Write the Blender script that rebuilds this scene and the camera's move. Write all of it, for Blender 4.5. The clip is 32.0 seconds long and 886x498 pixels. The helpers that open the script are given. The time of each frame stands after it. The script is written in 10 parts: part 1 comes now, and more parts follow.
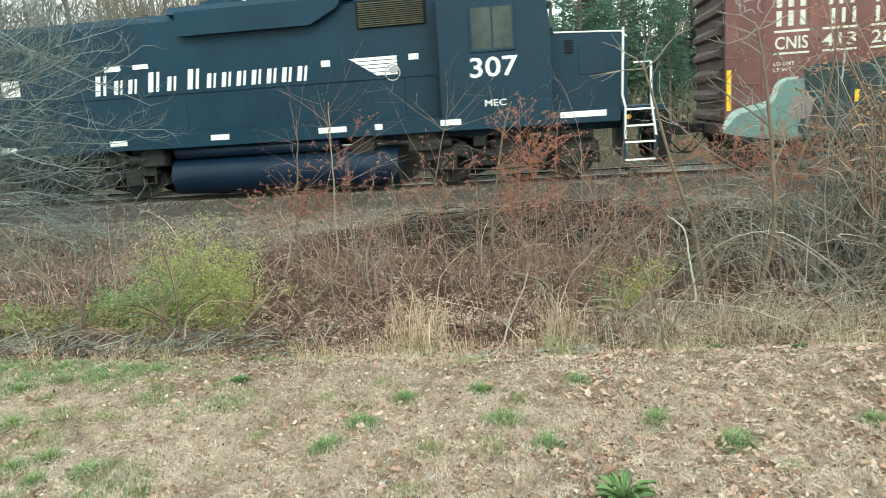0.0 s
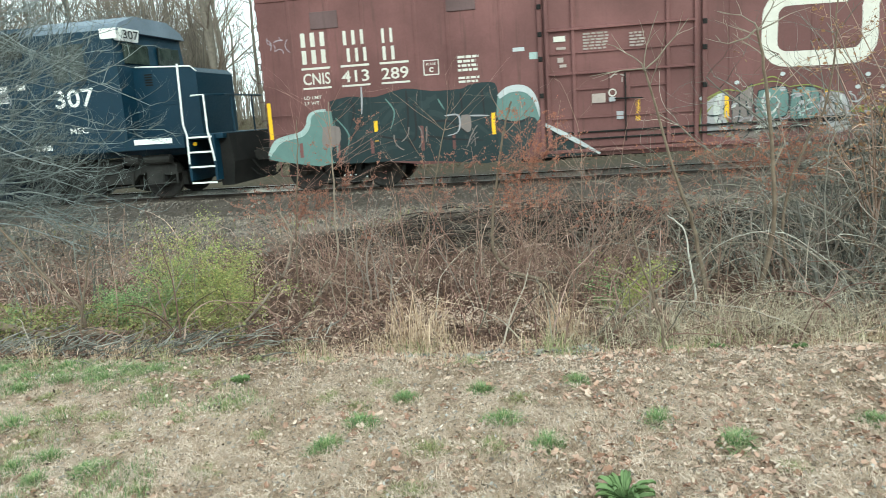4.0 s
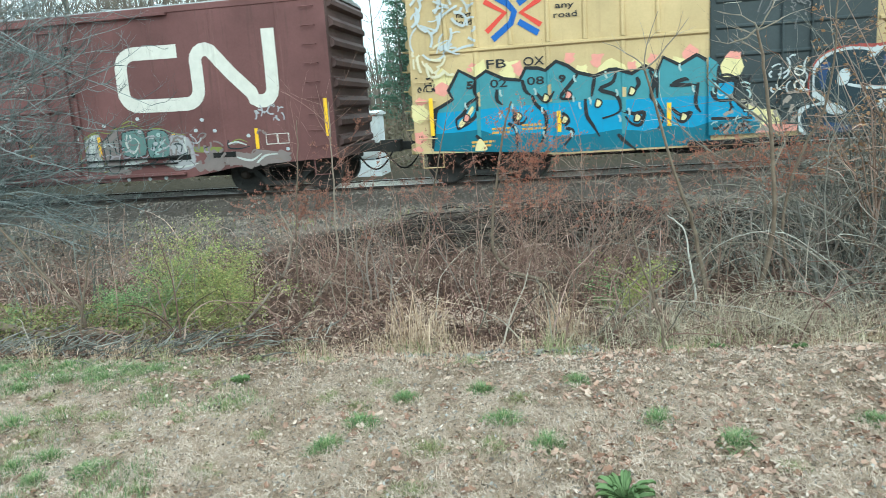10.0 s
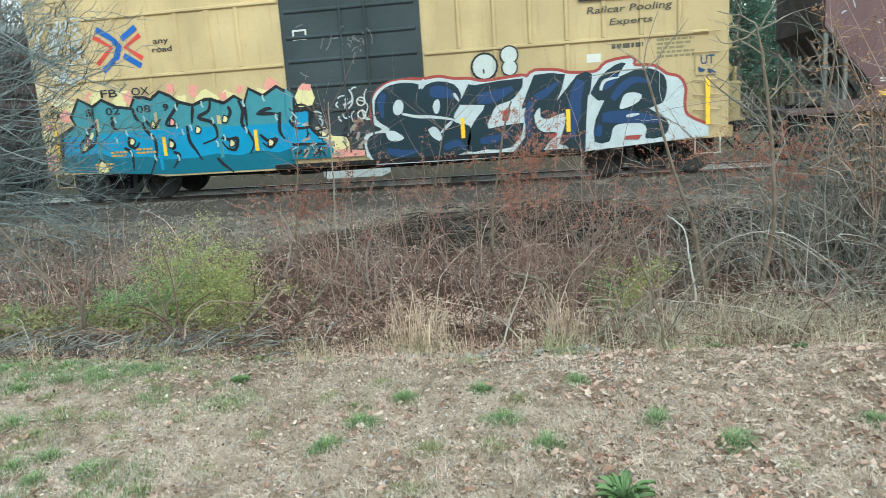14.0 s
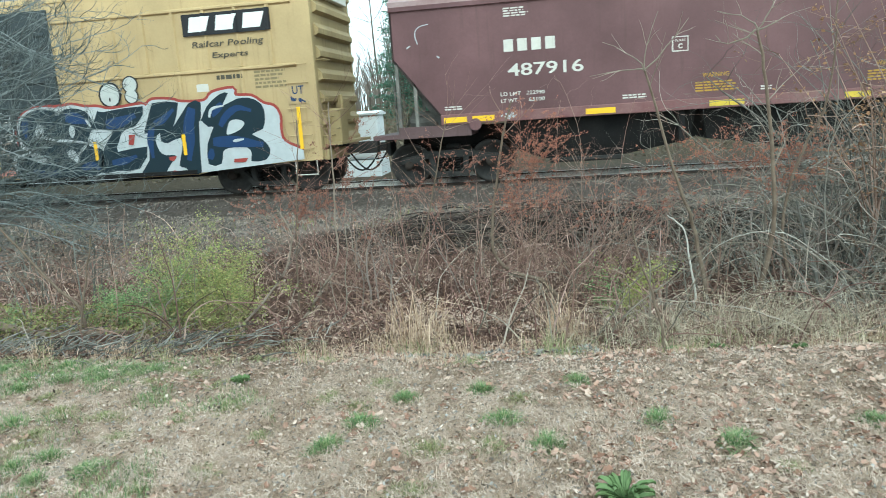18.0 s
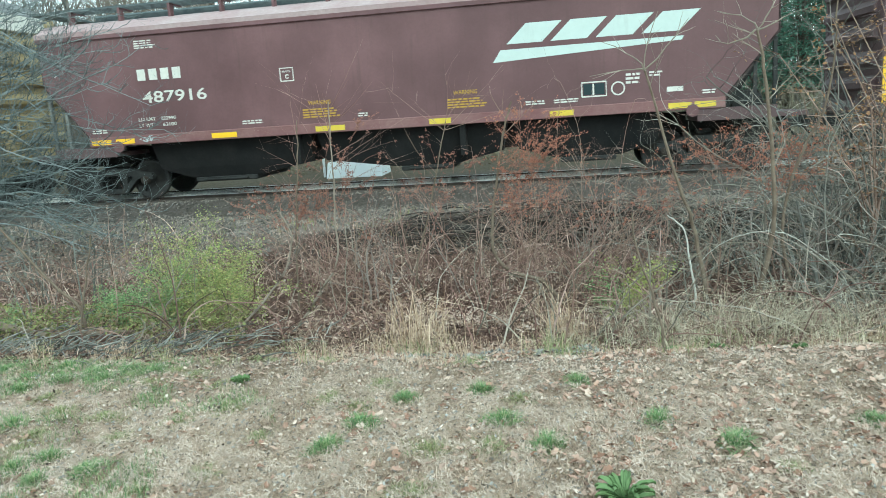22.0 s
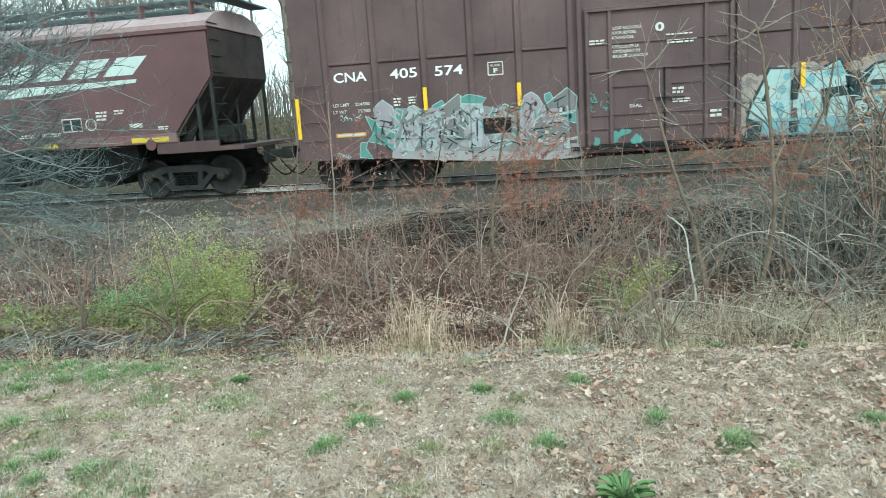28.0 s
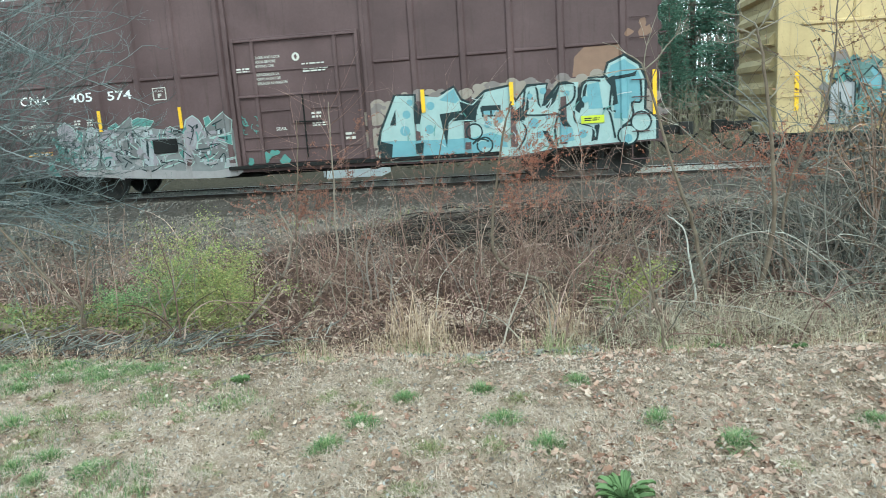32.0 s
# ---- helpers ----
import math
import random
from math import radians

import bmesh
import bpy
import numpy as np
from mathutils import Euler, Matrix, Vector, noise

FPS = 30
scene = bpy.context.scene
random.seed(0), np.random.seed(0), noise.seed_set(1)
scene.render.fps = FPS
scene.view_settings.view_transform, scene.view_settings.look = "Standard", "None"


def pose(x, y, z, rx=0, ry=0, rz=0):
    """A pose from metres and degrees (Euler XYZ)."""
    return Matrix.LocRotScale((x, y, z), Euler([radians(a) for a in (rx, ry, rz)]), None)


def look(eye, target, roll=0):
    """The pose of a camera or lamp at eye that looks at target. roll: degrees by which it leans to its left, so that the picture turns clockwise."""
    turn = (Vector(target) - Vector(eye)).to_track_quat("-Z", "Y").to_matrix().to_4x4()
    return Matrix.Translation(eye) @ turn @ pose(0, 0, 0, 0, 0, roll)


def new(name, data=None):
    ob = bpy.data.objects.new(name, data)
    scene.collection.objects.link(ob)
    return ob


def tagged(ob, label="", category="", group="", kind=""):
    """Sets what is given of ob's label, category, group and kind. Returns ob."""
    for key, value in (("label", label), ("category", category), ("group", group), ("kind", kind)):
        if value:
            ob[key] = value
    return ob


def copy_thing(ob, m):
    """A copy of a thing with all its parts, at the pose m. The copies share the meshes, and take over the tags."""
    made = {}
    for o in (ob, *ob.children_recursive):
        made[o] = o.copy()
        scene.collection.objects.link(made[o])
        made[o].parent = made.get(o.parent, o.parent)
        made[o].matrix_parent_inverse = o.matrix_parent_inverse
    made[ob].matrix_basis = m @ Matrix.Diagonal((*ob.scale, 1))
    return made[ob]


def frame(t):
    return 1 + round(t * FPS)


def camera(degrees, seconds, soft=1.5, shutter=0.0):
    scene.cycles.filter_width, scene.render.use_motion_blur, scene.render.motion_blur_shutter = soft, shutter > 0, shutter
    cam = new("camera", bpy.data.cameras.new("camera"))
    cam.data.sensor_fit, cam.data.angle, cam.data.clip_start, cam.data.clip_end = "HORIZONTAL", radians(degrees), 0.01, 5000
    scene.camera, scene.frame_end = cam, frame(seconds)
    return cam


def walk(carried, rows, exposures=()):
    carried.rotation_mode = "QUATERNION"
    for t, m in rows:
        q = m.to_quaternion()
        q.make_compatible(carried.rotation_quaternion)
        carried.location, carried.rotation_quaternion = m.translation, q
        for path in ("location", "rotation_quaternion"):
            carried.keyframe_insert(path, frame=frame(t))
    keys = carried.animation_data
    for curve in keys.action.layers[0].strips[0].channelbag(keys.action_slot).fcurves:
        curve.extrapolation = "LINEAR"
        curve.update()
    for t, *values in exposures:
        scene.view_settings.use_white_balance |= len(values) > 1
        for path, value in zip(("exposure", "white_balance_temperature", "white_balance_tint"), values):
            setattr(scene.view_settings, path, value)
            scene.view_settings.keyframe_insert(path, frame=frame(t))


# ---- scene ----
# Camera: on a tripod at the edge of a lawn, 1.6 m above the grass, facing a railway 16 m away.
# x runs along the track to the right, y away from the camera, z = 0 is the lawn (and the rail tops).
cam = camera(63.02, 32.0, soft=0.75, shutter=0.35)
EYE = Vector((0.0, 0.0, 1.609))
AIM = EYE + Vector((-0.16186, 0.96850, -0.18922))
walk(cam, [(0.0, look(EYE, AIM, -3.865)), (32.0, look(EYE, AIM, -3.865))],
     exposures=[(0.0, 0.58, 6400, -9.5), (2.5, 0.56, 6250, -8.5), (6.0, 0.50, 5850, -10.5), (7.2, 0.475, 5650, -13.5), (9.0, 0.48, 5600, -12), (13.0, 0.45, 5680, -8.5), (17.0, 0.455, 5700, -9.0), (19.0, 0.46, 5570, -11), (22.0, 0.51, 5500, -15), (28.0, 0.50, 5550, -15), (32.0, 0.48, 5570, -12)])

MID_Y = 17.35            # track centre line
RAIL_Z = -0.06


def travel(t):
    """Metres that the train has moved along x after t seconds (it slows a little)."""
    a = t / 32.0
    return -80.417 * a + 13.993 * a ** 2 - 7.426 * a ** 3 + 6.127 * a ** 4 - 2.127 * a ** 5


# ---- light: bright overcast sky, weak wide sun from behind the camera's right shoulder
world = bpy.data.worlds.new("overcast_sky")
scene.world = world
world.use_nodes = True
wn, wl = world.node_tree.nodes, world.node_tree.links
wn.clear()
sky = wn.new("ShaderNodeTexSky")
sky.sky_type = "NISHITA"
sky.sun_disc = False
sky.sun_elevation = radians(32)
sky.sun_rotation = radians(150)
sky.air_density, sky.dust_density = 1.0, 3.0
grey = wn.new("ShaderNodeHueSaturation")
grey.inputs["Saturation"].default_value = 0.25
veil = wn.new("ShaderNodeMix")
veil.data_type = "RGBA"
veil.inputs[0].default_value = 0.72
veil.inputs[7].default_value = (9.0, 9.6, 10.0, 1)
back = wn.new("ShaderNodeBackground")
back.inputs["Strength"].default_value = 0.16
wout = wn.new("ShaderNodeOutputWorld")
wl.new(sky.outputs[0], grey.inputs["Color"])
wl.new(grey.outputs[0], veil.inputs[6])
wl.new(veil.outputs[2], back.inputs["Color"])
wl.new(back.outputs[0], wout.inputs["Surface"])
sun_data = bpy.data.lights.new("sun", "SUN")
sun_data.energy, sun_data.angle, sun_data.color = 1.0, radians(25), (1.0, 0.95, 0.88)
sun = new("sun", sun_data)
sun.matrix_world = look((20, -30, 32), (0, 8, 0))


# ---- mesh helpers
class Shape:
    """Collects vertices and faces of one mesh."""

    def __init__(self):
        self.v, self.f = [], []

    def add(self, vs, fs):
        n = len(self.v)
        self.v.extend(vs)
        self.f.extend([tuple(i + n for i in f) for f in fs])
        return self

    def box(self, x0, x1, y0, y1, z0, z1, c=0.0):
        if c <= 0:
            vs = [(x, y, z) for x in (x0, x1) for y in (y0, y1) for z in (z0, z1)]
            return self.add(vs, [(0, 1, 3, 2), (4, 6, 7, 5), (0, 4, 5, 1), (2, 3, 7, 6), (0, 2, 6, 4), (1, 5, 7, 3)])
        lo, hi = (x0, y0, z0), (x1, y1, z1)
        vs, idx = [], {}
        for sx in (0, 1):
            for sy in (0, 1):
                for sz in (0, 1):
                    s = (sx, sy, sz)
                    for ax in range(3):
                        p = []
                        for k in range(3):
                            base = hi[k] if s[k] else lo[k]
                            inset = 0 if k == ax else c
                            p.append(base - inset if s[k] else base + inset)
                        idx[s, ax] = len(vs)
                        vs.append(tuple(p))
        fs = []
        for ax in range(3):
            a, b = [k for k in range(3) if k != ax]
            for side in (0, 1):
                quad = []
                for u, w in ((0, 0), (1, 0), (1, 1), (0, 1)):
                    s = [0, 0, 0]
                    s[ax], s[a], s[b] = side, u, w
                    quad.append(idx[tuple(s), ax])
                fs.append(tuple(quad))
            for u in (0, 1):
                for w in (0, 1):
                    s0, s1 = [0, 0, 0], [0, 0, 0]
                    s0[a], s0[b], s0[ax] = u, w, 0
                    s1[a], s1[b], s1[ax] = u, w, 1
                    fs.append((idx[tuple(s0), a], idx[tuple(s1), a], idx[tuple(s1), b], idx[tuple(s0), b]))
        for s in {k[0] for k in idx}:
            fs.append((idx[s, 0], idx[s, 1], idx[s, 2]))
        return self.add(vs, fs)

    def prism(self, pts, a, b, axis="y"):
        """A polygon extruded from a to b. axis y: points are (x, z); x: (y, z); z: (x, y)."""
        put = {"y": lambda p, q: (p[0], q, p[1]), "x": lambda p, q: (q, p[0], p[1]), "z": lambda p, q: (p[0], p[1], q)}[axis]
        n = len(pts)
        vs = [put(p, a) for p in pts] + [put(p, b) for p in pts]
        fs = [tuple(range(n)), tuple(range(2 * n - 1, n - 1, -1))]
        fs += [(i, (i + 1) % n, n + (i + 1) % n, n + i) for i in range(n)]
        return self.add(vs, fs)

    def tube(self, pts, rads, n=6, caps=True):
        base = len(self.v)
        count = len(pts)
        for i, p in enumerate(pts):
            p0, p1 = pts[max(i - 1, 0)], pts[min(i + 1, count - 1)]
            d = (p1[0] - p0[0], p1[1] - p0[1], p1[2] - p0[2])
            ln = math.sqrt(d[0] ** 2 + d[1] ** 2 + d[2] ** 2) or 1.0
            d = (d[0] / ln, d[1] / ln, d[2] / ln)
            ref = (0.0, 0.0, 1.0) if abs(d[2]) < 0.8 else (1.0, 0.0, 0.0)
            a = (d[1] * ref[2] - d[2] * ref[1], d[2] * ref[0] - d[0] * ref[2], d[0] * ref[1] - d[1] * ref[0])
            ln = math.sqrt(a[0] ** 2 + a[1] ** 2 + a[2] ** 2)
            a = (a[0] / ln, a[1] / ln, a[2] / ln)
            b = (d[1] * a[2] - d[2] * a[1], d[2] * a[0] - d[0] * a[2], d[0] * a[1] - d[1] * a[0])
            r = rads[i] if isinstance(rads, (list, tuple)) else rads
            for k in range(n):
                c, s = RING[n][k]
                self.v.append((p[0] + r * (c * a[0] + s * b[0]), p[1] + r * (c * a[1] + s * b[1]), p[2] + r * (c * a[2] + s * b[2])))
        for i in range(count - 1):
            o = base + i * n
            for k in range(n):
                k2 = (k + 1) % n
                self.f.append((o + k, o + k2, o + n + k2, o + n + k))
        if caps and n > 3:
            self.f.append(tuple(base + k for k in range(n - 1, -1, -1)))
            self.f.append(tuple(base + (count - 1) * n + k for k in range(n)))
        return self

    def lathe(self, profile, n=24, centre=(0, 0, 0)):
        """Rings of (radius, y) about the y axis."""
        base, m = len(self.v), len(profile)
        for r, y in profile:
            for k in range(n):
                a = 2 * math.pi * k / n
                self.v.append((centre[0] + r * math.cos(a), centre[1] + y, centre[2] + r * math.sin(a)))
        for i in range(m - 1):
            for k in range(n):
                k2 = (k + 1) % n
                self.f.append((base + i * n + k, base + i * n + k2, base + (i + 1) * n + k2, base + (i + 1) * n + k))
        return self

    def moved(self, dx=0.0, dy=0.0, dz=0.0):
        self.v = [(x + dx, y + dy, z + dz) for x, y, z in self.v]
        return self

    def mesh(self, name, smooth=False):
        me = bpy.data.meshes.new(name)
        me.from_pydata(self.v, [], self.f)
        if smooth:
            me.polygons.foreach_set("use_smooth", [True] * len(me.polygons))
        me.update()
        return me


RING = {n: [(math.cos(2 * math.pi * k / n), math.sin(2 * math.pi * k / n)) for k in range(n)] for n in (3, 4, 5, 6, 8, 10, 12, 16)}


def part(name, shape, material, parent=None, label="", smooth=False, at=None):
    """One mesh object, under a thing or a part."""
    me = shape.mesh(name, smooth) if isinstance(shape, Shape) else shape
    if material and not me.materials:
        me.materials.append(material)
    ob = new(name, me)
    if parent:
        ob.parent = parent
    if at:
        ob.location = at
    if label:
        ob["label"] = label
    return ob


def thing(name, label, category, group="", at=(0, 0, 0), kind=""):
    ob = new(name)
    ob.location = at
    ob.empty_display_size = 0.2
    return tagged(ob, label, category, group, kind)


# ---- materials
def shader(name, rough=0.7, metal=0.0, spec=0.5):
    m = bpy.data.materials.new(name)
    m.use_nodes = True
    nt = m.node_tree
    b = nt.nodes["Principled BSDF"]
    b.inputs["Roughness"].default_value = rough
    b.inputs["Metallic"].default_value = metal
    b.inputs["Specular IOR Level"].default_value = spec * 0.7
    return m, nt, b


def coords(nt, scale=(1, 1, 1), kind="Object"):
    tc = nt.nodes.new("ShaderNodeTexCoord")
    mp = nt.nodes.new("ShaderNodeMapping")
    mp.inputs["Scale"].default_value = scale
    nt.links.new(tc.outputs[kind], mp.inputs[0])
    return mp.outputs[0]


def noise_tex(nt, vec, scale, detail=4.0, rough=0.55):
    n = nt.nodes.new("ShaderNodeTexNoise")
    n.inputs["Scale"].default_value, n.inputs["Detail"].default_value, n.inputs["Roughness"].default_value = scale, detail, rough
    nt.links.new(vec, n.inputs["Vector"])
    return n.outputs["Fac"]


def ramp(nt, fac, lo, hi, a=0.0, b=1.0):
    r = nt.nodes.new("ShaderNodeMapRange")
    r.inputs[1].default_value, r.inputs[2].default_value, r.inputs[3].default_value, r.inputs[4].default_value = lo, hi, a, b
    nt.links.new(fac, r.inputs[0])
    return r.outputs[0]


def blend(nt, fac, a, b, mode="MIX"):
    """Mix of two colours; each is a tuple or a socket."""
    n = nt.nodes.new("ShaderNodeMix")
    n.data_type, n.blend_type = "RGBA", mode
    for sock, val in ((n.inputs[0], fac), (n.inputs[6], a), (n.inputs[7], b)):
        if isinstance(val, bpy.types.NodeSocket):
            nt.links.new(val, sock)
        elif isinstance(val, tuple):
            sock.default_value = (*val[:3], 1)
        else:
            sock.default_value = val
    return n.outputs[2]


def bump(nt, b, height, strength=0.3, dist=0.02):
    n = nt.nodes.new("ShaderNodeBump")
    n.inputs["Strength"].default_value, n.inputs["Distance"].default_value = strength, dist
    nt.links.new(height, n.inputs["Height"])
    nt.links.new(n.outputs[0], b.inputs["Normal"])


def mul(nt, a, b):
    n = nt.nodes.new("ShaderNodeMath")
    n.operation = "MULTIPLY"
    for sock, val in ((n.inputs[0], a), (n.inputs[1], b)):
        if isinstance(val, bpy.types.NodeSocket):
            nt.links.new(val, sock)
        else:
            sock.default_value = val
    return n.outputs[0]


def paint(name, colour, fade=0.35, stain=(0.10, 0.055, 0.03), stains=0.5, rough=0.6, chips=None, dust=0.012):
    """Weathered paint: sun-faded blotches, vertical run-off streaks, fine dirt and small chips."""
    m, nt, b = shader(name, rough)
    dark = tuple(c * (1 - fade) for c in colour)
    pale = tuple(min(1, c * (1 + fade * 0.45) + dust) for c in colour)
    v = coords(nt)
    big = noise_tex(nt, v, 0.7, 5)
    col = blend(nt, ramp(nt, big, 0.3, 0.72), dark, pale)
    panel = noise_tex(nt, coords(nt, (1.0, 1.0, 0.5)), 0.42, 3, 0.5)
    col = blend(nt, ramp(nt, panel, 0.48, 0.62, 0, 0.45), col, tuple(c * 0.62 for c in colour))
    streak = noise_tex(nt, coords(nt, (7, 7, 0.45)), 1.6, 5, 0.65)
    col = blend(nt, ramp(nt, streak, 0.56, 0.8, 0, stains), col, stain)
    fine = noise_tex(nt, v, 22, 6, 0.7)
    col = blend(nt, ramp(nt, fine, 0.3, 0.8, 0, 0.22), col, tuple(c * 0.45 + 0.01 for c in colour))
    if chips:
        spots = noise_tex(nt, v, 9, 3, 0.6)
        col = blend(nt, ramp(nt, spots, 0.7, 0.74, 0, 0.8), col, chips)
    nt.links.new(col, b.inputs["Base Color"])
    nt.links.new(ramp(nt, fine, 0.2, 0.8, rough - 0.12, min(1, rough + 0.2)), b.inputs["Roughness"])
    bump(nt, b, big, 0.12, 0.05)
    return m


def plain(name, a, bcol, scale=6.0, rough=0.85, metal=0.0, bumps=0.25, dist=0.02, island=0.0, kind="Object", spec=0.4):
    """A two-tone natural surface: colour varies at two scales, with relief; island: variation from piece to piece."""
    m, nt, b = shader(name, rough, metal, spec)
    v = coords(nt, kind=kind)
    n1 = noise_tex(nt, v, scale, 5, 0.6)
    n2 = noise_tex(nt, v, scale * 9, 4, 0.65)
    col = blend(nt, ramp(nt, n1, 0.32, 0.68), a, bcol)
    col = blend(nt, ramp(nt, n2, 0.25, 0.75, 0, 0.4), col, tuple(c * 0.5 for c in a))
    if island > 0:
        g = nt.nodes.new("ShaderNodeNewGeometry")
        k = nt.nodes.new("ShaderNodeHueSaturation")
        nt.links.new(ramp(nt, g.outputs["Random Per Island"], 0, 1, 1 - island, 1 + island), k.inputs["Value"])
        nt.links.new(col, k.inputs["Color"])
        col = k.outputs[0]
    nt.links.new(col, b.inputs["Base Color"])
    if bumps:
        bump(nt, b, n2, bumps, dist)
    return m


def flat_paint(name, colour, rough=0.65, wear=0.25, under=(0.13, 0.07, 0.05)):
    """Stencilled or sprayed paint, slightly worn through."""
    m, nt, b = shader(name, rough)
    v = coords(nt)
    n1 = noise_tex(nt, v, 5, 5, 0.65)
    n2 = noise_tex(nt, v, 40, 4, 0.7)
    col = blend(nt, ramp(nt, n1, 0.35, 0.8, 0, wear), colour, tuple(c * 0.55 for c in colour))
    col = blend(nt, ramp(nt, n2, 0.6, 0.85, 0, wear), col, under)
    runs = noise_tex(nt, coords(nt, (6, 6, 0.5)), 1.5, 4, 0.6)
    col = blend(nt, ramp(nt, runs, 0.60, 0.78, 0, wear * 1.5), col, tuple(c * 0.5 + u * 0.4 for c, u in zip(colour, under)))
    nt.links.new(col, b.inputs["Base Color"])
    return m


RED_BROWN = paint("red_brown_paint", (0.172, 0.070, 0.066), 0.4, (0.055, 0.030, 0.024), 0.7)
DARK_BROWN = paint("dark_brown_paint", (0.119, 0.069, 0.069), 0.32, (0.058, 0.036, 0.031), 0.7)
HOPPER_BROWN = paint("maroon_brown_paint", (0.150, 0.071, 0.073), 0.3, (0.08, 0.045, 0.04), 0.5, 0.5)
YELLOW = paint("buff_yellow_paint", (0.58, 0.425, 0.215), 0.18, (0.20, 0.10, 0.03), 0.35)
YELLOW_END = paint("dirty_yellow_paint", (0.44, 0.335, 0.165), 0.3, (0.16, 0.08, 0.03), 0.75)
NAVY = paint("navy_paint", (0.0008, 0.029, 0.058), 0.3, (0.003, 0.026, 0.030), 0.55, 0.5, dust=0.001)
NAVY_LIGHT = paint("pale_blue_roof_paint", (0.16, 0.20, 0.25), 0.25, (0.08, 0.07, 0.06), 0.3, 0.6)
TANK_BLUE = paint("deep_blue_tank_paint", (0.002, 0.015, 0.042), 0.3, (0.008, 0.012, 0.015), 0.3, 0.4, dust=0.002)
BLACK_DOOR = paint("black_door_paint", (0.036, 0.047, 0.051), 0.3, (0.07, 0.06, 0.05), 0.3)
GREASY = plain("greasy_cast_steel", (0.018, 0.018, 0.017), (0.045, 0.043, 0.040), 3, 0.75, 0.0, 0.4)
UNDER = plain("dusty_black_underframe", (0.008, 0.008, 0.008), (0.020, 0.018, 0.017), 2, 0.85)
WHEEL = plain("dark_wheel_steel", (0.020, 0.019, 0.018), (0.050, 0.046, 0.042), 5, 0.6)
TREAD = plain("polished_rail_steel", (0.62, 0.61, 0.60), (0.50, 0.48, 0.46), 2, 0.4, 0.25, 0.0)
# Rust tone darkened to carry the shade on the rail web
RUST = plain("shade_dark_rail_rust", (0.028, 0.022, 0.018), (0.055, 0.042, 0.034), 6, 0.85)
GALV = plain("galvanised_roof_steel", (0.42, 0.43, 0.44), (0.30, 0.29, 0.28), 2, 0.55, 0.3, 0.1)
WHITE = flat_paint("white_stencil_paint", (0.64, 0.61, 0.55), wear=0.35)
WHITE_CLEAN = flat_paint("white_letter_paint", (0.82, 0.82, 0.80), wear=0.12, under=(0.3, 0.3, 0.32))
BLACK_INK = flat_paint("black_stencil_paint", (0.02, 0.02, 0.022), wear=0.1)
SAFETY = flat_paint("reflective_yellow_stripe", (0.85, 0.50, 0.02), 0.4, 0.1)
SAFETY_PALE = flat_paint("aged_yellow_stripe", (0.62, 0.45, 0.05), 0.5, 0.3)
# Grey-green mottling stands in for reflections in the cab glass
GLASS_DARK = plain("painted_reflection_glass", (0.012, 0.018, 0.018), (0.06, 0.075, 0.062), 2.2, 0.10, 0.0, 0.0, spec=0.6)
# ---- ground: one sheet from the lawn over the brushy dip and the railway bed to the far woods
def smooth(a, b, x):
    t = min(max((x - a) / (b - a), 0.0), 1.0)
    return t * t * (3 - 2 * t)


def lerp_table(rows, y):
    if y <= rows[0][0]:
        return rows[0][1]
    for (a, p), (b, q) in zip(rows, rows[1:]):
        if y <= b:
            return p + (q - p) * smooth(a, b, y)
    return rows[-1][1]


SECTION = [(-60, 0.3), (-5, 0.02), (4.3, 0.0), (5.4, -0.22), (7.2, -0.48), (9.4, -0.52), (10.6, -0.46), (11.3, -0.27), (14.0, -0.40), (15.4, -0.42),
           (19.2, -0.42), (20.2, -0.45), (24, -0.40), (40, 0.0), (70, 0.6), (120, 1.5), (900, 6.0)]


def land(x, y):
    z = lerp_table(SECTION, y)
    z += 0.20 * math.exp(-((x + 0.2) / 2.3) ** 2 - ((y - 11.4) / 0.45) ** 2)
    if y < 15:
        k = 0.35 if y < 4.5 else 1.0
        z += k * 0.06 * noise.noise((x * 0.55, y * 0.55, 2.0)) + k * 0.035 * noise.noise((x * 2.1, y * 2.1, 5.0))
        if y < 5:
            z += 0.012 * noise.noise((x * 6, y * 6, 9.0))
    elif y > 20:
        z += 0.10 * noise.noise((x * 0.2, y * 0.2, 3.0))
    else:
        z += 0.012 * noise.noise((x * 3, y * 3, 1.0))
    return z


def axis(stops):
    out = []
    for (a, b, step) in stops:
        n = max(1, int(round((b - a) / step)))
        out += [a + (b - a) * i / n for i in range(n)]
    return out + [stops[-1][1]]


GX = axis([(-900, -120, 60), (-120, -30, 6), (-30, -12, 0.6), (-12, 9, 0.12), (9, 24, 0.6), (24, 120, 6), (120, 900, 60)])
GY = axis([(-60, -4, 4), (-4, 2, 0.3), (2, 12.5, 0.10), (12.5, 21, 0.25), (21, 60, 1.5), (60, 900, 40)])


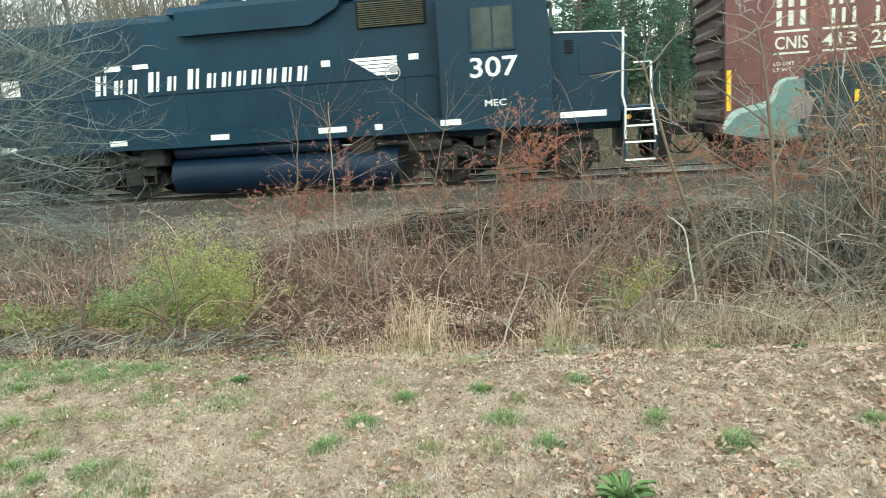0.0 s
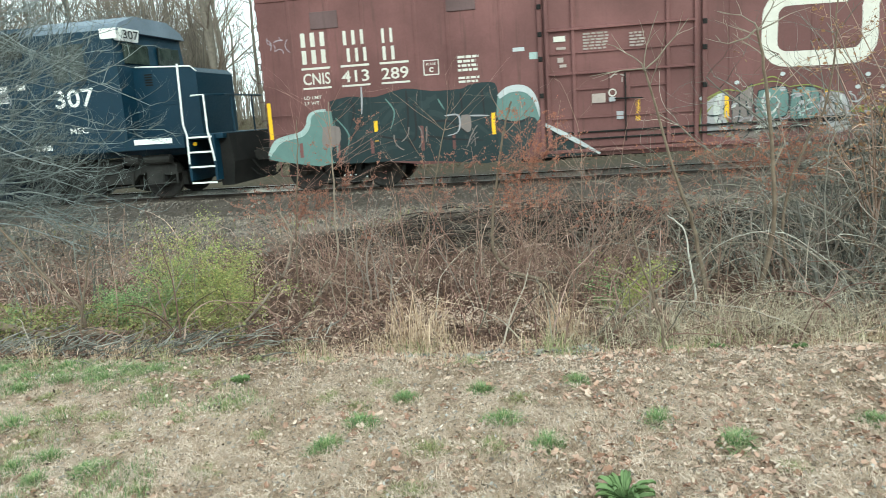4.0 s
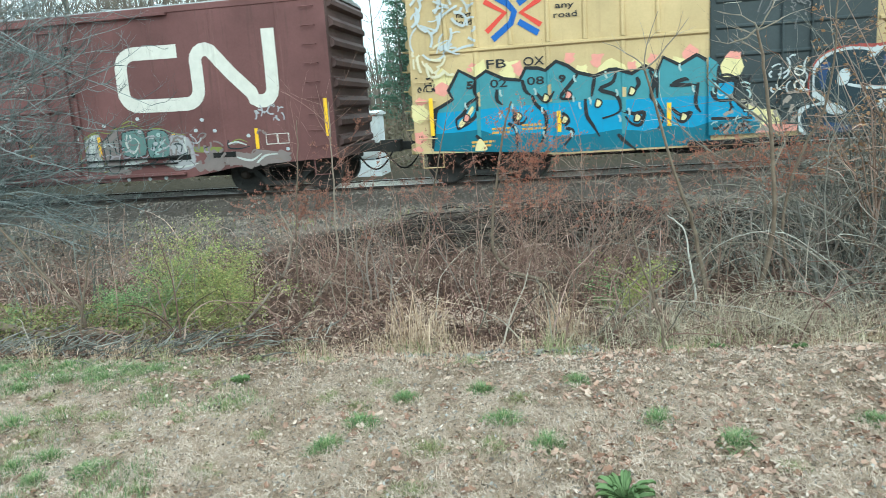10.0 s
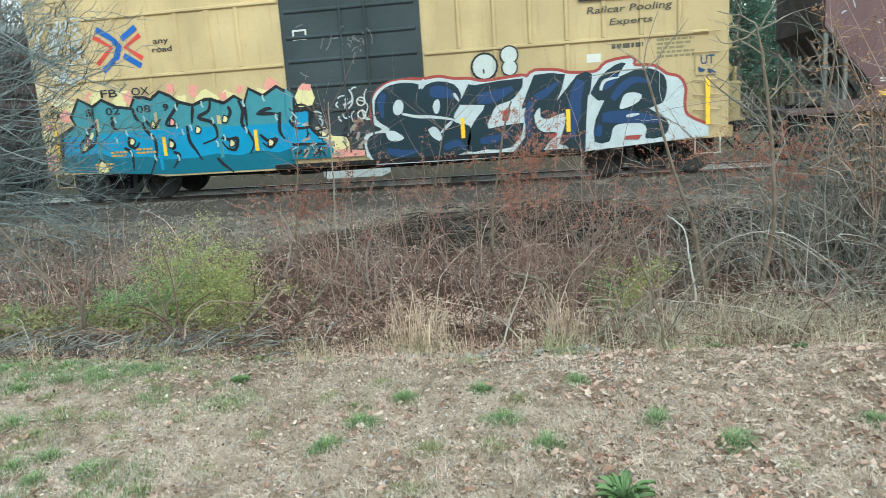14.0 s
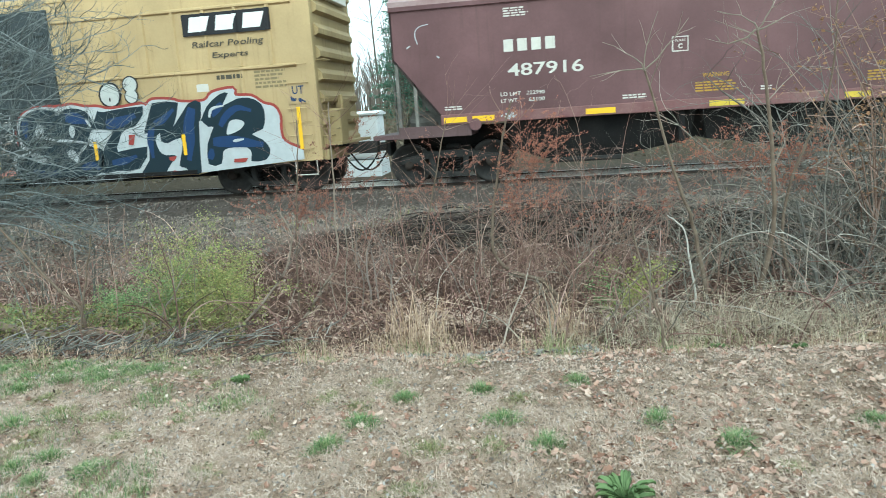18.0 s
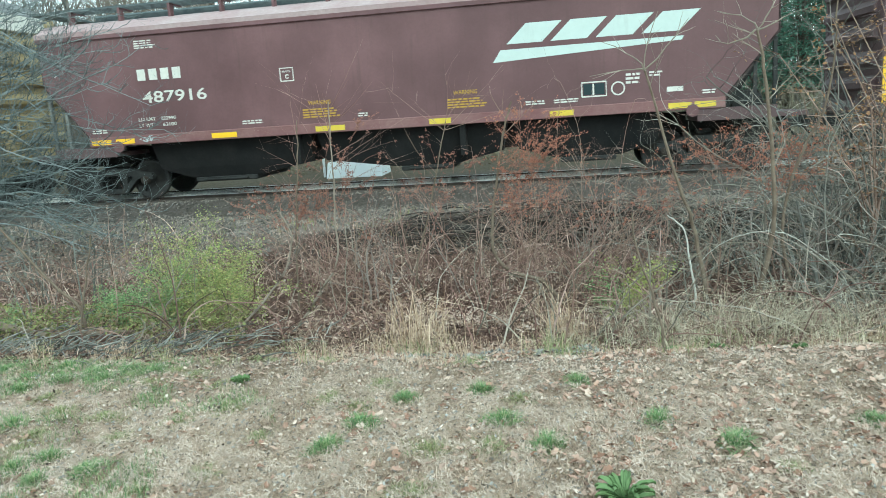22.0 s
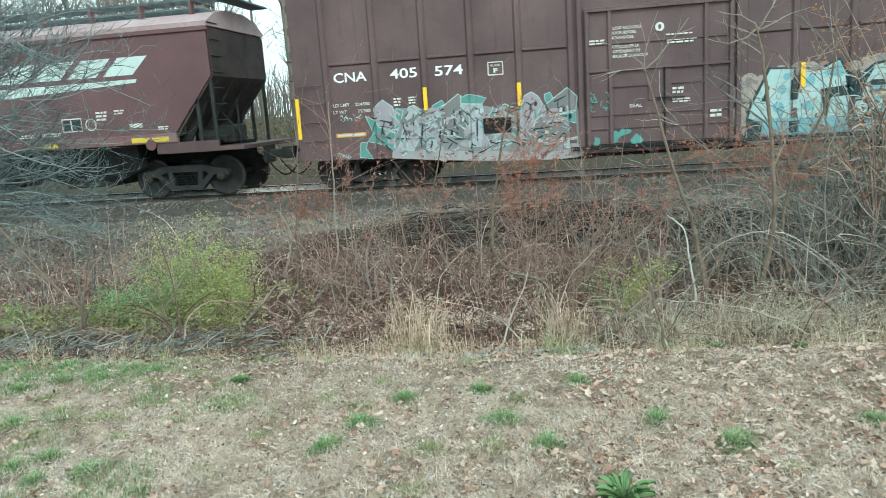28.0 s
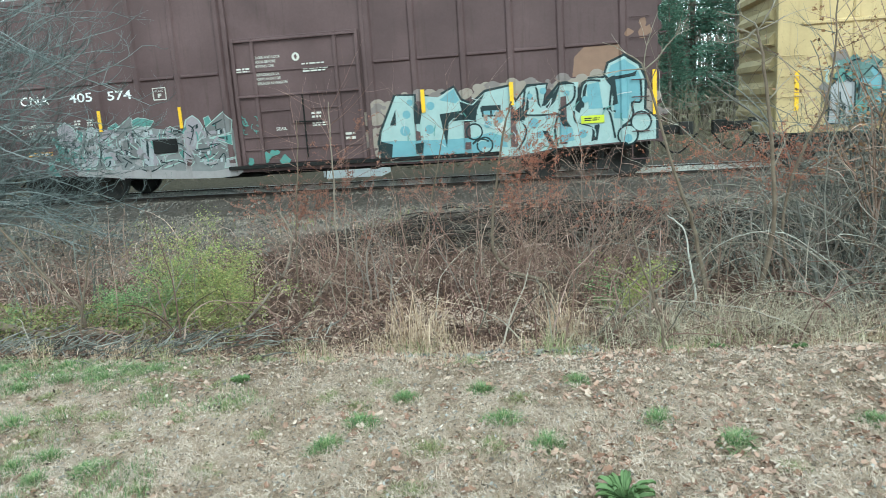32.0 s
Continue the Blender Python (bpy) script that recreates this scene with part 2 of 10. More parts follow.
def ground_material():
    m, nt, b = shader("ground_soil_and_litter", 0.95, 0.0, 0.2)
    tc = nt.nodes.new("ShaderNodeTexCoord")
    sep = nt.nodes.new("ShaderNodeSeparateXYZ")
    nt.links.new(tc.outputs["Object"], sep.inputs[0])
    v = coords(nt)
    big = noise_tex(nt, v, 0.8, 5)
    mid = noise_tex(nt, v, 5, 6, 0.65)
    fine = noise_tex(nt, v, 38, 5, 0.7)
    wob = nt.nodes.new("ShaderNodeMath")
    wob.operation = "MULTIPLY_ADD"
    nt.links.new(mid, wob.inputs[0])
    wob.inputs[1].default_value = 1.1
    nt.links.new(sep.outputs["Y"], wob.inputs[2])
    wave = nt.nodes.new("ShaderNodeMath")
    wave.operation = "MULTIPLY_ADD"
    nt.links.new(big, wave.inputs[0])
    wave.inputs[1].default_value = 1.6
    nt.links.new(wob.outputs[0], wave.inputs[2])
    near = nt.nodes.new("ShaderNodeMath")
    near.operation = "ADD"
    nt.links.new(wob.outputs[0], near.inputs[0])
    nt.links.new(ramp(nt, sep.outputs["X"], -6.5, -3.5, 2.2, 0.0), near.inputs[1])
    lip = ramp(nt, sep.outputs["X"], -5.0, -3.6)
    y = near.outputs[0]
    y0 = wave.outputs[0]
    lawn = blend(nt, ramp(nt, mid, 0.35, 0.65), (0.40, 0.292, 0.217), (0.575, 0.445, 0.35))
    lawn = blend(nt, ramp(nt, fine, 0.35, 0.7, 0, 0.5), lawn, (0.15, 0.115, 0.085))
    # Litter base darkened to put shade into the gaps between leaves
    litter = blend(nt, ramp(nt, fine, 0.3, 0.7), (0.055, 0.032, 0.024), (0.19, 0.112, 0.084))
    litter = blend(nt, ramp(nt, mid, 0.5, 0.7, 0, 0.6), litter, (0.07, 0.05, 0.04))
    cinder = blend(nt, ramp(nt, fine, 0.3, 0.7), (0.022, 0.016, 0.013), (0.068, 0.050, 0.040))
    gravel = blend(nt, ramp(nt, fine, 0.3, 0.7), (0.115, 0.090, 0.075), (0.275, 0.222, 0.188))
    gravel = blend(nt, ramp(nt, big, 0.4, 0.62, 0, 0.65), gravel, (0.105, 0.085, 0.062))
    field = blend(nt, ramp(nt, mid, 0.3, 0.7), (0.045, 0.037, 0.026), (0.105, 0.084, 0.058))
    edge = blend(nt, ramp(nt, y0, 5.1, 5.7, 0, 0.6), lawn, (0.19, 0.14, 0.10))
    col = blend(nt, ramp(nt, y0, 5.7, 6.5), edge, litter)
    col = blend(nt, mul(nt, ramp(nt, y, 10.7, 11.1), lip), col, cinder)
    col = blend(nt, ramp(nt, y, 11.9, 12.6), col, gravel)
    pale = blend(nt, ramp(nt, fine, 0.3, 0.7), (0.046, 0.039, 0.033), (0.112, 0.096, 0.082))
    col = blend(nt, ramp(nt, y, 19.6, 20.4), col, pale)
    col = blend(nt, ramp(nt, y, 22.0, 24.5), col, field)
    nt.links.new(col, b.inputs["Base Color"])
    bump(nt, b, fine, 0.8, 0.03)
    return m


GROUND = ground_material()
s = Shape()
nx = len(GX)
for gy in GY:
    for gx in GX:
        s.v.append((gx, gy, land(gx, gy)))
for j in range(len(GY) - 1):
    for i in range(nx - 1):
        a = j * nx + i
        s.f.append((a, a + 1, a + nx + 1, a + nx))
tagged(part("ground", s, GROUND, smooth=True), "lawn of dead grass, leaf litter and gravel railway bed", "ground", kind="structure")

# ---- track: ballast bed, ties, two rails
BALLAST = plain("grey_ballast_stone", (0.46, 0.44, 0.40), (0.66, 0.635, 0.585), 2.5, 0.9, 0, 0.4, 0.02, 0.4)
BED = plain("ballast_fines", (0.066, 0.053, 0.044), (0.150, 0.126, 0.108), 8, 0.95, 0, 0.9, 0.04)
TIE = plain("weathered_tie_timber", (0.06, 0.045, 0.035), (0.13, 0.105, 0.085), 4, 0.9, 0, 0.5)
s = Shape()
X0, X1 = -70.0, 60.0
s.prism([(14.4, -0.52), (15.3, -0.38), (15.95, -0.15), (16.50, -0.175), (16.64, -0.11), (18.06, -0.11), (18.14, -0.14), (18.9, -0.15), (19.3, -0.26), (20.2, -0.52)], X0, X1, "x")
tagged(part("track_bed", s, BED), "grey crushed stone railway ballast", "ballast", kind="structure")
s = Shape()
s.box(X0, X1, 16.66, 18.04, -0.14, -0.097)
tagged(part("ballast_fill", s, plain("pale_ballast_fill", (0.44, 0.42, 0.38), (0.62, 0.595, 0.55), 12, 0.95, 0, 0.9, 0.04)), "pale grey crushed stone between the rails", "ballast", kind="structure")
rails = thing("railway_track", "rusty steel rails on weathered timber ties", "railway track", at=(0, MID_Y, 0), kind="structure")
for y in (-0.752, 0.752):
    s = Shape()
    s.prism([(y - 0.07, -0.215), (y + 0.07, -0.215), (y + 0.07, -0.20), (y + 0.012, -0.185), (y + 0.012, -0.105), (y + 0.034, -0.09), (y + 0.034, RAIL_Z - 0.004), (y - 0.034, RAIL_Z - 0.004),
             (y - 0.034, -0.09), (y - 0.012, -0.105), (y - 0.012, -0.185), (y - 0.07, -0.20)], X0, X1, "x")
    rail = part("rail", s, RUST, rails, "rusty steel rail")
    s = Shape()
    s.box(X0, X1, y - 0.028, y + 0.028, RAIL_Z - 0.004, RAIL_Z)
    part("rail_head", s, TREAD, rail, "worn bright running surface")
tie = Shape()
tie.box(-0.115, 0.115, -1.25, 1.25, -0.36, -0.145, 0.012)
tie_mesh = tie.mesh("tie")
tie_mesh.materials.append(TIE)
r = random.Random(5)
for i in range(110):
    o = part("tie", tie_mesh, None, rails, at=(-30 + i * 0.52 + r.uniform(-0.03, 0.03), r.uniform(-0.04, 0.04), r.uniform(-0.008, 0.008)))
    o.rotation_euler = (0, 0, r.uniform(-0.02, 0.02))
STONES = [(14.4, -0.52), (15.3, -0.38), (15.95, -0.15), (16.50, -0.175), (16.64, -0.11), (18.06, -0.11), (18.14, -0.14), (18.9, -0.15), (19.3, -0.26), (20.2, -0.52)]
s = Shape()
for i in range(34000):
    x, y = r.uniform(-24, 14), r.choice((r.uniform(16.66, 18.02), r.uniform(16.66, 18.02), r.uniform(16.66, 18.02), r.uniform(18.15, 19.4)))
    z = lerp_table(STONES, y)
    q = r.uniform(0.014, 0.032)
    a = r.uniform(0, 6.28)
    ca, sa = math.cos(a) * q, math.sin(a) * q
    z += q * 0.3
    s.add([(x + ca, y + sa, z), (x - sa * 1.2, y + ca, z + q * 0.2), (x - ca, y - sa, z), (x + sa, y - ca * 1.1, z - q * 0.1), (x + r.uniform(-.4, .4) * q, y + r.uniform(-.4, .4) * q, z + q * 0.95)],
          [(0, 1, 4), (1, 2, 4), (2, 3, 4), (3, 0, 4)])
STONE_DARK = plain("dark_cinder_stones", (0.080, 0.066, 0.056), (0.27, 0.232, 0.200), 2.5, 0.95, 0, 0.6, 0.02, 0.6)
tagged(part("ballast_stones", s, BALLAST), "loose grey crushed stones", "ballast", kind="stuff")
s = Shape()
for i in range(30000):
    y = r.uniform(10.6, 16.5)
    x = r.uniform(-0.9 * y - 1, 0.5 * y + 1)
    if y < 12.2 and -4.6 < x < 2.8 and r.random() < 0.85:
        continue
    z = max(land(x, y), lerp_table(STONES, y) if y > 14.5 else -9)
    q = r.uniform(0.012, 0.036) * (1.6 if r.random() < 0.08 else 1)
    a = r.uniform(0, 6.28)
    ca, sa = math.cos(a) * q, math.sin(a) * q
    s.add([(x + ca, y + sa, z), (x - sa * 1.2, y + ca, z), (x - ca, y - sa, z), (x + sa, y - ca * 1.1, z), (x + r.uniform(-.4, .4) * q, y, z + q * 0.9)], [(0, 1, 4), (1, 2, 4), (2, 3, 4), (3, 0, 4)])
tagged(part("cinder_gravel", s, STONE_DARK), "dark loose cinders and gravel beside the track", "gravel", kind="stuff")
# ---- the train: six vehicles that roll along the track; x is given along the train
HW = 1.576               # half width of the cars
rng = random.Random(7)

WORDS = ["307", "MEC", "CNIS", "413", "289", "PLATE", "C", "F", "LD LMT", "LT WT", "next", "load", "any", "road", "FB", "OX",
         "5", "02", "08", "9", "Railcar Pooling", "Experts", "487916", "222990", "63100", "CNA", "405", "574", "214300", "71700",
         "SEAL", "ASD", "CLOSE AND LOCK", "DOOR BEFORE", "MOVING CAR", "VERROUILLER LA", "PORTE AVANT DE", "DEPLACER LE WAGON",
         "WARNING", "UT"]


def make_glyphs():
    """All lettering as flat meshes, each word also in two thickened forms for sprayed outlines."""
    made = {}
    obs = []
    for w in WORDS:
        for off in ((0.05, 0.088, 0.112) if len(w) == 1 else (0.012,)):
            c = bpy.data.curves.new("letter", "FONT")
            c.body, c.offset, c.resolution_u = w, off, 3
            obs.append((w, off, new("letter", c)))
    bpy.context.view_layer.update()
    dg = bpy.context.evaluated_depsgraph_get()
    for w, off, ob in obs:
        me = bpy.data.meshes.new_from_object(ob.evaluated_get(dg))
        made.setdefault(w, []).append(([tuple(v.co)[:2] for v in me.vertices], [tuple(p.vertices) for p in me.polygons]))
        bpy.data.meshes.remove(me)
    for w, off, ob in obs:
        bpy.data.objects.remove(ob)
    return made


GLYPHS = make_glyphs()


class Car:
    """One vehicle: an Empty at its middle on the track; shapes are given in train x and turned into its own space."""

    def __init__(self, name, label, x0, x1, category):
        self.mid = (x0 + x1) / 2
        self.x0, self.x1 = x0, x1
        self.ob = thing(name, label, category, at=(self.mid, MID_Y, 0))
        self.wheels = []
        self.cuts, self.rise = [], (lambda x, z: 0.0)

    def put(self, name, shape, material, label="", parent=None, smooth=False):
        return part(name, shape.moved(-self.mid), material, parent or self.ob, label, smooth)

    def skin(self, x, z, lift):
        return (x, -HW - lift - self.rise(x, z), z)

    def decal(self, name, polys, material, lift=0.004, label="", y=None, parent=None):
        """Thin paint laid over the near side: polygons of (x, z), cut at the posts and draped over them."""
        bm = bmesh.new()
        for pts in polys:
            vs = [bm.verts.new((p[0], 0, p[1])) for p in pts]
            if len(vs) > 2:
                try:
                    bm.faces.new(vs)
                except ValueError:
                    pass
        bmesh.ops.remove_doubles(bm, verts=bm.verts[:], dist=0.0005)
        if y is None:
            xs = [v.co.x for v in bm.verts]
            for cx in self.cuts:
                if min(xs) < cx < max(xs):
                    bmesh.ops.bisect_plane(bm, geom=bm.verts[:] + bm.edges[:] + bm.faces[:], plane_co=(cx, 0, 0), plane_no=(1, 0, 0))
        for v in bm.verts:
            v.co = self.skin(v.co.x, v.co.z, lift) if y is None else (v.co.x, y - lift, v.co.z)
            v.co.x -= self.mid
        bmesh.ops.recalc_face_normals(bm, faces=bm.faces[:])
        me = bpy.data.meshes.new(name)
        bm.to_mesh(me)
        bm.free()
        for p in me.polygons:
            if p.normal.y > 0:
                p.flip()
        me.materials.append(material)
        return part(name, me, None, parent or self.ob, label)

    def word(self, w, x0, x1, z0, z1, material, lift=0.006, y=None, level=0, lean=0.0, name="lettering"):
        base = GLYPHS[w][0][0]
        bx0, bx1 = min(p[0] for p in base), max(p[0] for p in base)
        bz0, bz1 = min(p[1] for p in base), max(p[1] for p in base)
        co, faces = GLYPHS[w][level]
        def at(p):
            u, v = (p[0] - bx0) / (bx1 - bx0), (p[1] - bz0) / (bz1 - bz0)
            return (x0 + u * (x1 - x0) + lean * (v - 0.5) * (z1 - z0), z0 + v * (z1 - z0))
        return self.decal(name, [[at(co[i]) for i in f] for f in faces], material, lift, y=y)

    def bars(self, x0, x1, z0, z1, n, material, lift=0.006, y=None, name="lettering"):
        """Lines of small print that cannot be read."""
        h = (z1 - z0) / n
        polys = []
        for i in range(n):
            x = x0
            end = x0 + (x1 - x0) * rng.uniform(0.75, 1.0)
            while x < end:
                w = min(rng.uniform(0.05, 0.16), end - x)
                polys.append([(x, z0 + i * h), (x + w, z0 + i * h), (x + w, z0 + (i + 0.58) * h), (x, z0 + (i + 0.58) * h)])
                x += w + 0.025
        return self.decal(name, polys, material, lift, y=y)

    def patch(self, name, x0, x1, z0, z1, material, lift=0.005, label="", y=None):
        return self.decal(name, [[(x0, z0), (x1, z0), (x1, z1), (x0, z1)]], material, lift, label, y)


def ribbon(pts, width):
    """Quads of a stroke of even width along points (x, z)."""
    out, left, right = [], [], []
    n = len(pts)
    for i in range(n):
        a, b = pts[max(i - 1, 0)], pts[min(i + 1, n - 1)]
        dx, dz = b[0] - a[0], b[1] - a[1]
        ln = math.hypot(dx, dz) or 1
        w = width / 2 if isinstance(width, (int, float)) else width[i] / 2
        nx, nz = -dz / ln * w, dx / ln * w
        left.append((pts[i][0] + nx, pts[i][1] + nz))
        right.append((pts[i][0] - nx, pts[i][1] - nz))
    for i in range(n - 1):
        out.append([right[i], right[i + 1], left[i + 1], left[i]])
    return out


def curve(p, q, bend, n=6):
    """Points of an arc from p to q that bulges sideways by bend."""
    dx, dz = q[0] - p[0], q[1] - p[1]
    return [(p[0] + dx * t - dz * bend * 4 * t * (1 - t), p[1] + dz * t + dx * bend * 4 * t * (1 - t)) for t in [i / n for i in range(n + 1)]]


def disc(x, z, rx, rz=None, n=14, a0=0.0, a1=360.0):
    rz = rz or rx
    return [(x + rx * math.cos(radians(a0 + (a1 - a0) * i / n)), z + rz * math.sin(radians(a0 + (a1 - a0) * i / n))) for i in range(n if a1 - a0 >= 360 else n + 1)]


# running gear -------------------------------------------------------------
CACHE = {}


def wheelset_mesh(r):
    if ("ws", r) not in CACHE:
        s = Shape()
        for sgn in (-1, 1):
            y = sgn * 0.75
            prof = [(0.0, -0.085), (0.11, -0.085), (0.13, -0.03), (r * 0.55, 0.0), (r - 0.075, -0.035), (r - 0.05, -0.065), (r - 0.004, -0.065),
                    (r, -0.05), (r, 0.05), (r + 0.028, 0.062), (r + 0.022, 0.085), (r - 0.05, 0.085), (r - 0.08, 0.05), (0.14, 0.03), (0.0, 0.03)]
            prof = [(rad, y - sgn * -yy if sgn < 0 else y - yy) for rad, yy in prof]
            s.lathe(prof, 28)
            # cast marks that make the turning visible
            for k in range(3):
                a = 2 * math.pi * k / 3
                cx, cz = (r * 0.72) * math.cos(a), (r * 0.72) * math.sin(a)
                s.box(cx - 0.03, cx + 0.03, y + sgn * 0.035, y + sgn * 0.052, cz - 0.02, cz + 0.02)
        s.tube([(0, -0.98, 0), (0, 0.98, 0)], 0.075, 10)
        me = s.mesh("wheelset", True)
        me.materials.append(WHEEL)
        CACHE["ws", r] = me
    return CACHE["ws", r]


def freight_truck(car, x, base=1.86, r=0.46):
    """Three-piece bogie: bolster, two side frames with springs, bearing caps, two turning wheelsets."""
    z = RAIL_Z + r
    if "sf" not in CACHE:
        h = base / 2
        for sgn in (-1, 1):
            y0, y1 = (-1.10, -0.93) if sgn < 0 else (0.93, 1.10)
            s = Shape()
            top = [(-h - 0.20, 0.07), (-h - 0.17, 0.17), (-h + 0.10, 0.20), (-0.52, 0.30), (0.52, 0.30), (h - 0.10, 0.20), (h + 0.17, 0.17), (h + 0.20, 0.07)]
            s.prism(top + [(h + 0.17, 0.02), (h - 0.20, 0.05), (0.50, 0.14), (-0.50, 0.14), (-h + 0.20, 0.05), (-h - 0.17, 0.02)], y0, y1)
            s.prism([(-h + 0.16, 0.08), (-h + 0.30, 0.10), (-0.30, -0.20), (-0.40, -0.29)], y0, y1)
            s.prism([(h - 0.30, 0.10), (h - 0.16, 0.08), (0.40, -0.29), (0.30, -0.20)], y0, y1)
            s.prism([(-0.42, -0.29), (0.42, -0.29), (0.38, -0.18), (-0.38, -0.18)], y0, y1)
            s.prism([(-0.46, 0.2), (-0.34, 0.2), (-0.29, -0.2), (-0.40, -0.2)], y0 + 0.01, y1 - 0.01)
            s.prism([(0.34, 0.2), (0.46, 0.2), (0.40, -0.2), (0.29, -0.2)], y0 + 0.01, y1 - 0.01)
            me = s.mesh("side_frame")
            me.materials.append(GREASY)
            CACHE["sf", sgn] = me
            s = Shape()
            for k in range(4):
                cx = -0.21 + 0.14 * k
                ym = (y0 + y1) / 2
                turns = [(cx + 0.055 * math.cos(a * 1.256), ym - 0.0 + 0.055 * math.sin(a * 1.256), -0.18 + 0.30 * a / 25) for a in range(26)]
                s.tube(turns, 0.017, 4)
            me = s.mesh("spring_pack", True)
            me.materials.append(UNDER)
            CACHE["sp", sgn] = me
            s = Shape()
            s.lathe([(0.0, sgn * 1.17), (0.07, sgn * 1.17), (0.10, sgn * 1.14), (0.11, sgn * 1.05)], 12)
            me = s.mesh("bearing_cap", True)
            me.materials.append(RUST)
            CACHE["cap", sgn] = me
        s = Shape()
        s.box(-0.26, 0.26, -1.04, 1.04, 0.14, 0.30, 0.02)
        s.box(-0.16, 0.16, -0.4, 0.4, 0.30, 0.40, 0.02)
        for px in (-0.55, 0.55):
            s.box(px - 0.06, px + 0.06, -0.85, 0.85, -0.1, 0.02)
        s.box(-0.40, 0.40, -0.55, 0.55, -0.16, 0.13, 0.03)
        me = s.mesh("truck_bolster")
        me.materials.append(GREASY)
        CACHE["bol"] = me
        CACHE["sf"] = True
    t = part("truck", CACHE["bol"], None, car.ob, "greasy dark cast steel truck", at=(x - car.mid, 0, z))
    for sgn in (-1, 1):
        part("side_frame", CACHE["sf", sgn], None, t)
        part("spring_pack", CACHE["sp", sgn], None, t)
        for px in (-base / 2, base / 2):
            part("bearing_cap", CACHE["cap", sgn], None, t, at=(px, 0, 0))
    for px in (-base / 2, base / 2):
        ws = part("wheelset", wheelset_mesh(r), None, t, "dark greasy steel wheelset", at=(px, 0, 0))
        car.wheels.append((ws, px, r))
    return t


def coupler(car, x, sgn, reach=0.95):
    """Knuckle coupler with shank, striker and a hanging air hose."""
    s = Shape()
    x1 = x + sgn * reach
    s.box(min(x, x1 - sgn * 0.25), max(x, x1 - sgn * 0.25), -0.09, 0.09, 0.72, 0.92, 0.02)
    s.prism([(x1 - sgn * 0.30, -0.19), (x1 - sgn * 0.02, -0.19), (x1 + sgn * 0.02, -0.06), (x1 - sgn * 0.10, 0.02), (x1 - sgn * 0.02, 0.12), (x1 - sgn * 0.18, 0.2), (x1 - sgn * 0.32, 0.1)], 0.69, 0.97, "z")
    s.box(min(x, x + sgn * 0.1), max(x, x + sgn * 0.1), -0.3, 0.3, 0.6, 1.05, 0.02)
    c = car.put("coupler", s, GREASY, "greasy knuckle coupler")
    h = Shape()
    pts = [(x + sgn * (0.1 + 0.075 * i), -0.32, 0.72 - 0.42 * math.sin(math.pi * i / 12)) for i in range(13)]
    h.tube(pts, 0.022, 6)
    car.put("air_hose", h, UNDER, "black rubber air hose", c, True)
    return c


def grab(car, x0, x1, z, y=-HW, material=None, out=0.07, name="grab_iron"):
    s = Shape()
    s.tube([(x0, y, z), (x0, y - out, z), (x1, y - out, z), (x1, y, z)], 0.012, 5)
    return car.put(name, s, material)


def stirrup(car, x0, x1, z0, z1, material):
    s = Shape()
    s.tube([(x0, -HW + 0.02, z1), (x0, -HW + 0.02, z0), (x1, -HW + 0.02, z0), (x1, -HW + 0.02, z1)], 0.017, 5)
    return car.put("stirrup_step", s, material)


def end_wall(car, x, sgn, z0, z1, ribs, material, depth=0.11):
    """Corrugated end: one sheet with deep horizontal ribs, narrowed at the corner posts."""
    n = ribs
    step = (z1 - z0) / n
    prof = [(x - sgn * 0.08, z0)]
    out = []
    for i in range(n):
        b = z0 + i * step
        out += [(x, b + 0.02), (x, b + step * 0.30), (x + sgn * depth, b + step * 0.42), (x + sgn * depth, b + step * 0.66), (x, b + step * 0.92)]
    prof += out + [(x - sgn * 0.08, z1)]
    s = Shape()
    s.prism(prof, -HW + 0.20, HW - 0.20)
    return car.put("end_wall", s, material)


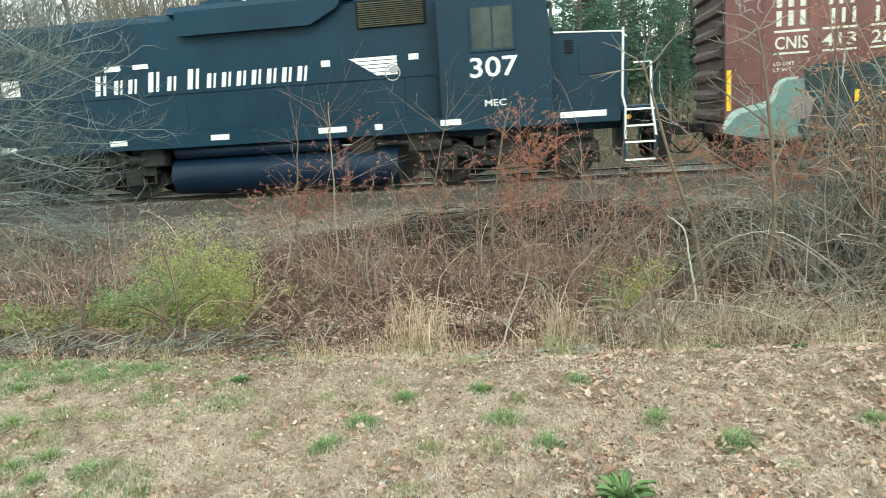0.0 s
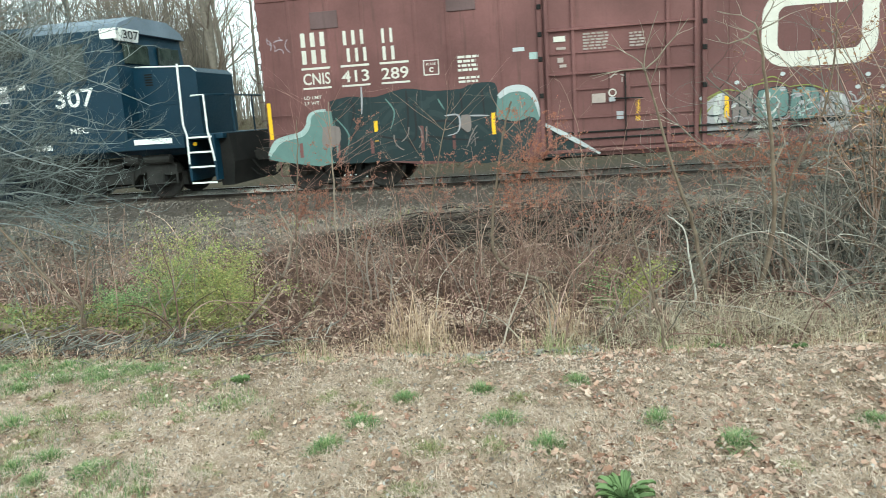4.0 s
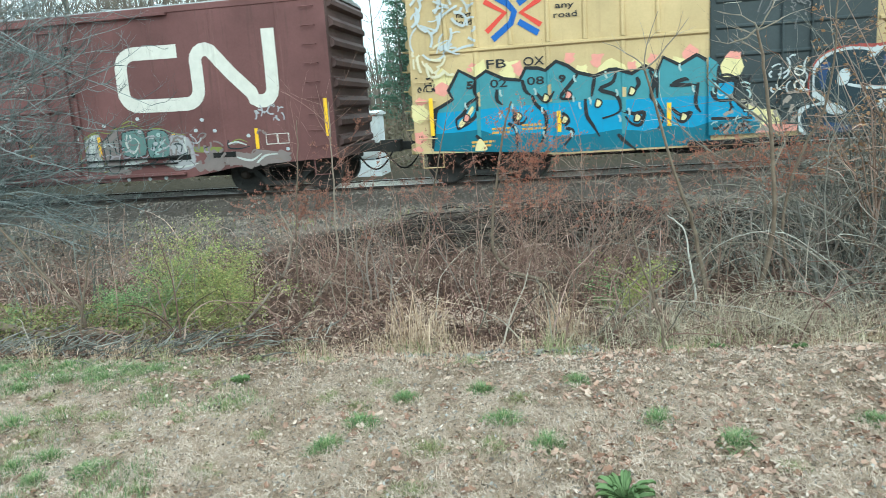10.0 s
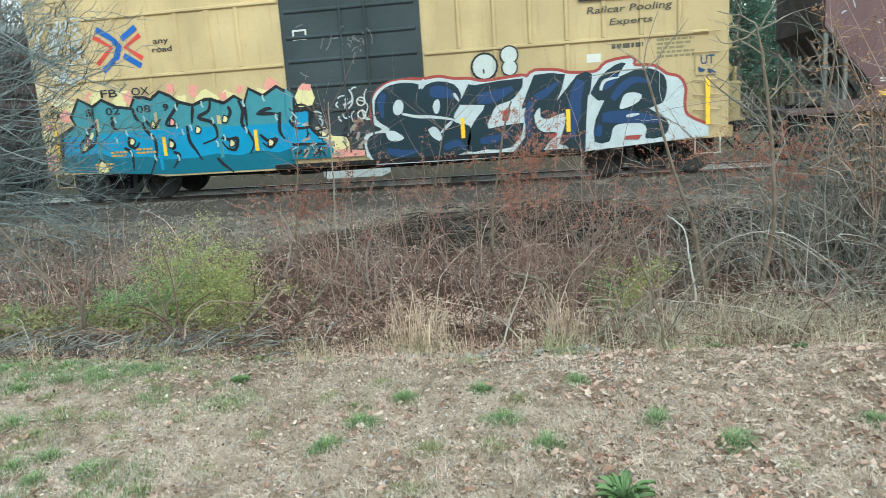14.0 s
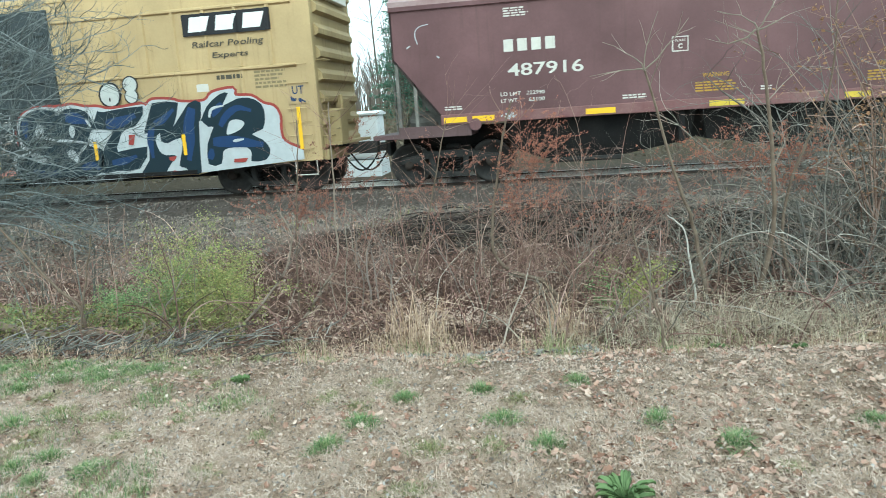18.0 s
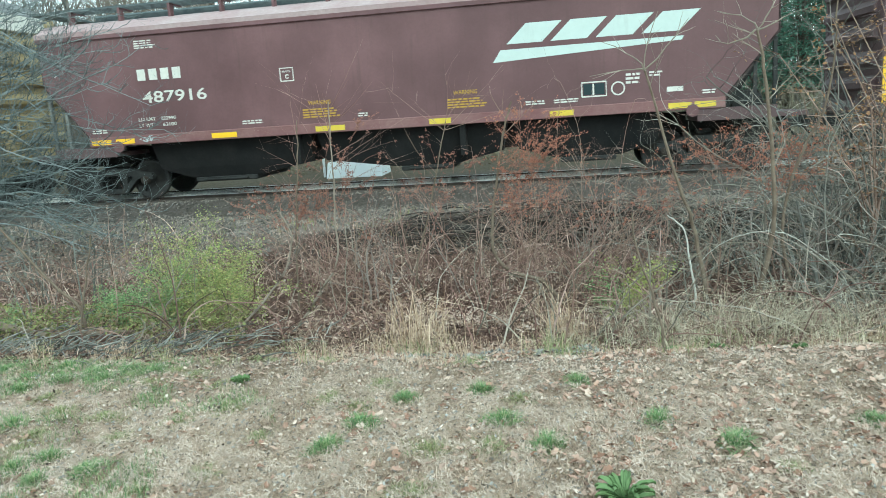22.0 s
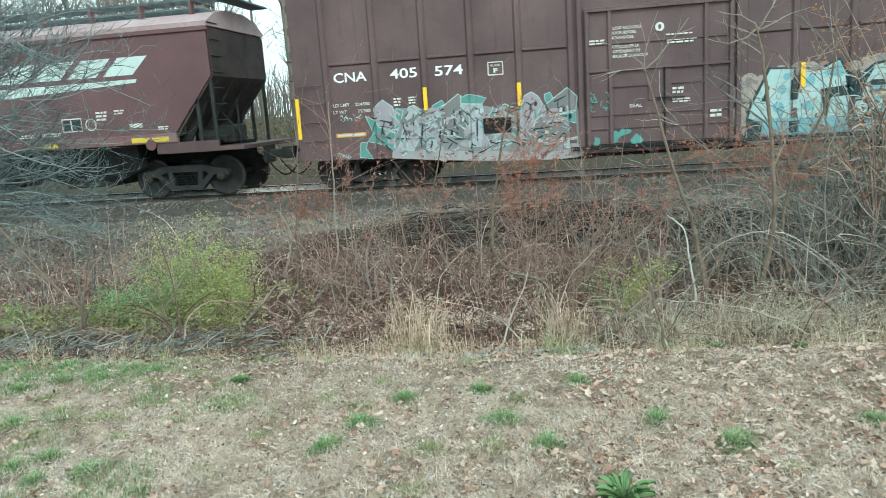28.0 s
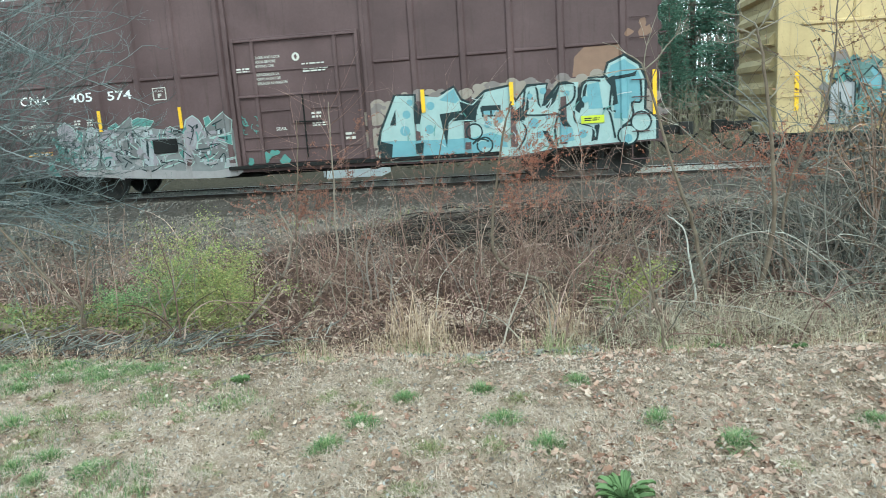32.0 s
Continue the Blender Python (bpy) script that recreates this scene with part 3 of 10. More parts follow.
def box_body(name, label, x0, x1, eave, peak, low, material, end_material, roof_material, category="boxcar", end_ribs=8, sill=None):
    """Closed wagon body: two sides with a stepped lower edge, corner posts, ends, roof with seams, floor and underframe."""
    car = Car(name, label, x0, x1, category)
    for sgn in (-1, 1):
        y0, y1 = (-HW, -HW + 0.07) if sgn < 0 else (HW - 0.07, HW)
        s = Shape()
        s.prism([(x0, eave), (x0, low[0][1])] + [tuple(p) for p in low] + [(x1, low[-1][1]), (x1, eave)], y0, y1)
        car.put("side_wall", s, material)
        s = Shape()
        s.box(x0 - 0.01, x1 + 0.01, y0 - 0.02 if sgn < 0 else y0, y1 if sgn < 0 else y1 + 0.02, eave - 0.14, eave, 0.01)
        car.put("top_chord", s, material)
    for x, sgn in ((x0, -1), (x1, 1)):
        end_wall(car, x, sgn, low[0][1] + 0.1, eave, end_ribs, end_material)
        for y0, y1 in ((-HW + 0.002, -HW + 0.22), (HW - 0.22, HW - 0.002)):
            s = Shape()
            s.box(min(x - sgn * 0.1, x + sgn * 0.012), max(x - sgn * 0.1, x + sgn * 0.012), y0, y1, low[0][1], eave - 0.002, 0.03)
            car.put("corner_post", s, end_material)
        s = Shape()
        s.box(min(x, x + sgn * 0.12), max(x, x + sgn * 0.12), -HW + 0.1, HW - 0.1, low[0][1] - 0.02, low[0][1] + 0.22, 0.02)
        car.put("end_sill", s, end_material)
        # end ladder and cross-over grating
        for k in range(5):
            s = Shape()
            zz = 1.2 + 0.42 * k
            s.tube([(x, -HW + 0.15, zz), (x + sgn * 0.2, -HW + 0.15, zz), (x + sgn * 0.2, -HW + 0.55, zz), (x, -HW + 0.55, zz)], 0.012, 5)
            car.put("end_rung", s, end_material)
    # roof with standing seams
    s = Shape()
    s.prism([(-HW, eave), (-HW + 0.02, eave + 0.03), (-0.2, peak), (0.2, peak), (HW - 0.02, eave + 0.03), (HW, eave)], x0 - 0.02, x1 + 0.02, "x")
    roof = car.put("roof", s, roof_material)
    s = Shape()
    n = int((x1 - x0) / 1.25)
    for i in range(n + 1):
        x = x0 + 0.05 + (x1 - x0 - 0.1) * i / n
        for a, b in (((-HW + 0.03, eave + 0.03), (0, peak)), ((0, peak), (HW - 0.03, eave + 0.03))):
            s.tube([(x, a[0], a[1] + 0.02), (x, b[0], b[1] + 0.02)], 0.022, 4)
    car.put("roof_seam", s, roof_material, parent=None)
    # floor and underframe
    s = Shape()
    s.box(x0 + 0.05, x1 - 0.05, -HW + 0.08, HW - 0.08, 0.86, 1.0)
    s.box(x0 - 0.02, x1 + 0.02, -0.18, 0.18, 0.52, 0.86)
    for i in range(9):
        x = x0 + 2.6 + (x1 - x0 - 5.2) * i / 8
        s.prism([(-HW + 0.1, 0.86), (-HW + 0.1, 0.72), (-0.2, 0.55), (0.2, 0.55), (HW - 0.1, 0.72), (HW - 0.1, 0.86)], x - 0.05, x + 0.05, "x")
    car.put("underframe", s, UNDER)
    s = Shape()
    m = (x0 + x1) / 2
    s.lathe([(0.0, -0.5), (0.19, -0.46), (0.21, -0.3), (0.21, 0.3), (0.19, 0.46), (0, 0.5)], 14, (m + 1.5, -0.7, 0.56))
    s.tube([(x0 + 2.4, -0.85, 0.60), (m, -0.85, 0.52), (x1 - 2.4, -0.85, 0.60)], 0.025, 5)
    for k in range(7):
        x = x0 + 3.4 + (x1 - x0 - 6.8) * k / 6
        s.box(x - 0.03, x + 0.03, -0.9, 0.9, 0.40, 0.56)
    s.tube([(x0 + 2.9, -1.1, 0.46), (m - 1, -1.1, 0.40), (x1 - 2.9, -1.1, 0.46)], 0.03, 5)
    s.box(m - 2.2, m - 1.2, -1.1, -0.5, 0.34, 0.62, 0.03)
    s.box(x0 + 2.6, x1 - 2.6, -0.3, 0.3, 0.36, 0.6)
    car.put("brake_gear", s, UNDER)
    freight_truck(car, x0 + 1.52)
    freight_truck(car, x1 - 1.52)
    coupler(car, x0, -1)
    coupler(car, x1, 1)
    return car


def posts(car, xs, z0, z1, material, w=0.10, d=0.05, name="side_post"):
    """Vertical outside posts of trapezoid section; paint drapes over them."""
    for x in xs:
        s = Shape()
        s.prism([(x - w, -HW), (x - w * 0.55, -HW - d), (x + w * 0.55, -HW - d), (x + w, -HW)], z0, z1, "z")
        car.put(name, s, material)
        car.cuts += [x - w, x - w * 0.55, x + w * 0.55, x + w]
    old = car.rise
    def rise(x, z):
        for px in xs:
            a = abs(x - px)
            if a < w and z0 - 0.05 < z < z1 + 0.05:
                return d * min(1.0, (w - a) / (w * 0.45))
        return old(x, z)
    car.rise = rise


def pressed_door(car, x0, x1, z0, z1, ledges, lines, stiles, lock, material, label):
    """Sliding door: sheet, overhanging pressed ledges, thin seams, upright stiles, rod and a raised lock panel."""
    s = Shape()
    s.box(x0, x1, -HW - 0.05, -HW, z0, z1, 0.01)
    door = car.put("sliding_door", s, material, label)
    for z in ledges:
        s = Shape()
        s.prism([(-HW - 0.05, z + 0.045), (-HW - 0.125, z + 0.012), (-HW - 0.125, z - 0.012), (-HW - 0.05, z - 0.012)], x0 + 0.04, x1 - 0.04, "x")
        car.put("door_rib", s, material, parent=door)
    for z, a, b in lines:
        s = Shape()
        s.prism([(-HW - 0.05, z + 0.02), (-HW - 0.085, z + 0.006), (-HW - 0.085, z - 0.008), (-HW - 0.05, z - 0.008)], a, b, "x")
        car.put("door_seam", s, material, parent=door)
    for x in (x0 + 0.03, *stiles, x1 - 0.03):
        s = Shape()
        s.box(x - 0.04, x + 0.04, -HW - 0.105, -HW - 0.04, z0, z1, 0.01)
        car.put("door_stile", s, material, parent=door)
    a, b, c, d = lock
    s = Shape()
    s.box(a, b, -HW - 0.085, -HW - 0.04, c, d, 0.012)
    panel = car.put("lock_panel", s, material, parent=door)
    s = Shape()
    s.tube([(a + 0.32, -HW - 0.12, z0 + 0.1), (a + 0.32, -HW - 0.12, d)], 0.018, 6)
    s.tube([(a + 0.1, -HW - 0.12, c + 0.05), (b + 0.25, -HW - 0.12, c + 0.03)], 0.016, 6)
    car.put("lock_rod", s, UNDER, parent=panel)
    return door


def safety_bars(car, rows, material, w=0.085):
    for x, z0, z1 in rows:
        car.patch("safety_stripe", x - w / 2, x + w / 2, z0, z1, material, 0.012)


# sprayed colours
SPRAY = {n: flat_paint("spray_" + n, c, 0.55, 0.38, u) for n, c, u in (
    ("teal", (0.070, 0.245, 0.285), (0.06, 0.17, 0.2)), ("blue", (0.025, 0.26, 0.46), (0.04, 0.2, 0.36)), ("deep_teal", (0.012, 0.13, 0.19), (0.03, 0.1, 0.14)),
    ("black", (0.012, 0.013, 0.016), (0.05, 0.04, 0.04)), ("white", (0.49, 0.515, 0.525), (0.30, 0.34, 0.39)), ("navy", (0.007, 0.021, 0.031), (0.02, 0.03, 0.05)),
    ("royal", (0.014, 0.043, 0.125), (0.012, 0.026, 0.06)), ("red", (0.31, 0.05, 0.04), (0.24, 0.1, 0.06)), ("pink", (0.72, 0.30, 0.24), (0.6, 0.35, 0.2)),
    ("cream", (0.70, 0.60, 0.30), (0.6, 0.4, 0.2)), ("sage", (0.13, 0.215, 0.20), (0.07, 0.11, 0.105)), ("charcoal", (0.013, 0.027, 0.030), (0.03, 0.035, 0.035)),
    ("ice", (0.37, 0.47, 0.455), (0.25, 0.33, 0.33)), ("sky", (0.185, 0.35, 0.395), (0.14, 0.27, 0.30)), ("mint", (0.12, 0.27, 0.24), (0.05, 0.13, 0.12)),
    ("silver", (0.38, 0.38, 0.40), (0.15, 0.13, 0.13)), ("lilac", (0.33, 0.285, 0.31), (0.12, 0.09, 0.09)), ("peach", (0.31, 0.255, 0.215), (0.17, 0.12, 0.095)), ("dusk", (0.022, 0.038, 0.041), (0.03, 0.04, 0.04)), ("haze", (0.215, 0.175, 0.165), (0.12, 0.07, 0.06)),
    ("mist", (0.38, 0.37, 0.38), (0.16, 0.13, 0.13)), ("warm_peach", (0.25, 0.145, 0.10), (0.2, 0.11, 0.08)), ("olive_line", (0.22, 0.24, 0.06), (0.15, 0.12, 0.05)), ("pale_cream", (0.66, 0.59, 0.42), (0.60, 0.47, 0.25)), ("pale_silver", (0.52, 0.53, 0.50), (0.3, 0.3, 0.28)), ("orange", (0.62, 0.33, 0.06), (0.4, 0.2, 0.05)),
    ("dusk_grey", (0.18, 0.17, 0.17), (0.08, 0.06, 0.06)), ("lilac_grey", (0.235, 0.232, 0.232), (0.1, 0.07, 0.07)), ("pink_grey", (0.345, 0.31, 0.31), (0.14, 0.09, 0.08)), ("pale_mint", (0.40, 0.50, 0.46), (0.12, 0.16, 0.15)))}


def rounded(q, n=4):
    """A smooth line through a few points."""
    out = []
    for i in range(len(q) - 1):
        a, b, c, d = q[max(i - 1, 0)], q[i], q[i + 1], q[min(i + 2, len(q) - 1)]
        for k in range(n):
            f = k / n
            out.append(tuple(0.5 * (2 * b[j] + (c[j] - a[j]) * f + (2 * a[j] - 5 * b[j] + 4 * c[j] - d[j]) * f * f + (3 * b[j] - a[j] - 3 * c[j] + d[j]) * f ** 3) for j in (0, 1)))
    return out + [q[-1]]


def scribble(car, x0, x1, z0, z1, n, colour, width, lift, seed, bend=0.35, reach=0.6, name="graffiti_stroke"):
    """Freehand sprayed strokes inside a field."""
    r = random.Random(seed)
    for i in range(n):
        p = (r.uniform(x0, x1), r.uniform(z0, z1))
        a, ln = r.uniform(0, 6.28), r.uniform(0.3, 1.0) * reach
        q = (min(max(p[0] + ln * math.cos(a), x0), x1), min(max(p[1] + ln * math.sin(a), z0), z1))
        car.decal(name, ribbon(curve(p, q, r.uniform(-bend, bend)), width * r.uniform(0.6, 1.3)), SPRAY[colour], lift + 0.0003 * i)


def blobs(car, x0, x1, z0, z1, n, size, colour, lift, seed, name="graffiti_fill"):
    """Ragged sprayed patches."""
    r = random.Random(seed)
    for i in range(n):
        x, z, s = r.uniform(x0, x1), r.uniform(z0, z1), size * r.uniform(0.35, 1.25)
        k, ph = r.uniform(0.5, 1.2), r.uniform(0, 6.28)
        car.decal(name, [[(x + s * math.cos(a * 0.5236 + 0.01) * (1 + 0.32 * math.sin(2 * a * 0.5236 + ph) + r.uniform(-.2, .2)), z + s * k * math.sin(a * 0.5236) * (1 + 0.3 * math.cos(3 * a * 0.5236 + ph) + r.uniform(-.15, .15))) for a in range(12)]], SPRAY[colour], lift + 0.0003 * i)


def sprayed(car, pts, colour, lift, edge=None, w=0.04, y=None, name="graffiti_fill", soft=3):
    """One soft-cornered sprayed patch, with an outline of another colour if wanted."""
    q = rounded(list(pts) + [pts[0]], soft)[:-1] if soft else list(pts)
    car.decal(name, [q], SPRAY[colour], lift, y=y)
    if edge:
        car.decal("graffiti_stroke", ribbon(q + [q[0]], w), SPRAY[edge], lift + 0.003, y=y)


def strokes(car, lines, colour, w, lift, y=None):
    """Freehand lines that swell in the middle."""
    for i, q in enumerate(lines):
        q = rounded(q)
        n = len(q) - 1
        car.decal("graffiti_stroke", ribbon(q, [w * (0.5 + 0.6 * math.sin(math.pi * min(1, 0.12 + k / n))) for k in range(n + 1)]), SPRAY[colour], lift + 0.0002 * i, y=y)


# 1. navy road-switcher locomotive ------------------------------------------
def locomotive():
    car = Car("locomotive", "dusty navy blue diesel locomotive with white lettering and a low nose", -15.0, 2.3, "locomotive")
    HH = 0.93                       # half width of the hoods
    c = 1.041                       # hood plane lies further back than the cab side
    # frame, walkway
    s = Shape()
    s.box(-14.7, 2.25, -1.5, 1.5, 1.30, 1.42, 0.01)
    s.box(-14.7, 1.32, -HW, -HW + 0.05, 1.14, 1.42)
    s.box(-14.7, 1.32, HW - 0.05, HW, 1.14, 1.42)
    s.box(-14.5, 2.1, -0.6, 0.6, 0.95, 1.3)
    car.put("frame", s, NAVY)
    # long hood with radiator bulge, seams and doors
    s = Shape()
    s.prism([(-HH, 1.42), (-HH, 4.05), (-HH + 0.14, 4.22), (HH - 0.14, 4.22), (HH, 4.05), (HH, 1.42)], -14.3, -2.45, "x")
    hood = car.put("long_hood", s, NAVY)
    s = Shape()
    s.prism([(-8.6, 3.66), (-5.4, 3.66), (-4.75, 3.98), (-4.6, 4.2), (-8.6, 4.2)], -HH - 0.22, -HH + 0.02)
    car.put("brake_flare", s, NAVY, "navy dynamic brake housing flare", hood)
    s = Shape()
    s.prism([(-HH - 0.05, 4.18), (-HH + 0.1, 4.36), (HH - 0.1, 4.36), (HH + 0.05, 4.18)], -8.9, -4.4, "x")
    for x in (-7.9, -6.7, -5.4):
        s.tube([(x, 0, 4.3), (x, 0, 4.5)], 0.55, 16)
    car.put("roof_fan_hatch", s, NAVY, "navy roof hatch with fans", hood)
    for i in range(15):
        x = -14.0 + i * 0.76
        s = Shape()
        s.box(x, x + 0.75, -HH - 0.008, -HH, 1.52, 2.36, 0.004)
        car.put("hood_door", s, NAVY, parent=hood)
    s = Shape()
    s.box(-14.3, -2.45, -HH - 0.03, -HH, 2.385, 2.41)
    car.put("hood_rail", s, NAVY, parent=hood)
    # filter grille behind the cab
    s = Shape()
    s.box(-4.36, -2.77, -HH - 0.05, -HH, 3.50, 4.1, 0.01)
    g = car.put("grille", s, UNDER, "dark olive air filter grille", hood)
    for k in range(12):
        s = Shape()
        zz = 3.54 + k * 0.045
        s.prism([(-HH - 0.05, zz), (-HH - 0.075, zz - 0.02), (-HH - 0.05, zz + 0.012)], -4.3, -2.83, "x")
        car.put("slat", s, plain_once("olive_grille", (0.05, 0.05, 0.035), (0.09, 0.085, 0.06)), parent=g)
    # cab
    s = Shape()
    s.prism([(-2.45, 1.42), (-0.08, 1.42), (-0.08, 3.1), (-0.16, 3.90), (-2.45, 3.90)], -HW, HW)
    cab = car.put("cab", s, NAVY, "navy cab with sliding side window")
    s = Shape()
    s.prism([(-HW, 3.88), (-HW + 0.16, 4.05), (-0.75, 4.26), (0.75, 4.26), (HW - 0.16, 4.05), (HW, 3.88)], -2.5, 0.0, "x")
    car.put("cab_roof", s, NAVY_LIGHT, "pale blue cab roof", cab)
    s = Shape()
    s.box(-1.77, -0.80, -HW - 0.03, -HW + 0.02, 2.74, 3.70, 0.01)
    fr = car.put("side_window", s, NAVY, "cab side window in a navy frame", cab)
    for x0, x1 in ((-1.71, -1.30), (-1.26, -0.86)):
        s = Shape()
        s.box(x0, x1, -HW - 0.036, -HW - 0.02, 2.80, 3.64)
        car.put("pane", s, GLASS_DARK, parent=fr)
    s = Shape()
    s.box(-0.09, -0.02, -1.25, -0.25, 3.15, 3.62, 0.01)
    s.box(-0.09, -0.02, 0.25, 1.25, 3.15, 3.62, 0.01)
    car.put("windscreen", s, GLASS_DARK, "dark windscreen with a painted grey-green reflection", cab)
    s = Shape()
    s.prism([(-0.30, 3.68), (-0.02, 3.66), (0.04, 3.94), (-0.28, 3.98)], -1.46, -0.66)
    car.put("number_board", s, WHITE_CLEAN, "white number board", cab)
    car.patch("number_face", -0.40, 0.02, 3.70, 3.93, WHITE_CLEAN, 0.012)
    me = Shape()
    co, faces = GLYPHS["307"][0]
    x0, x1 = min(p[0] for p in co), max(p[0] for p in co)
    me.add([(0.055 - 0.02 * 0, -1.38 + 0.64 * (p[0] - x0) / (x1 - x0), 3.71 + 0.19 * p[1] / 0.7) for p in co], faces)
    car.put("lettering", me, BLACK_INK, parent=cab)
    # low nose
    s = Shape()
    s.prism([(-0.1, 1.42), (1.52, 1.42), (1.52, 2.86), (1.40, 2.98), (-0.1, 3.06)], -0.98, 0.98)
    nose = car.put("low_nose", s, NAVY, "navy low nose")
    s = Shape()
    s.box(0.5, 1.1, -0.995, -0.975, 2.15, 2.75, 0.006)
    car.put("nose_door", s, NAVY, parent=nose)
    for k in range(5):
        s = Shape()
        s.box(0.22, 0.4, -1.0, -0.97, 2.62 + 0.06 * k, 2.65 + 0.06 * k)
        car.put("louvre", s, UNDER, parent=nose)
    s = Shape()
    s.tube([(0.0, -0.99, 3.07), (1.40, -0.99, 3.0), (1.52, -0.95, 2.88)], 0.018, 5)
    car.put("nose_trim", s, WHITE_CLEAN, "white painted nose edge", nose)
    # handrails and steps
    rail = [[(1.40, -HW - 0.02, 3.02), (1.36, -HW - 0.02, 1.66), (1.42, -HW - 0.02, 1.40), (1.40, -HW - 0.02, 0.75)],
            [(1.60, -HW + 0.05, 2.30), (1.94, -HW - 0.02, 2.30), (1.94, -HW - 0.02, 1.5), (2.03, -HW - 0.02, 0.8)],
            [(1.94, -HW, 2.30), (2.15, -1.0, 2.30), (2.15, 1.2, 2.30)], [(2.15, -0.6, 1.4), (2.15, -0.6, 2.3)], [(2.15, 0.6, 1.4), (2.15, 0.6, 2.3)]]
    for i, r in enumerate(rail):
        s = Shape()
        s.tube(r, 0.024, 6)
        car.put("handrail", s, WHITE_CLEAN if i < 2 else NAVY, "white tubular handrail" if i < 2 else "")
    s = Shape()
    s.box(1.36, 1.42, -HW, HW, 0.35, 1.40)
    s.box(2.0, 2.06, -HW, HW, 0.35, 1.40)
    car.put("step_well", s, NAVY)
    for z in (1.37, 1.03, 0.69, 0.32):
        s = Shape()
        s.box(1.42, 2.0, -HW, -HW + 0.28, z - 0.03, z)
        step = car.put("step", s, UNDER)
        s = Shape()
        s.box(1.40, 2.02, -HW - 0.015, -HW, z - 0.035, z + 0.005)
        car.put("step_edge", s, WHITE_CLEAN, "white step edge", step)
    s = Shape()
    s.prism([(2.0, 0.2), (2.3, 0.2), (2.38, 0.75), (2.3, 1.4), (2.0, 1.4)], -1.3, 1.3)
    car.put("pilot", s, UNDER, "black pilot plate")
    # fuel tank and air reservoirs
    s = Shape()
    s.prism([(-1.08 - 0.40 * math.sin(a), 0.44 - 0.42 * math.cos(a)) for a in [math.pi * k / 24 for k in range(25)]][::-1] + [(1.08 + 0.40 * math.sin(a), 0.44 - 0.42 * math.cos(a)) for a in [math.pi * k / 24 for k in range(25)]], -9.0, -3.55, "x")
    car.put("fuel_tank", s, TANK_BLUE, "deep blue rounded fuel tank", smooth=False)
    s = Shape()
    s.tube([(-8.9, -1.25, 1.02), (-4.9, -1.25, 1.02)], 0.16, 12)
    car.put("air_reservoir", s, TANK_BLUE, "blue air reservoir", smooth=True)
    for x, w in ((-4.6, 0.5), (-3.3, 0.7), (-9.8, 0.6), (-10.6, 0.4)):
        s = Shape()
        s.box(x, x + w, -1.35, -1.0, 0.72, 1.14, 0.03)
        car.put("equipment_box", s, GREASY)
    s = Shape()
    s.tube([(-4.4, -1.3, 1.05), (-3.2, -1.3, 0.9), (-2.4, -1.3, 1.05)], 0.04, 6)
    car.put("air_pipe", s, GREASY)
    # trucks
    for xc in (-11.5, -1.1):
        s = Shape()
        s.box(-0.4, 0.4, -1.0, 1.0, 0.1, 0.45, 0.03)
        t = part("truck", s, GREASY, car.ob, "greasy grey locomotive truck", at=(xc - car.mid, 0, RAIL_Z + 0.51))
        for sgn in (-1, 1):
            s = Shape()
            y0, y1 = (-1.2, -1.02) if sgn < 0 else (1.02, 1.2)
            s.prism([(-2.0, 0.1), (-1.9, 0.34), (-1.0, 0.40), (-0.7, 0.20), (0.7, 0.20), (1.0, 0.40), (1.9, 0.34), (2.0, 0.1), (1.75, 0.05), (1.0, 0.16), (0.75, -0.12), (-0.75, -0.12), (-1.0, 0.16), (-1.75, 0.05)], y0, y1)
            for px in (-1.37, 1.37):
                s.box(px - 0.22, px + 0.22, y0 - 0.03, y1 + 0.03, -0.22, 0.2, 0.03)
                for q in (-0.36, 0.36):
                    s.tube([(px + q, (y0 + y1) / 2, 0.1), (px + q, (y0 + y1) / 2, 0.42)], 0.10, 8)
            for px in (-0.5, 0.0, 0.5):
                s.tube([(px, (y0 + y1) / 2 - sgn * 0.0, -0.1), (px, (y0 + y1) / 2, 0.24)], 0.12, 8)
            s.tube([(-1.0, y0 - 0.06, 0.32), (-0.2, y0 - 0.1, 0.05), (0.6, y0 - 0.06, 0.36)], 0.05, 6)
            s.box(-0.75, -0.45, y0 - 0.1, y1, 0.30, 0.55, 0.03)
            s.tube([(0.75, y0 - 0.1, 0.45), (1.1, y0 - 0.1, 0.45)], 0.13, 10)
            part("side_frame", s, GREASY, t)
        for px in (-0.78, 0.78):
            s = Shape()
            s.box(px - 0.42, px + 0.42, -0.62, 0.62, -0.30, 0.28, 0.06)
            s.tube([(px, -0.66, 0.0), (px, 0.66, 0.0)], 0.36, 12)
            part("traction_motor", s, UNDER, t)
        s = Shape()
        s.tube([(-1.9, -1.27, -0.12), (-0.2, -1.30, -0.22), (1.9, -1.27, -0.12)], 0.022, 5)
        for px in (-1.95, -0.80, 0.80, 1.95):
            s.prism([(px - 0.07, -0.22), (px + 0.07, -0.22), (px + 0.05, 0.1), (px - 0.05, 0.1)], -0.86, -0.68)
            s.tube([(px, -1.22, 0.3), (px, -1.25, -0.14)], 0.03, 6)
        for px in (-1.55, 1.55):
            s.tube([(px - 0.32, -1.26, 0.44), (px + 0.32, -1.26, 0.44)], 0.11, 10)
        part("brake_rigging", s, GREASY, t)
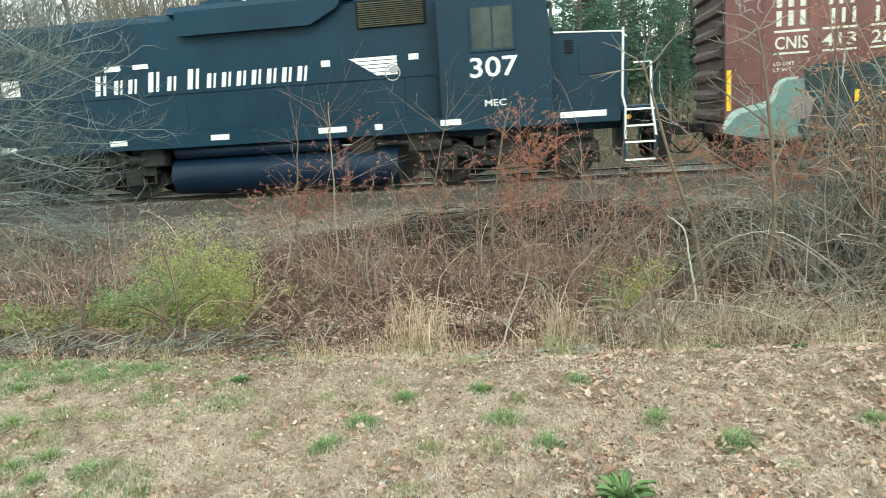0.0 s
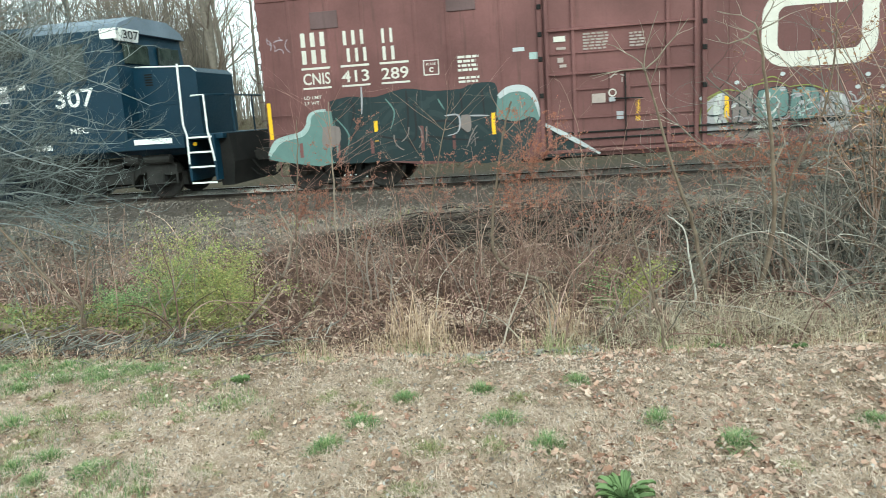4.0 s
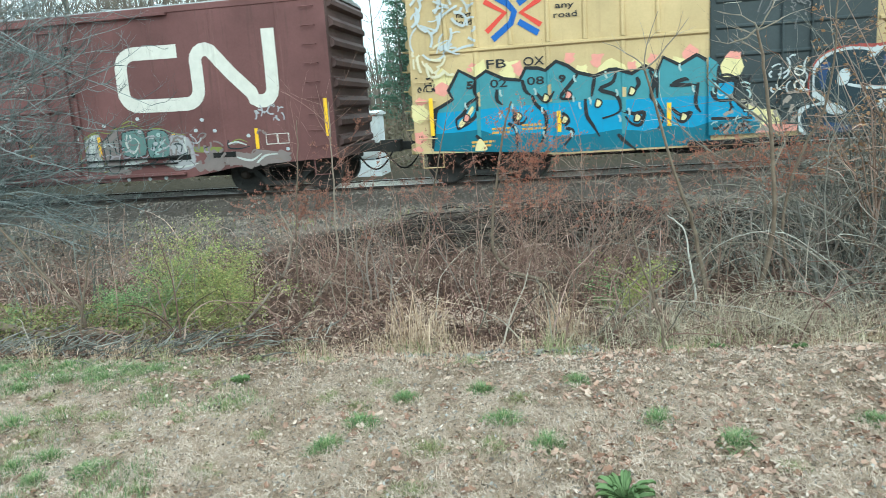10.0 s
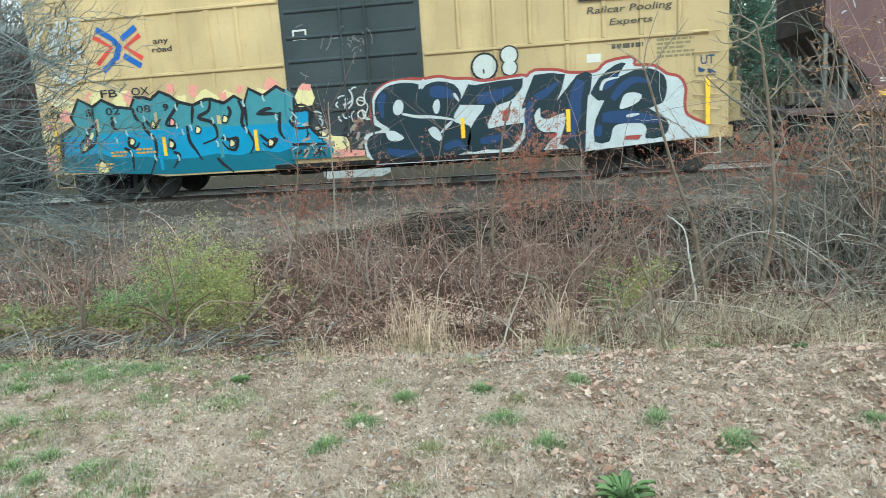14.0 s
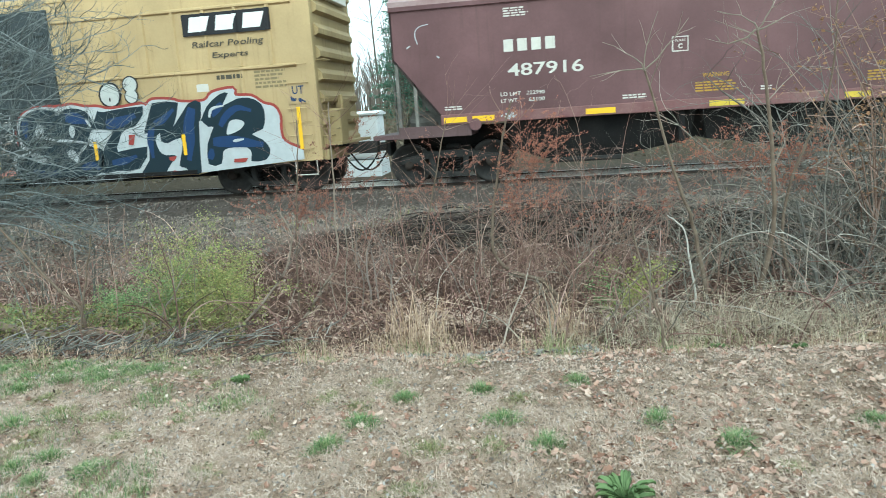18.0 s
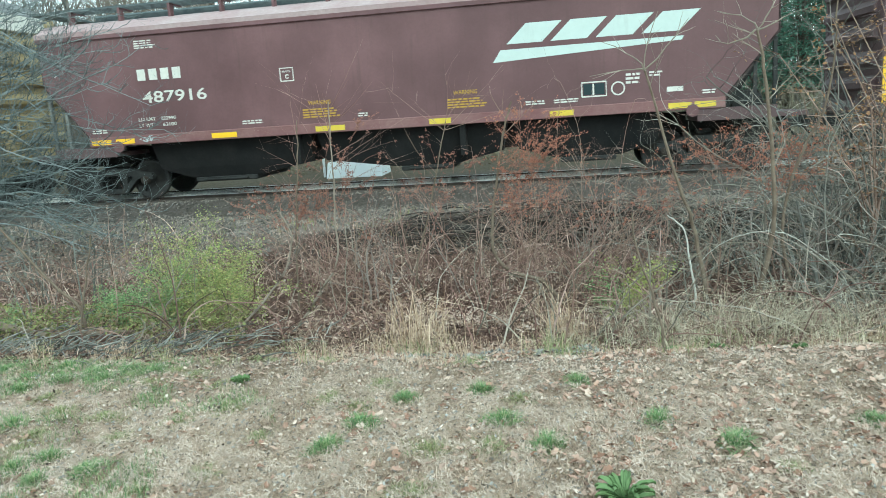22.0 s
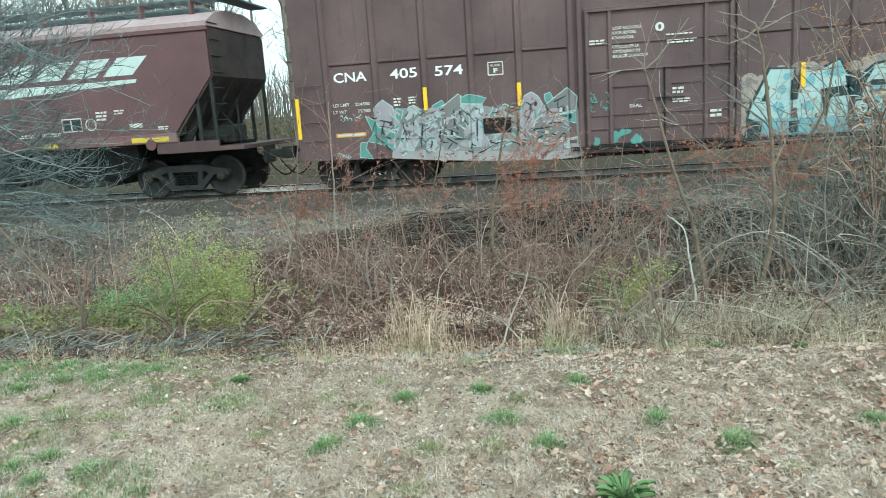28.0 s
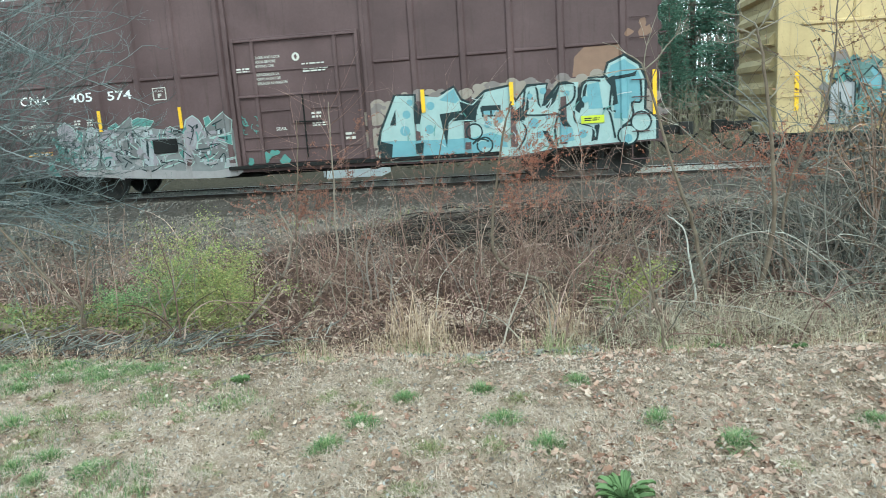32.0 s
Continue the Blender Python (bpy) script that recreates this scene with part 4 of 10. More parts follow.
        for px in (-1.37, 1.37):
            ws = part("wheelset", wheelset_mesh(0.51), None, t, at=(px, 0, 0))
            car.wheels.append((ws, px, 0.51))
    coupler(car, 2.1, 1, 0.85)
    coupler(car, -14.5, -1, 0.85)
    # lettering on the hood: the railway's name as plain blocks, tall initials
    y = -HH - 0.012
    x = -11.0
    for n in (3, 2, 8):
        for k in range(n):
            h = 0.46 if k == 0 else 0.33
            w = 0.47 if k == 0 else 0.372
            z = 2.47
            car.decal("lettering", [[(x + a * w, z), (x + b * w, z), (x + (b + 0.16) * w, z + h), (x + (a + 0.16) * w, z + h)] for a, b in ((0.0, 0.28), (0.44, 0.60))], WHITE_CLEAN, 0.006, y=y)
            x += w + (0.0 if k else 0.02)
        x += 0.15
    # winged emblem as plain feathers and a ring
    for k in range(5):
        car.decal("emblem", [[(-4.62 + 0.13 * k, 2.87 - 0.085 * k), (-3.5, 2.87 - 0.085 * k), (-3.5, 2.80 - 0.085 * k), (-4.50 + 0.13 * k, 2.80 - 0.085 * k)]], WHITE_CLEAN, 0.006, y=y)
    car.decal("emblem", [ribbon(disc(-3.62, 2.50, 0.17, n=20) + [disc(-3.62, 2.50, 0.17, n=20)[0]], 0.03)[i] for i in range(20)], SPRAY["silver"], 0.010, y=y)
    car.decal("emblem", [disc(-3.60, 2.55, 0.12, 0.07)], SPRAY["silver"], 0.012, y=y)
    for x0, x1, z0, z1 in ((-5.27, -5.06, 2.74, 2.88), (-3.23, -3.0, 2.75, 2.88), (-9.93, -9.53, 3.02, 3.13), (-10.67, -10.25, 3.01, 3.13), (-13.5, -13.0, 2.60, 2.99)):
        car.patch("plate", x0, x1, z0, z1, WHITE_CLEAN, 0.008, y=y)
    for x0, x1 in ((-13.3, -12.84), (-10.39, -9.95), (-7.85, -7.40), (-5.27, -4.62), (-3.97, -3.80), (-2.5, -2.05), (0.07, 1.03)):
        car.patch("sill_stripe", x0, x1, 1.26, 1.385, WHITE_CLEAN, 0.008)
    car.word("307", -1.79, -0.77, 2.22, 2.64, WHITE_CLEAN)
    car.word("MEC", -1.51, -1.05, 1.61, 1.75, WHITE_CLEAN)
    s = Shape()
    s.lathe([(0, -1.43), (0.05, -1.43), (0.05, -1.40)], 10, (1.5, 0, 1.2))
    car.put("reflector", s, SAFETY, "yellow reflector")
    return car


ONCE = {}


def plain_once(name, a, b, **kw):
    if name not in ONCE:
        ONCE[name] = plain(name, a, b, **kw)
    return ONCE[name]


# End paint: darker and duller brown than the sides
RED_END = paint("dull_brown_end_paint", (0.105, 0.058, 0.053), 0.45, (0.07, 0.04, 0.032), 0.5)


# 2. red-brown boxcar ---------------------------------------------------------
def boxcar_red():
    x0, x1 = 3.40, 19.05
    low = [(x0, 0.72), (5.3, 0.66), (6.9, 0.45), (15.3, 0.42), (16.6, 0.62), (x1, 0.72)]
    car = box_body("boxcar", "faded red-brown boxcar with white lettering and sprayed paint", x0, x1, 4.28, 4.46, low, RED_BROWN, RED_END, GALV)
    posts(car, [4.13, 5.0, 5.78, 6.92, 7.62, 8.75, 13.35, 14.9, 16.4, 17.95], 0.75, 4.14, RED_BROWN, 0.05, 0.014, "side_seam")
    # sliding door with pressed panels, tracks and post
    pressed_door(car, 9.66, 12.70, 0.62, 4.02, (3.92, 3.04, 2.15), ((2.57, 9.72, 12.66), (1.82, 10.26, 12.10), (1.24, 9.72, 12.66)), (10.23, 12.12), (10.94, 11.36, 1.55, 2.12), RED_BROWN, "red-brown sliding door with pressed ribs")
    for z in (0.78, 0.92):
        s = Shape()
        s.box(9.6, 15.2, -HW - 0.09, -HW, z, z + 0.035, 0.006)
        car.put("lower_guide", s, UNDER)
    for x in (9.55, 12.84):
        s = Shape()
        s.box(x - 0.05, x + 0.05, -HW - 0.06, -HW, 0.55, 4.12, 0.012)
        car.put("door_post", s, RED_BROWN)
        for z in (3.55, 3.0, 2.5, 1.75):
            s = Shape()
            s.box(x - 0.045, x + 0.045, -HW - 0.085, -HW - 0.05, z - 0.05, z + 0.05, 0.01)
            car.put("door_stop", s, UNDER)
    for z in (0.52, 4.08):
        s = Shape()
        s.box(9.4, 15.4, -HW - 0.12, -HW, z, z + 0.07, 0.008)
        car.put("door_track", s, RED_BROWN)
    for x, z in ((7.62, 3.92), (4.62, 3.8)):
        s = Shape()
        s.box(x, x + 0.62, -HW - 0.025, -HW, z - 0.3, z + 0.06, 0.006)
        car.put("defect_panel", s, DARK_BROWN, "brown placard board")
    # company name as blocks of letter size, then marks and numbers
    for z0, z1, cells in ((3.02, 3.32, ((4.32, 4.98), (5.28, 5.86), (6.14, 6.50))), (2.66, 2.95, ((4.32, 4.98), (5.34, 5.90), (6.14, 6.52)))):
        for k, (a, b) in enumerate(cells):
            n = 3 if b - a > 0.5 else 2
            w = (b - a) / n
            for i in range(n):
                xa, xb = a + i * w + 0.02, a + (i + 1) * w - 0.05
                s = 0.09 * (b - a)
                zz0, zz1 = z0 - 0.022 * (a - 4.3) + 0.12, z1 - 0.022 * (a - 4.3) + 0.12
                car.patch("lettering", xa + 0.02, xb - 0.03, zz0, zz1, WHITE)
    for a, b in ((4.32, 4.98), (5.22, 5.86), (6.10, 6.74)):
        car.patch("lettering", a, b, 2.655, 2.70, WHITE)
        car.patch("lettering", a, b, 2.235, 2.275, WHITE)
    car.word("CNIS", 4.34, 4.96, 2.33, 2.58, WHITE)
    car.word("413", 5.22, 5.84, 2.33, 2.58, WHITE)
    car.word("289", 6.12, 6.72, 2.33, 2.58, WHITE)
    car.word("LD LMT", 4.32, 4.72, 2.02, 2.09, WHITE)
    car.word("LT WT", 4.32, 4.66, 1.90, 1.97, WHITE)
    boxed(car, 7.06, 7.38, 2.36, 2.66, "C")
    car.bars(7.80, 8.30, 2.38, 2.74, 4, WHITE)
    car.bars(7.80, 8.34, 2.14, 2.30, 2, WHITE)
    for a, b, c, d, m in ((8.98, 9.22, 2.70, 2.78, "white"), (9.32, 9.52, 2.52, 2.66, "ice")):
        car.patch("sticker", a, b, c, d, SPRAY[m])
    y = -HW - 0.075
    FADED = flat_paint("faded_stencil_paint", (0.40, 0.33, 0.30), wear=0.45)
    car.bars(10.43, 10.98, 2.62, 2.98, 6, FADED, y=y)
    car.bars(11.36, 11.70, 2.62, 2.93, 5, FADED, y=y)
    for a, b, c, d, m in ((9.83, 10.07, 2.82, 2.93, WHITE), (9.88, 10.08, 2.66, 2.71, FADED), (9.90, 10.02, 2.40, 2.50, FADED), (9.94, 10.08, 2.30, 2.36, FADED), (10.58, 10.86, 1.53, 1.72, FADED), (11.08, 11.22, 1.17, 1.33, SPRAY["silver"])):
        car.patch("sticker", a, b, c, d, m, y=y)
    rr = disc(11.0, 1.72, 0.07, n=14)
    car.decal("sticker", ribbon(rr + [rr[0]], 0.025), WHITE, 0.03, y=y)
    car.patch("sticker", 10.93, 11.06, 1.54, 1.63, SPRAY["silver"], 0.03, y=y)
    for q in ([(10.96, 2.02), (11.03, 2.08), (11.1, 2.08)], [(11.16, 2.08), (11.28, 2.03)], [(11.2, 2.02), (11.2, 1.92)]):
        car.decal("lettering", ribbon(q, 0.025), FADED, 0.03, y=y)
    # the maker's ribbon emblem as one broad white band
    b = 0.30
    path = [(15.51, 3.30), (14.6, 3.31)] + disc(14.42, 2.98, 0.33, n=5, a0=90, a1=180) + disc(14.42, 2.48, 0.34, n=5, a0=180, a1=270) \
        + [(15.3, 2.12), (15.6, 2.12)] + disc(15.62, 2.44, 0.32, n=5, a0=-90, a1=0) + [(15.94, 2.95)] + disc(16.18, 3.04, 0.25, n=5, a0=180, a1=60) \
        + [(16.75, 2.72), (17.2, 2.26)] + disc(17.42, 2.34, 0.28, n=5, a0=-130, a1=0) + [(17.71, 2.8), (17.71, 3.62)]
    car.decal("emblem", ribbon(path, b), WHITE)
    safety_bars(car, [(3.47, 1.19, 2.0), (5.90, 1.01, 1.46), (8.50, 1.01, 1.47), (13.28, 1.05, 1.50), (15.18, 1.01, 1.47), (17.2, 1.01, 1.47), (18.88, 1.20, 2.03)], SAFETY)
    car.patch("safety_stripe", 11.47, 11.56, 1.11, 1.56, SAFETY, 0.05)
    # sprayed paint: charcoal field with sage ends and a white edge
    sprayed(car, [(3.35, 0.76), (3.40, 0.95), (3.56, 1.13), (4.15, 1.26), (4.34, 1.44), (4.41, 1.65), (4.57, 1.75), (4.81, 1.74), (4.95, 1.63), (4.90, 0.59), (3.76, 0.66)], "sage", 0.004)
    sprayed(car, [(4.89, 1.95), (5.31, 2.02), (5.69, 1.99), (5.97, 1.98), (6.59, 2.11), (7.19, 2.02), (7.83, 2.02), (8.01, 2.09), (8.41, 2.12), (8.61, 2.00), (8.63, 1.34), (8.63, 0.45), (7.34, 0.50), (6.11, 0.56), (4.87, 0.61), (4.94, 1.20)], "charcoal", 0.007)
    scribble(car, 5.1, 8.5, 0.75, 1.9, 26, "dusk", 0.10, 0.0075, 330, 0.2, 0.8)
    scribble(car, 5.0, 8.5, 0.6, 1.3, 12, "haze", 0.022, 0.0165, 331, 0.2, 0.5)
    sprayed(car, [(8.61, 1.79), (8.86, 1.92), (9.17, 1.92), (9.37, 1.74), (9.49, 1.38), (9.43, 1.23), (9.30, 1.29), (8.62, 1.28)], "sage", 0.0075)
    sprayed(car, [(8.61, 1.31), (8.99, 1.26), (9.31, 1.33), (9.43, 1.22), (9.36, 0.92), (9.21, 0.61), (9.10, 0.45), (8.61, 0.45)], "dusk", 0.009)
    strokes(car, [[(3.37, 0.83), (3.54, 1.11), (3.84, 1.21), (4.16, 1.27), (4.33, 1.43), (4.40, 1.65), (4.56, 1.75), (4.79, 1.76)], [(3.43, 0.92), (3.55, 1.08), (3.74, 1.16)]], "ice", 0.11, 0.013)
    strokes(car, [[(8.63, 1.79), (8.86, 1.93), (9.17, 1.93), (9.38, 1.74), (9.51, 1.33)]], "white", 0.13, 0.016)
    strokes(car, [[(7.45, 1.47), (7.75, 1.46), (7.73, 1.13), (7.49, 1.04)], [(8.00, 1.44), (8.41, 1.42)], [(5.64, 2.22), (5.63, 1.91), (5.60, 1.62)]], "silver", 0.035, 0.018)
    sprayed(car, [(7.81, 1.46), (8.00, 1.44), (7.99, 1.11), (7.79, 1.16)], "haze", 0.012)
    sprayed(car, [(4.69, 1.40), (5.06, 1.38), (5.02, 0.99), (4.65, 0.98)], "haze", 0.010)
    strokes(car, [[(5.30, 1.96), (5.44, 1.78), (5.32, 1.32)], [(6.63, 2.07), (6.64, 1.47), (6.55, 1.00)], [(6.79, 1.78), (6.79, 1.08), (6.60, 0.95)], [(7.08, 1.35), (7.54, 1.35), (7.99, 1.01)], [(5.94, 1.13), (6.32, 1.04), (6.60, 0.99)], [(6.60, 1.00), (6.73, 0.82), (6.80, 0.76)], [(8.65, 1.31), (9.03, 1.23), (9.28, 1.34)], [(7.02, 1.07), (7.53, 0.97), (8.27, 0.90)], [(7.82, 1.94), (7.84, 1.48)], [(8.28, 2.00), (8.32, 1.43)]], "black", 0.045, 0.015)
    strokes(car, [[(6.16, 1.92), (6.34, 1.63), (6.23, 1.26)], [(5.00, 1.58), (5.27, 1.18), (5.15, 0.75)], [(7.32, 1.84), (7.45, 1.60)], [(8.81, 1.55), (9.12, 1.60), (9.28, 1.61)]], "sage", 0.03, 0.016)
    car.decal("graffiti_fill", [[(9.62, 1.12), (10.2, 0.78), (10.7, 0.46), (9.62, 0.46)]], SPRAY["charcoal"], 0.085)
    strokes(car, [[(9.6, 1.15), (10.2, 0.80), (10.72, 0.48)]], "white", 0.09, 0.12)
    # silver tags on the other half
    blobs(car, 12.81, 17.87, 0.66, 0.86, 26, 0.17, "haze", 0.004, 11)
    sprayed(car, [(12.75, 0.78), (12.78, 1.28), (12.92, 1.43), (13.16, 1.57), (13.31, 1.52), (13.23, 1.14), (13.43, 0.71), (13.03, 0.72)], "mist", 0.006, "olive_line", 0.02)
    sprayed(car, [(13.38, 1.40), (13.67, 1.63), (13.78, 1.63), (13.71, 0.72), (13.42, 0.72)], "haze", 0.008, "charcoal", 0.02)
    sprayed(car, [(13.89, 1.56), (14.21, 1.61), (14.44, 1.55), (14.42, 1.03), (13.86, 1.05)], "sage", 0.010, "charcoal", 0.022)
    sprayed(car, [(14.53, 1.54), (14.75, 1.59), (15.03, 1.47), (15.00, 0.98), (14.52, 0.97)], "sage", 0.012, "charcoal", 0.018)
    sprayed(car, [(15.10, 1.42), (15.37, 1.42), (15.58, 1.26), (15.61, 0.70), (15.05, 0.72)], "mist", 0.014, "lilac", 0.03)
    sprayed(car, [(16.42, 0.82), (16.58, 0.98), (17.02, 0.91), (17.23, 0.99), (17.87, 0.86), (17.92, 0.69), (17.22, 0.66), (16.48, 0.68)], "haze", 0.008)
    sprayed(car, [(15.62, 1.15), (16.28, 1.10), (16.30, 1.00), (15.64, 1.02)], "olive_line", 0.005)
    strokes(car, [[(13.15, 1.54), (13.08, 1.24), (13.14, 0.94), (13.34, 0.74)], [(13.83, 0.75), (14.07, 0.87), (14.44, 0.89)]], "pale_silver", 0.12, 0.018)
    strokes(car, [[(14.02, 1.52), (13.97, 1.30), (14.11, 1.08), (14.29, 1.28), (14.20, 1.43)], [(13.45, 1.30), (13.36, 1.25)], [(14.09, 1.51), (14.10, 1.36)], [(16.50, 1.16), (16.72, 1.19), (16.94, 1.11)], [(16.67, 0.85), (17.01, 0.76), (17.27, 0.90)], [(17.14, 0.69), (17.36, 0.85), (17.66, 0.87)], [(15.46, 1.38), (15.42, 1.14), (15.54, 0.91)], [(14.88, 0.78), (15.28, 0.70), (15.71, 0.76)]], "pale_silver", 0.045, 0.020)
    strokes(car, [[(12.77, 1.39), (12.96, 1.51), (13.25, 1.62), (13.57, 1.57), (13.69, 1.64)], [(13.69, 1.65), (13.95, 1.70), (14.22, 1.72), (14.48, 1.59)], [(14.48, 1.60), (14.85, 1.61), (15.20, 1.48), (15.50, 1.42)], [(13.93, 1.76), (14.14, 1.82), (14.31, 1.74)], [(16.59, 1.20), (16.77, 1.25), (16.98, 1.17)], [(12.82, 1.03), (12.90, 1.21), (13.01, 1.33)]], "olive_line", 0.025, 0.022)
    strokes(car, [[(12.79, 1.17), (13.02, 1.11), (13.21, 1.14)], [(12.80, 0.99), (13.05, 0.93), (13.33, 0.96)], [(14.66, 1.45), (14.73, 1.27), (14.63, 1.06)], [(14.88, 1.48), (14.82, 1.22), (14.90, 1.00)], [(13.51, 1.48), (13.53, 1.12), (13.44, 0.81)], [(15.18, 1.24), (15.36, 1.19), (15.25, 0.89)], [(16.51, 1.25), (16.50, 1.08), (16.76, 1.04), (17.02, 1.08)], [(13.65, 1.38), (13.69, 1.07)]], "charcoal", 0.03, 0.022)
    for i, (cx, cz) in enumerate([(14.65, 1.43), (14.81, 1.47), (14.71, 1.27), (14.87, 1.29), (14.63, 1.15), (14.81, 1.11), (14.35, 1.56), (14.72, 1.05)]):
        car.decal("graffiti_fill", [disc(cx, cz, 0.06, 0.05, n=9)], SPRAY["ice" if i % 2 else "silver"], 0.024)
    for col, n, w, sd in (("haze", 26, 0.05, 311), ("dusk_grey", 26, 0.03, 312), ("mist", 20, 0.03, 313), ("charcoal", 24, 0.018, 314), ("lilac", 16, 0.035, 315)):
        scribble(car, 13.1, 17.9 if col == "haze" else 16.0, 0.72, 1.42, n, col, w, 0.0225 + 0.0008 * (sd - 310), sd, 0.3, 0.3)
    for cx, cz in [(14.34, 1.86), (13.47, 1.75), (15.93, 1.74), (12.79, 1.48), (12.54, 1.00), (17.01, 1.32), (16.21, 1.48), (17.92, 0.97), (15.75, 1.51), (14.86, 0.46), (13.91, 0.47), (14.45, 0.46), (13.13, 0.50), (12.84, 0.54), (12.47, 0.54)]:
        car.decal("paint_spot", [disc(cx, cz, 0.05, 0.042, n=9)], SPRAY["white"], 0.026)
    scribble(car, 17.2, 17.9, 1.62, 1.98, 14, "silver", 0.035, 0.010, 16, 0.6, 0.3)
    polys = []
    for a in (17.42, 17.70):
        polys += ribbon([(a, 1.10), (a + 0.26, 1.10), (a + 0.26, 1.32), (a, 1.32), (a, 1.10)], 0.022)
    car.decal("lettering", polys, WHITE)
    scribble(car, 3.6, 4.1, 3.05, 3.4, 8, "lilac", 0.02, 0.010, 19, 0.5, 0.3)
    for x in (15.0, 16.1):
        s = Shape()
        s.box(x, x + 0.55, -HW - 0.03, -HW + 0.02, 0.86, 0.98, 0.01)
        car.put("jack_pad", s, UNDER)
    for z in (1.3, 1.7):
        grab(car, 3.55, 4.0, z, material=RED_BROWN)
    for z in (1.0, 1.35, 1.7, 2.05, 2.4, 2.8, 3.2, 3.6, 4.0):
        grab(car, 18.5, 18.8, z, material=RED_BROWN)
    stirrup(car, 3.6, 4.0, 0.35, 0.75, RED_BROWN)
    stirrup(car, 18.5, 18.9, 0.35, 0.75, RED_BROWN)
    return car


def boxed(car, x0, x1, z0, z1, letter):
    polys = ribbon([(x0, z0), (x1, z0), (x1, z1), (x0, z1), (x0, z0)], 0.028)
    car.decal("lettering", polys, WHITE)
    w, h = x1 - x0, z1 - z0
    car.word("PLATE", x0 + 0.18 * w, x1 - 0.18 * w, z0 + 0.66 * h, z0 + 0.82 * h, WHITE)
    car.word(letter, x0 + 0.36 * w, x0 + 0.64 * w, z0 + 0.16 * h, z0 + 0.52 * h, WHITE)


# 3. and 6. buff-yellow boxcars ----------------------------------------------
def yellow_body(x0, label):
    x1 = x0 + 15.55
    low = [(x0, 0.68), (x0 + 2.4, 0.62), (x0 + 3.0, 0.50), (x1 - 3.0, 0.50), (x1 - 2.4, 0.62), (x1, 0.68)]
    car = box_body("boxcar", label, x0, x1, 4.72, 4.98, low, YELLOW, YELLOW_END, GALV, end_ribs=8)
    a = x0 - 20.85
    posts(car, [x + a for x in (21.66, 22.28, 23.03, 23.81, 24.57, 25.33, 26.03, 30.95, 31.7, 32.45, 33.2, 33.95, 34.7, 35.45)], 2.85, 4.12, YELLOW, 0.055, 0.045)
    posts(car, [x + a for x in (22.28, 23.8, 25.33, 31.7, 33.2, 34.7)], 1.62, 2.76, YELLOW, 0.055, 0.030)
    for z in (2.80, 4.15):
        for xa, xb in ((21.3, 27.0), (30.2, 36.0)):
            s = Shape()
            s.prism([(-HW, z - 0.05), (-HW - 0.05, z - 0.02), (-HW - 0.05, z + 0.02), (-HW, z + 0.05)], xa + a, xb + a, "x")
            car.put("side_rail", s, YELLOW)
    return car, a


def yellow_door(car, a):
    s = Shape()
    s.box(27.04 + a, 30.14 + a, -HW - 0.05, -HW + 0.01, 0.75, 4.45, 0.01)
    door = car.put("plug_door", s, BLACK_DOOR, "black plug door with pressed ribs")
    for z in (1.2, 1.75, 2.30, 2.85, 3.35, 3.9):
        s = Shape()
        s.prism([(-HW - 0.05, z - 0.05), (-HW - 0.085, z - 0.015), (-HW - 0.085, z + 0.015), (-HW - 0.05, z + 0.05)], 27.15 + a, 30.03 + a, "x")
        car.put("door_rib", s, BLACK_DOOR, parent=door)
    for x in (28.4, 28.95):
        s = Shape()
        s.tube([(x + a, -HW - 0.1, 0.8), (x + a, -HW - 0.1, 4.4)], 0.022, 6)
        car.put("lock_rod", s, BLACK_DOOR, parent=door)
    s = Shape()
    s.box(26.6 + a, 33.4 + a, -HW - 0.11, -HW, 0.52, 0.62, 0.01)
    car.put("door_track", s, UNDER)
    return door


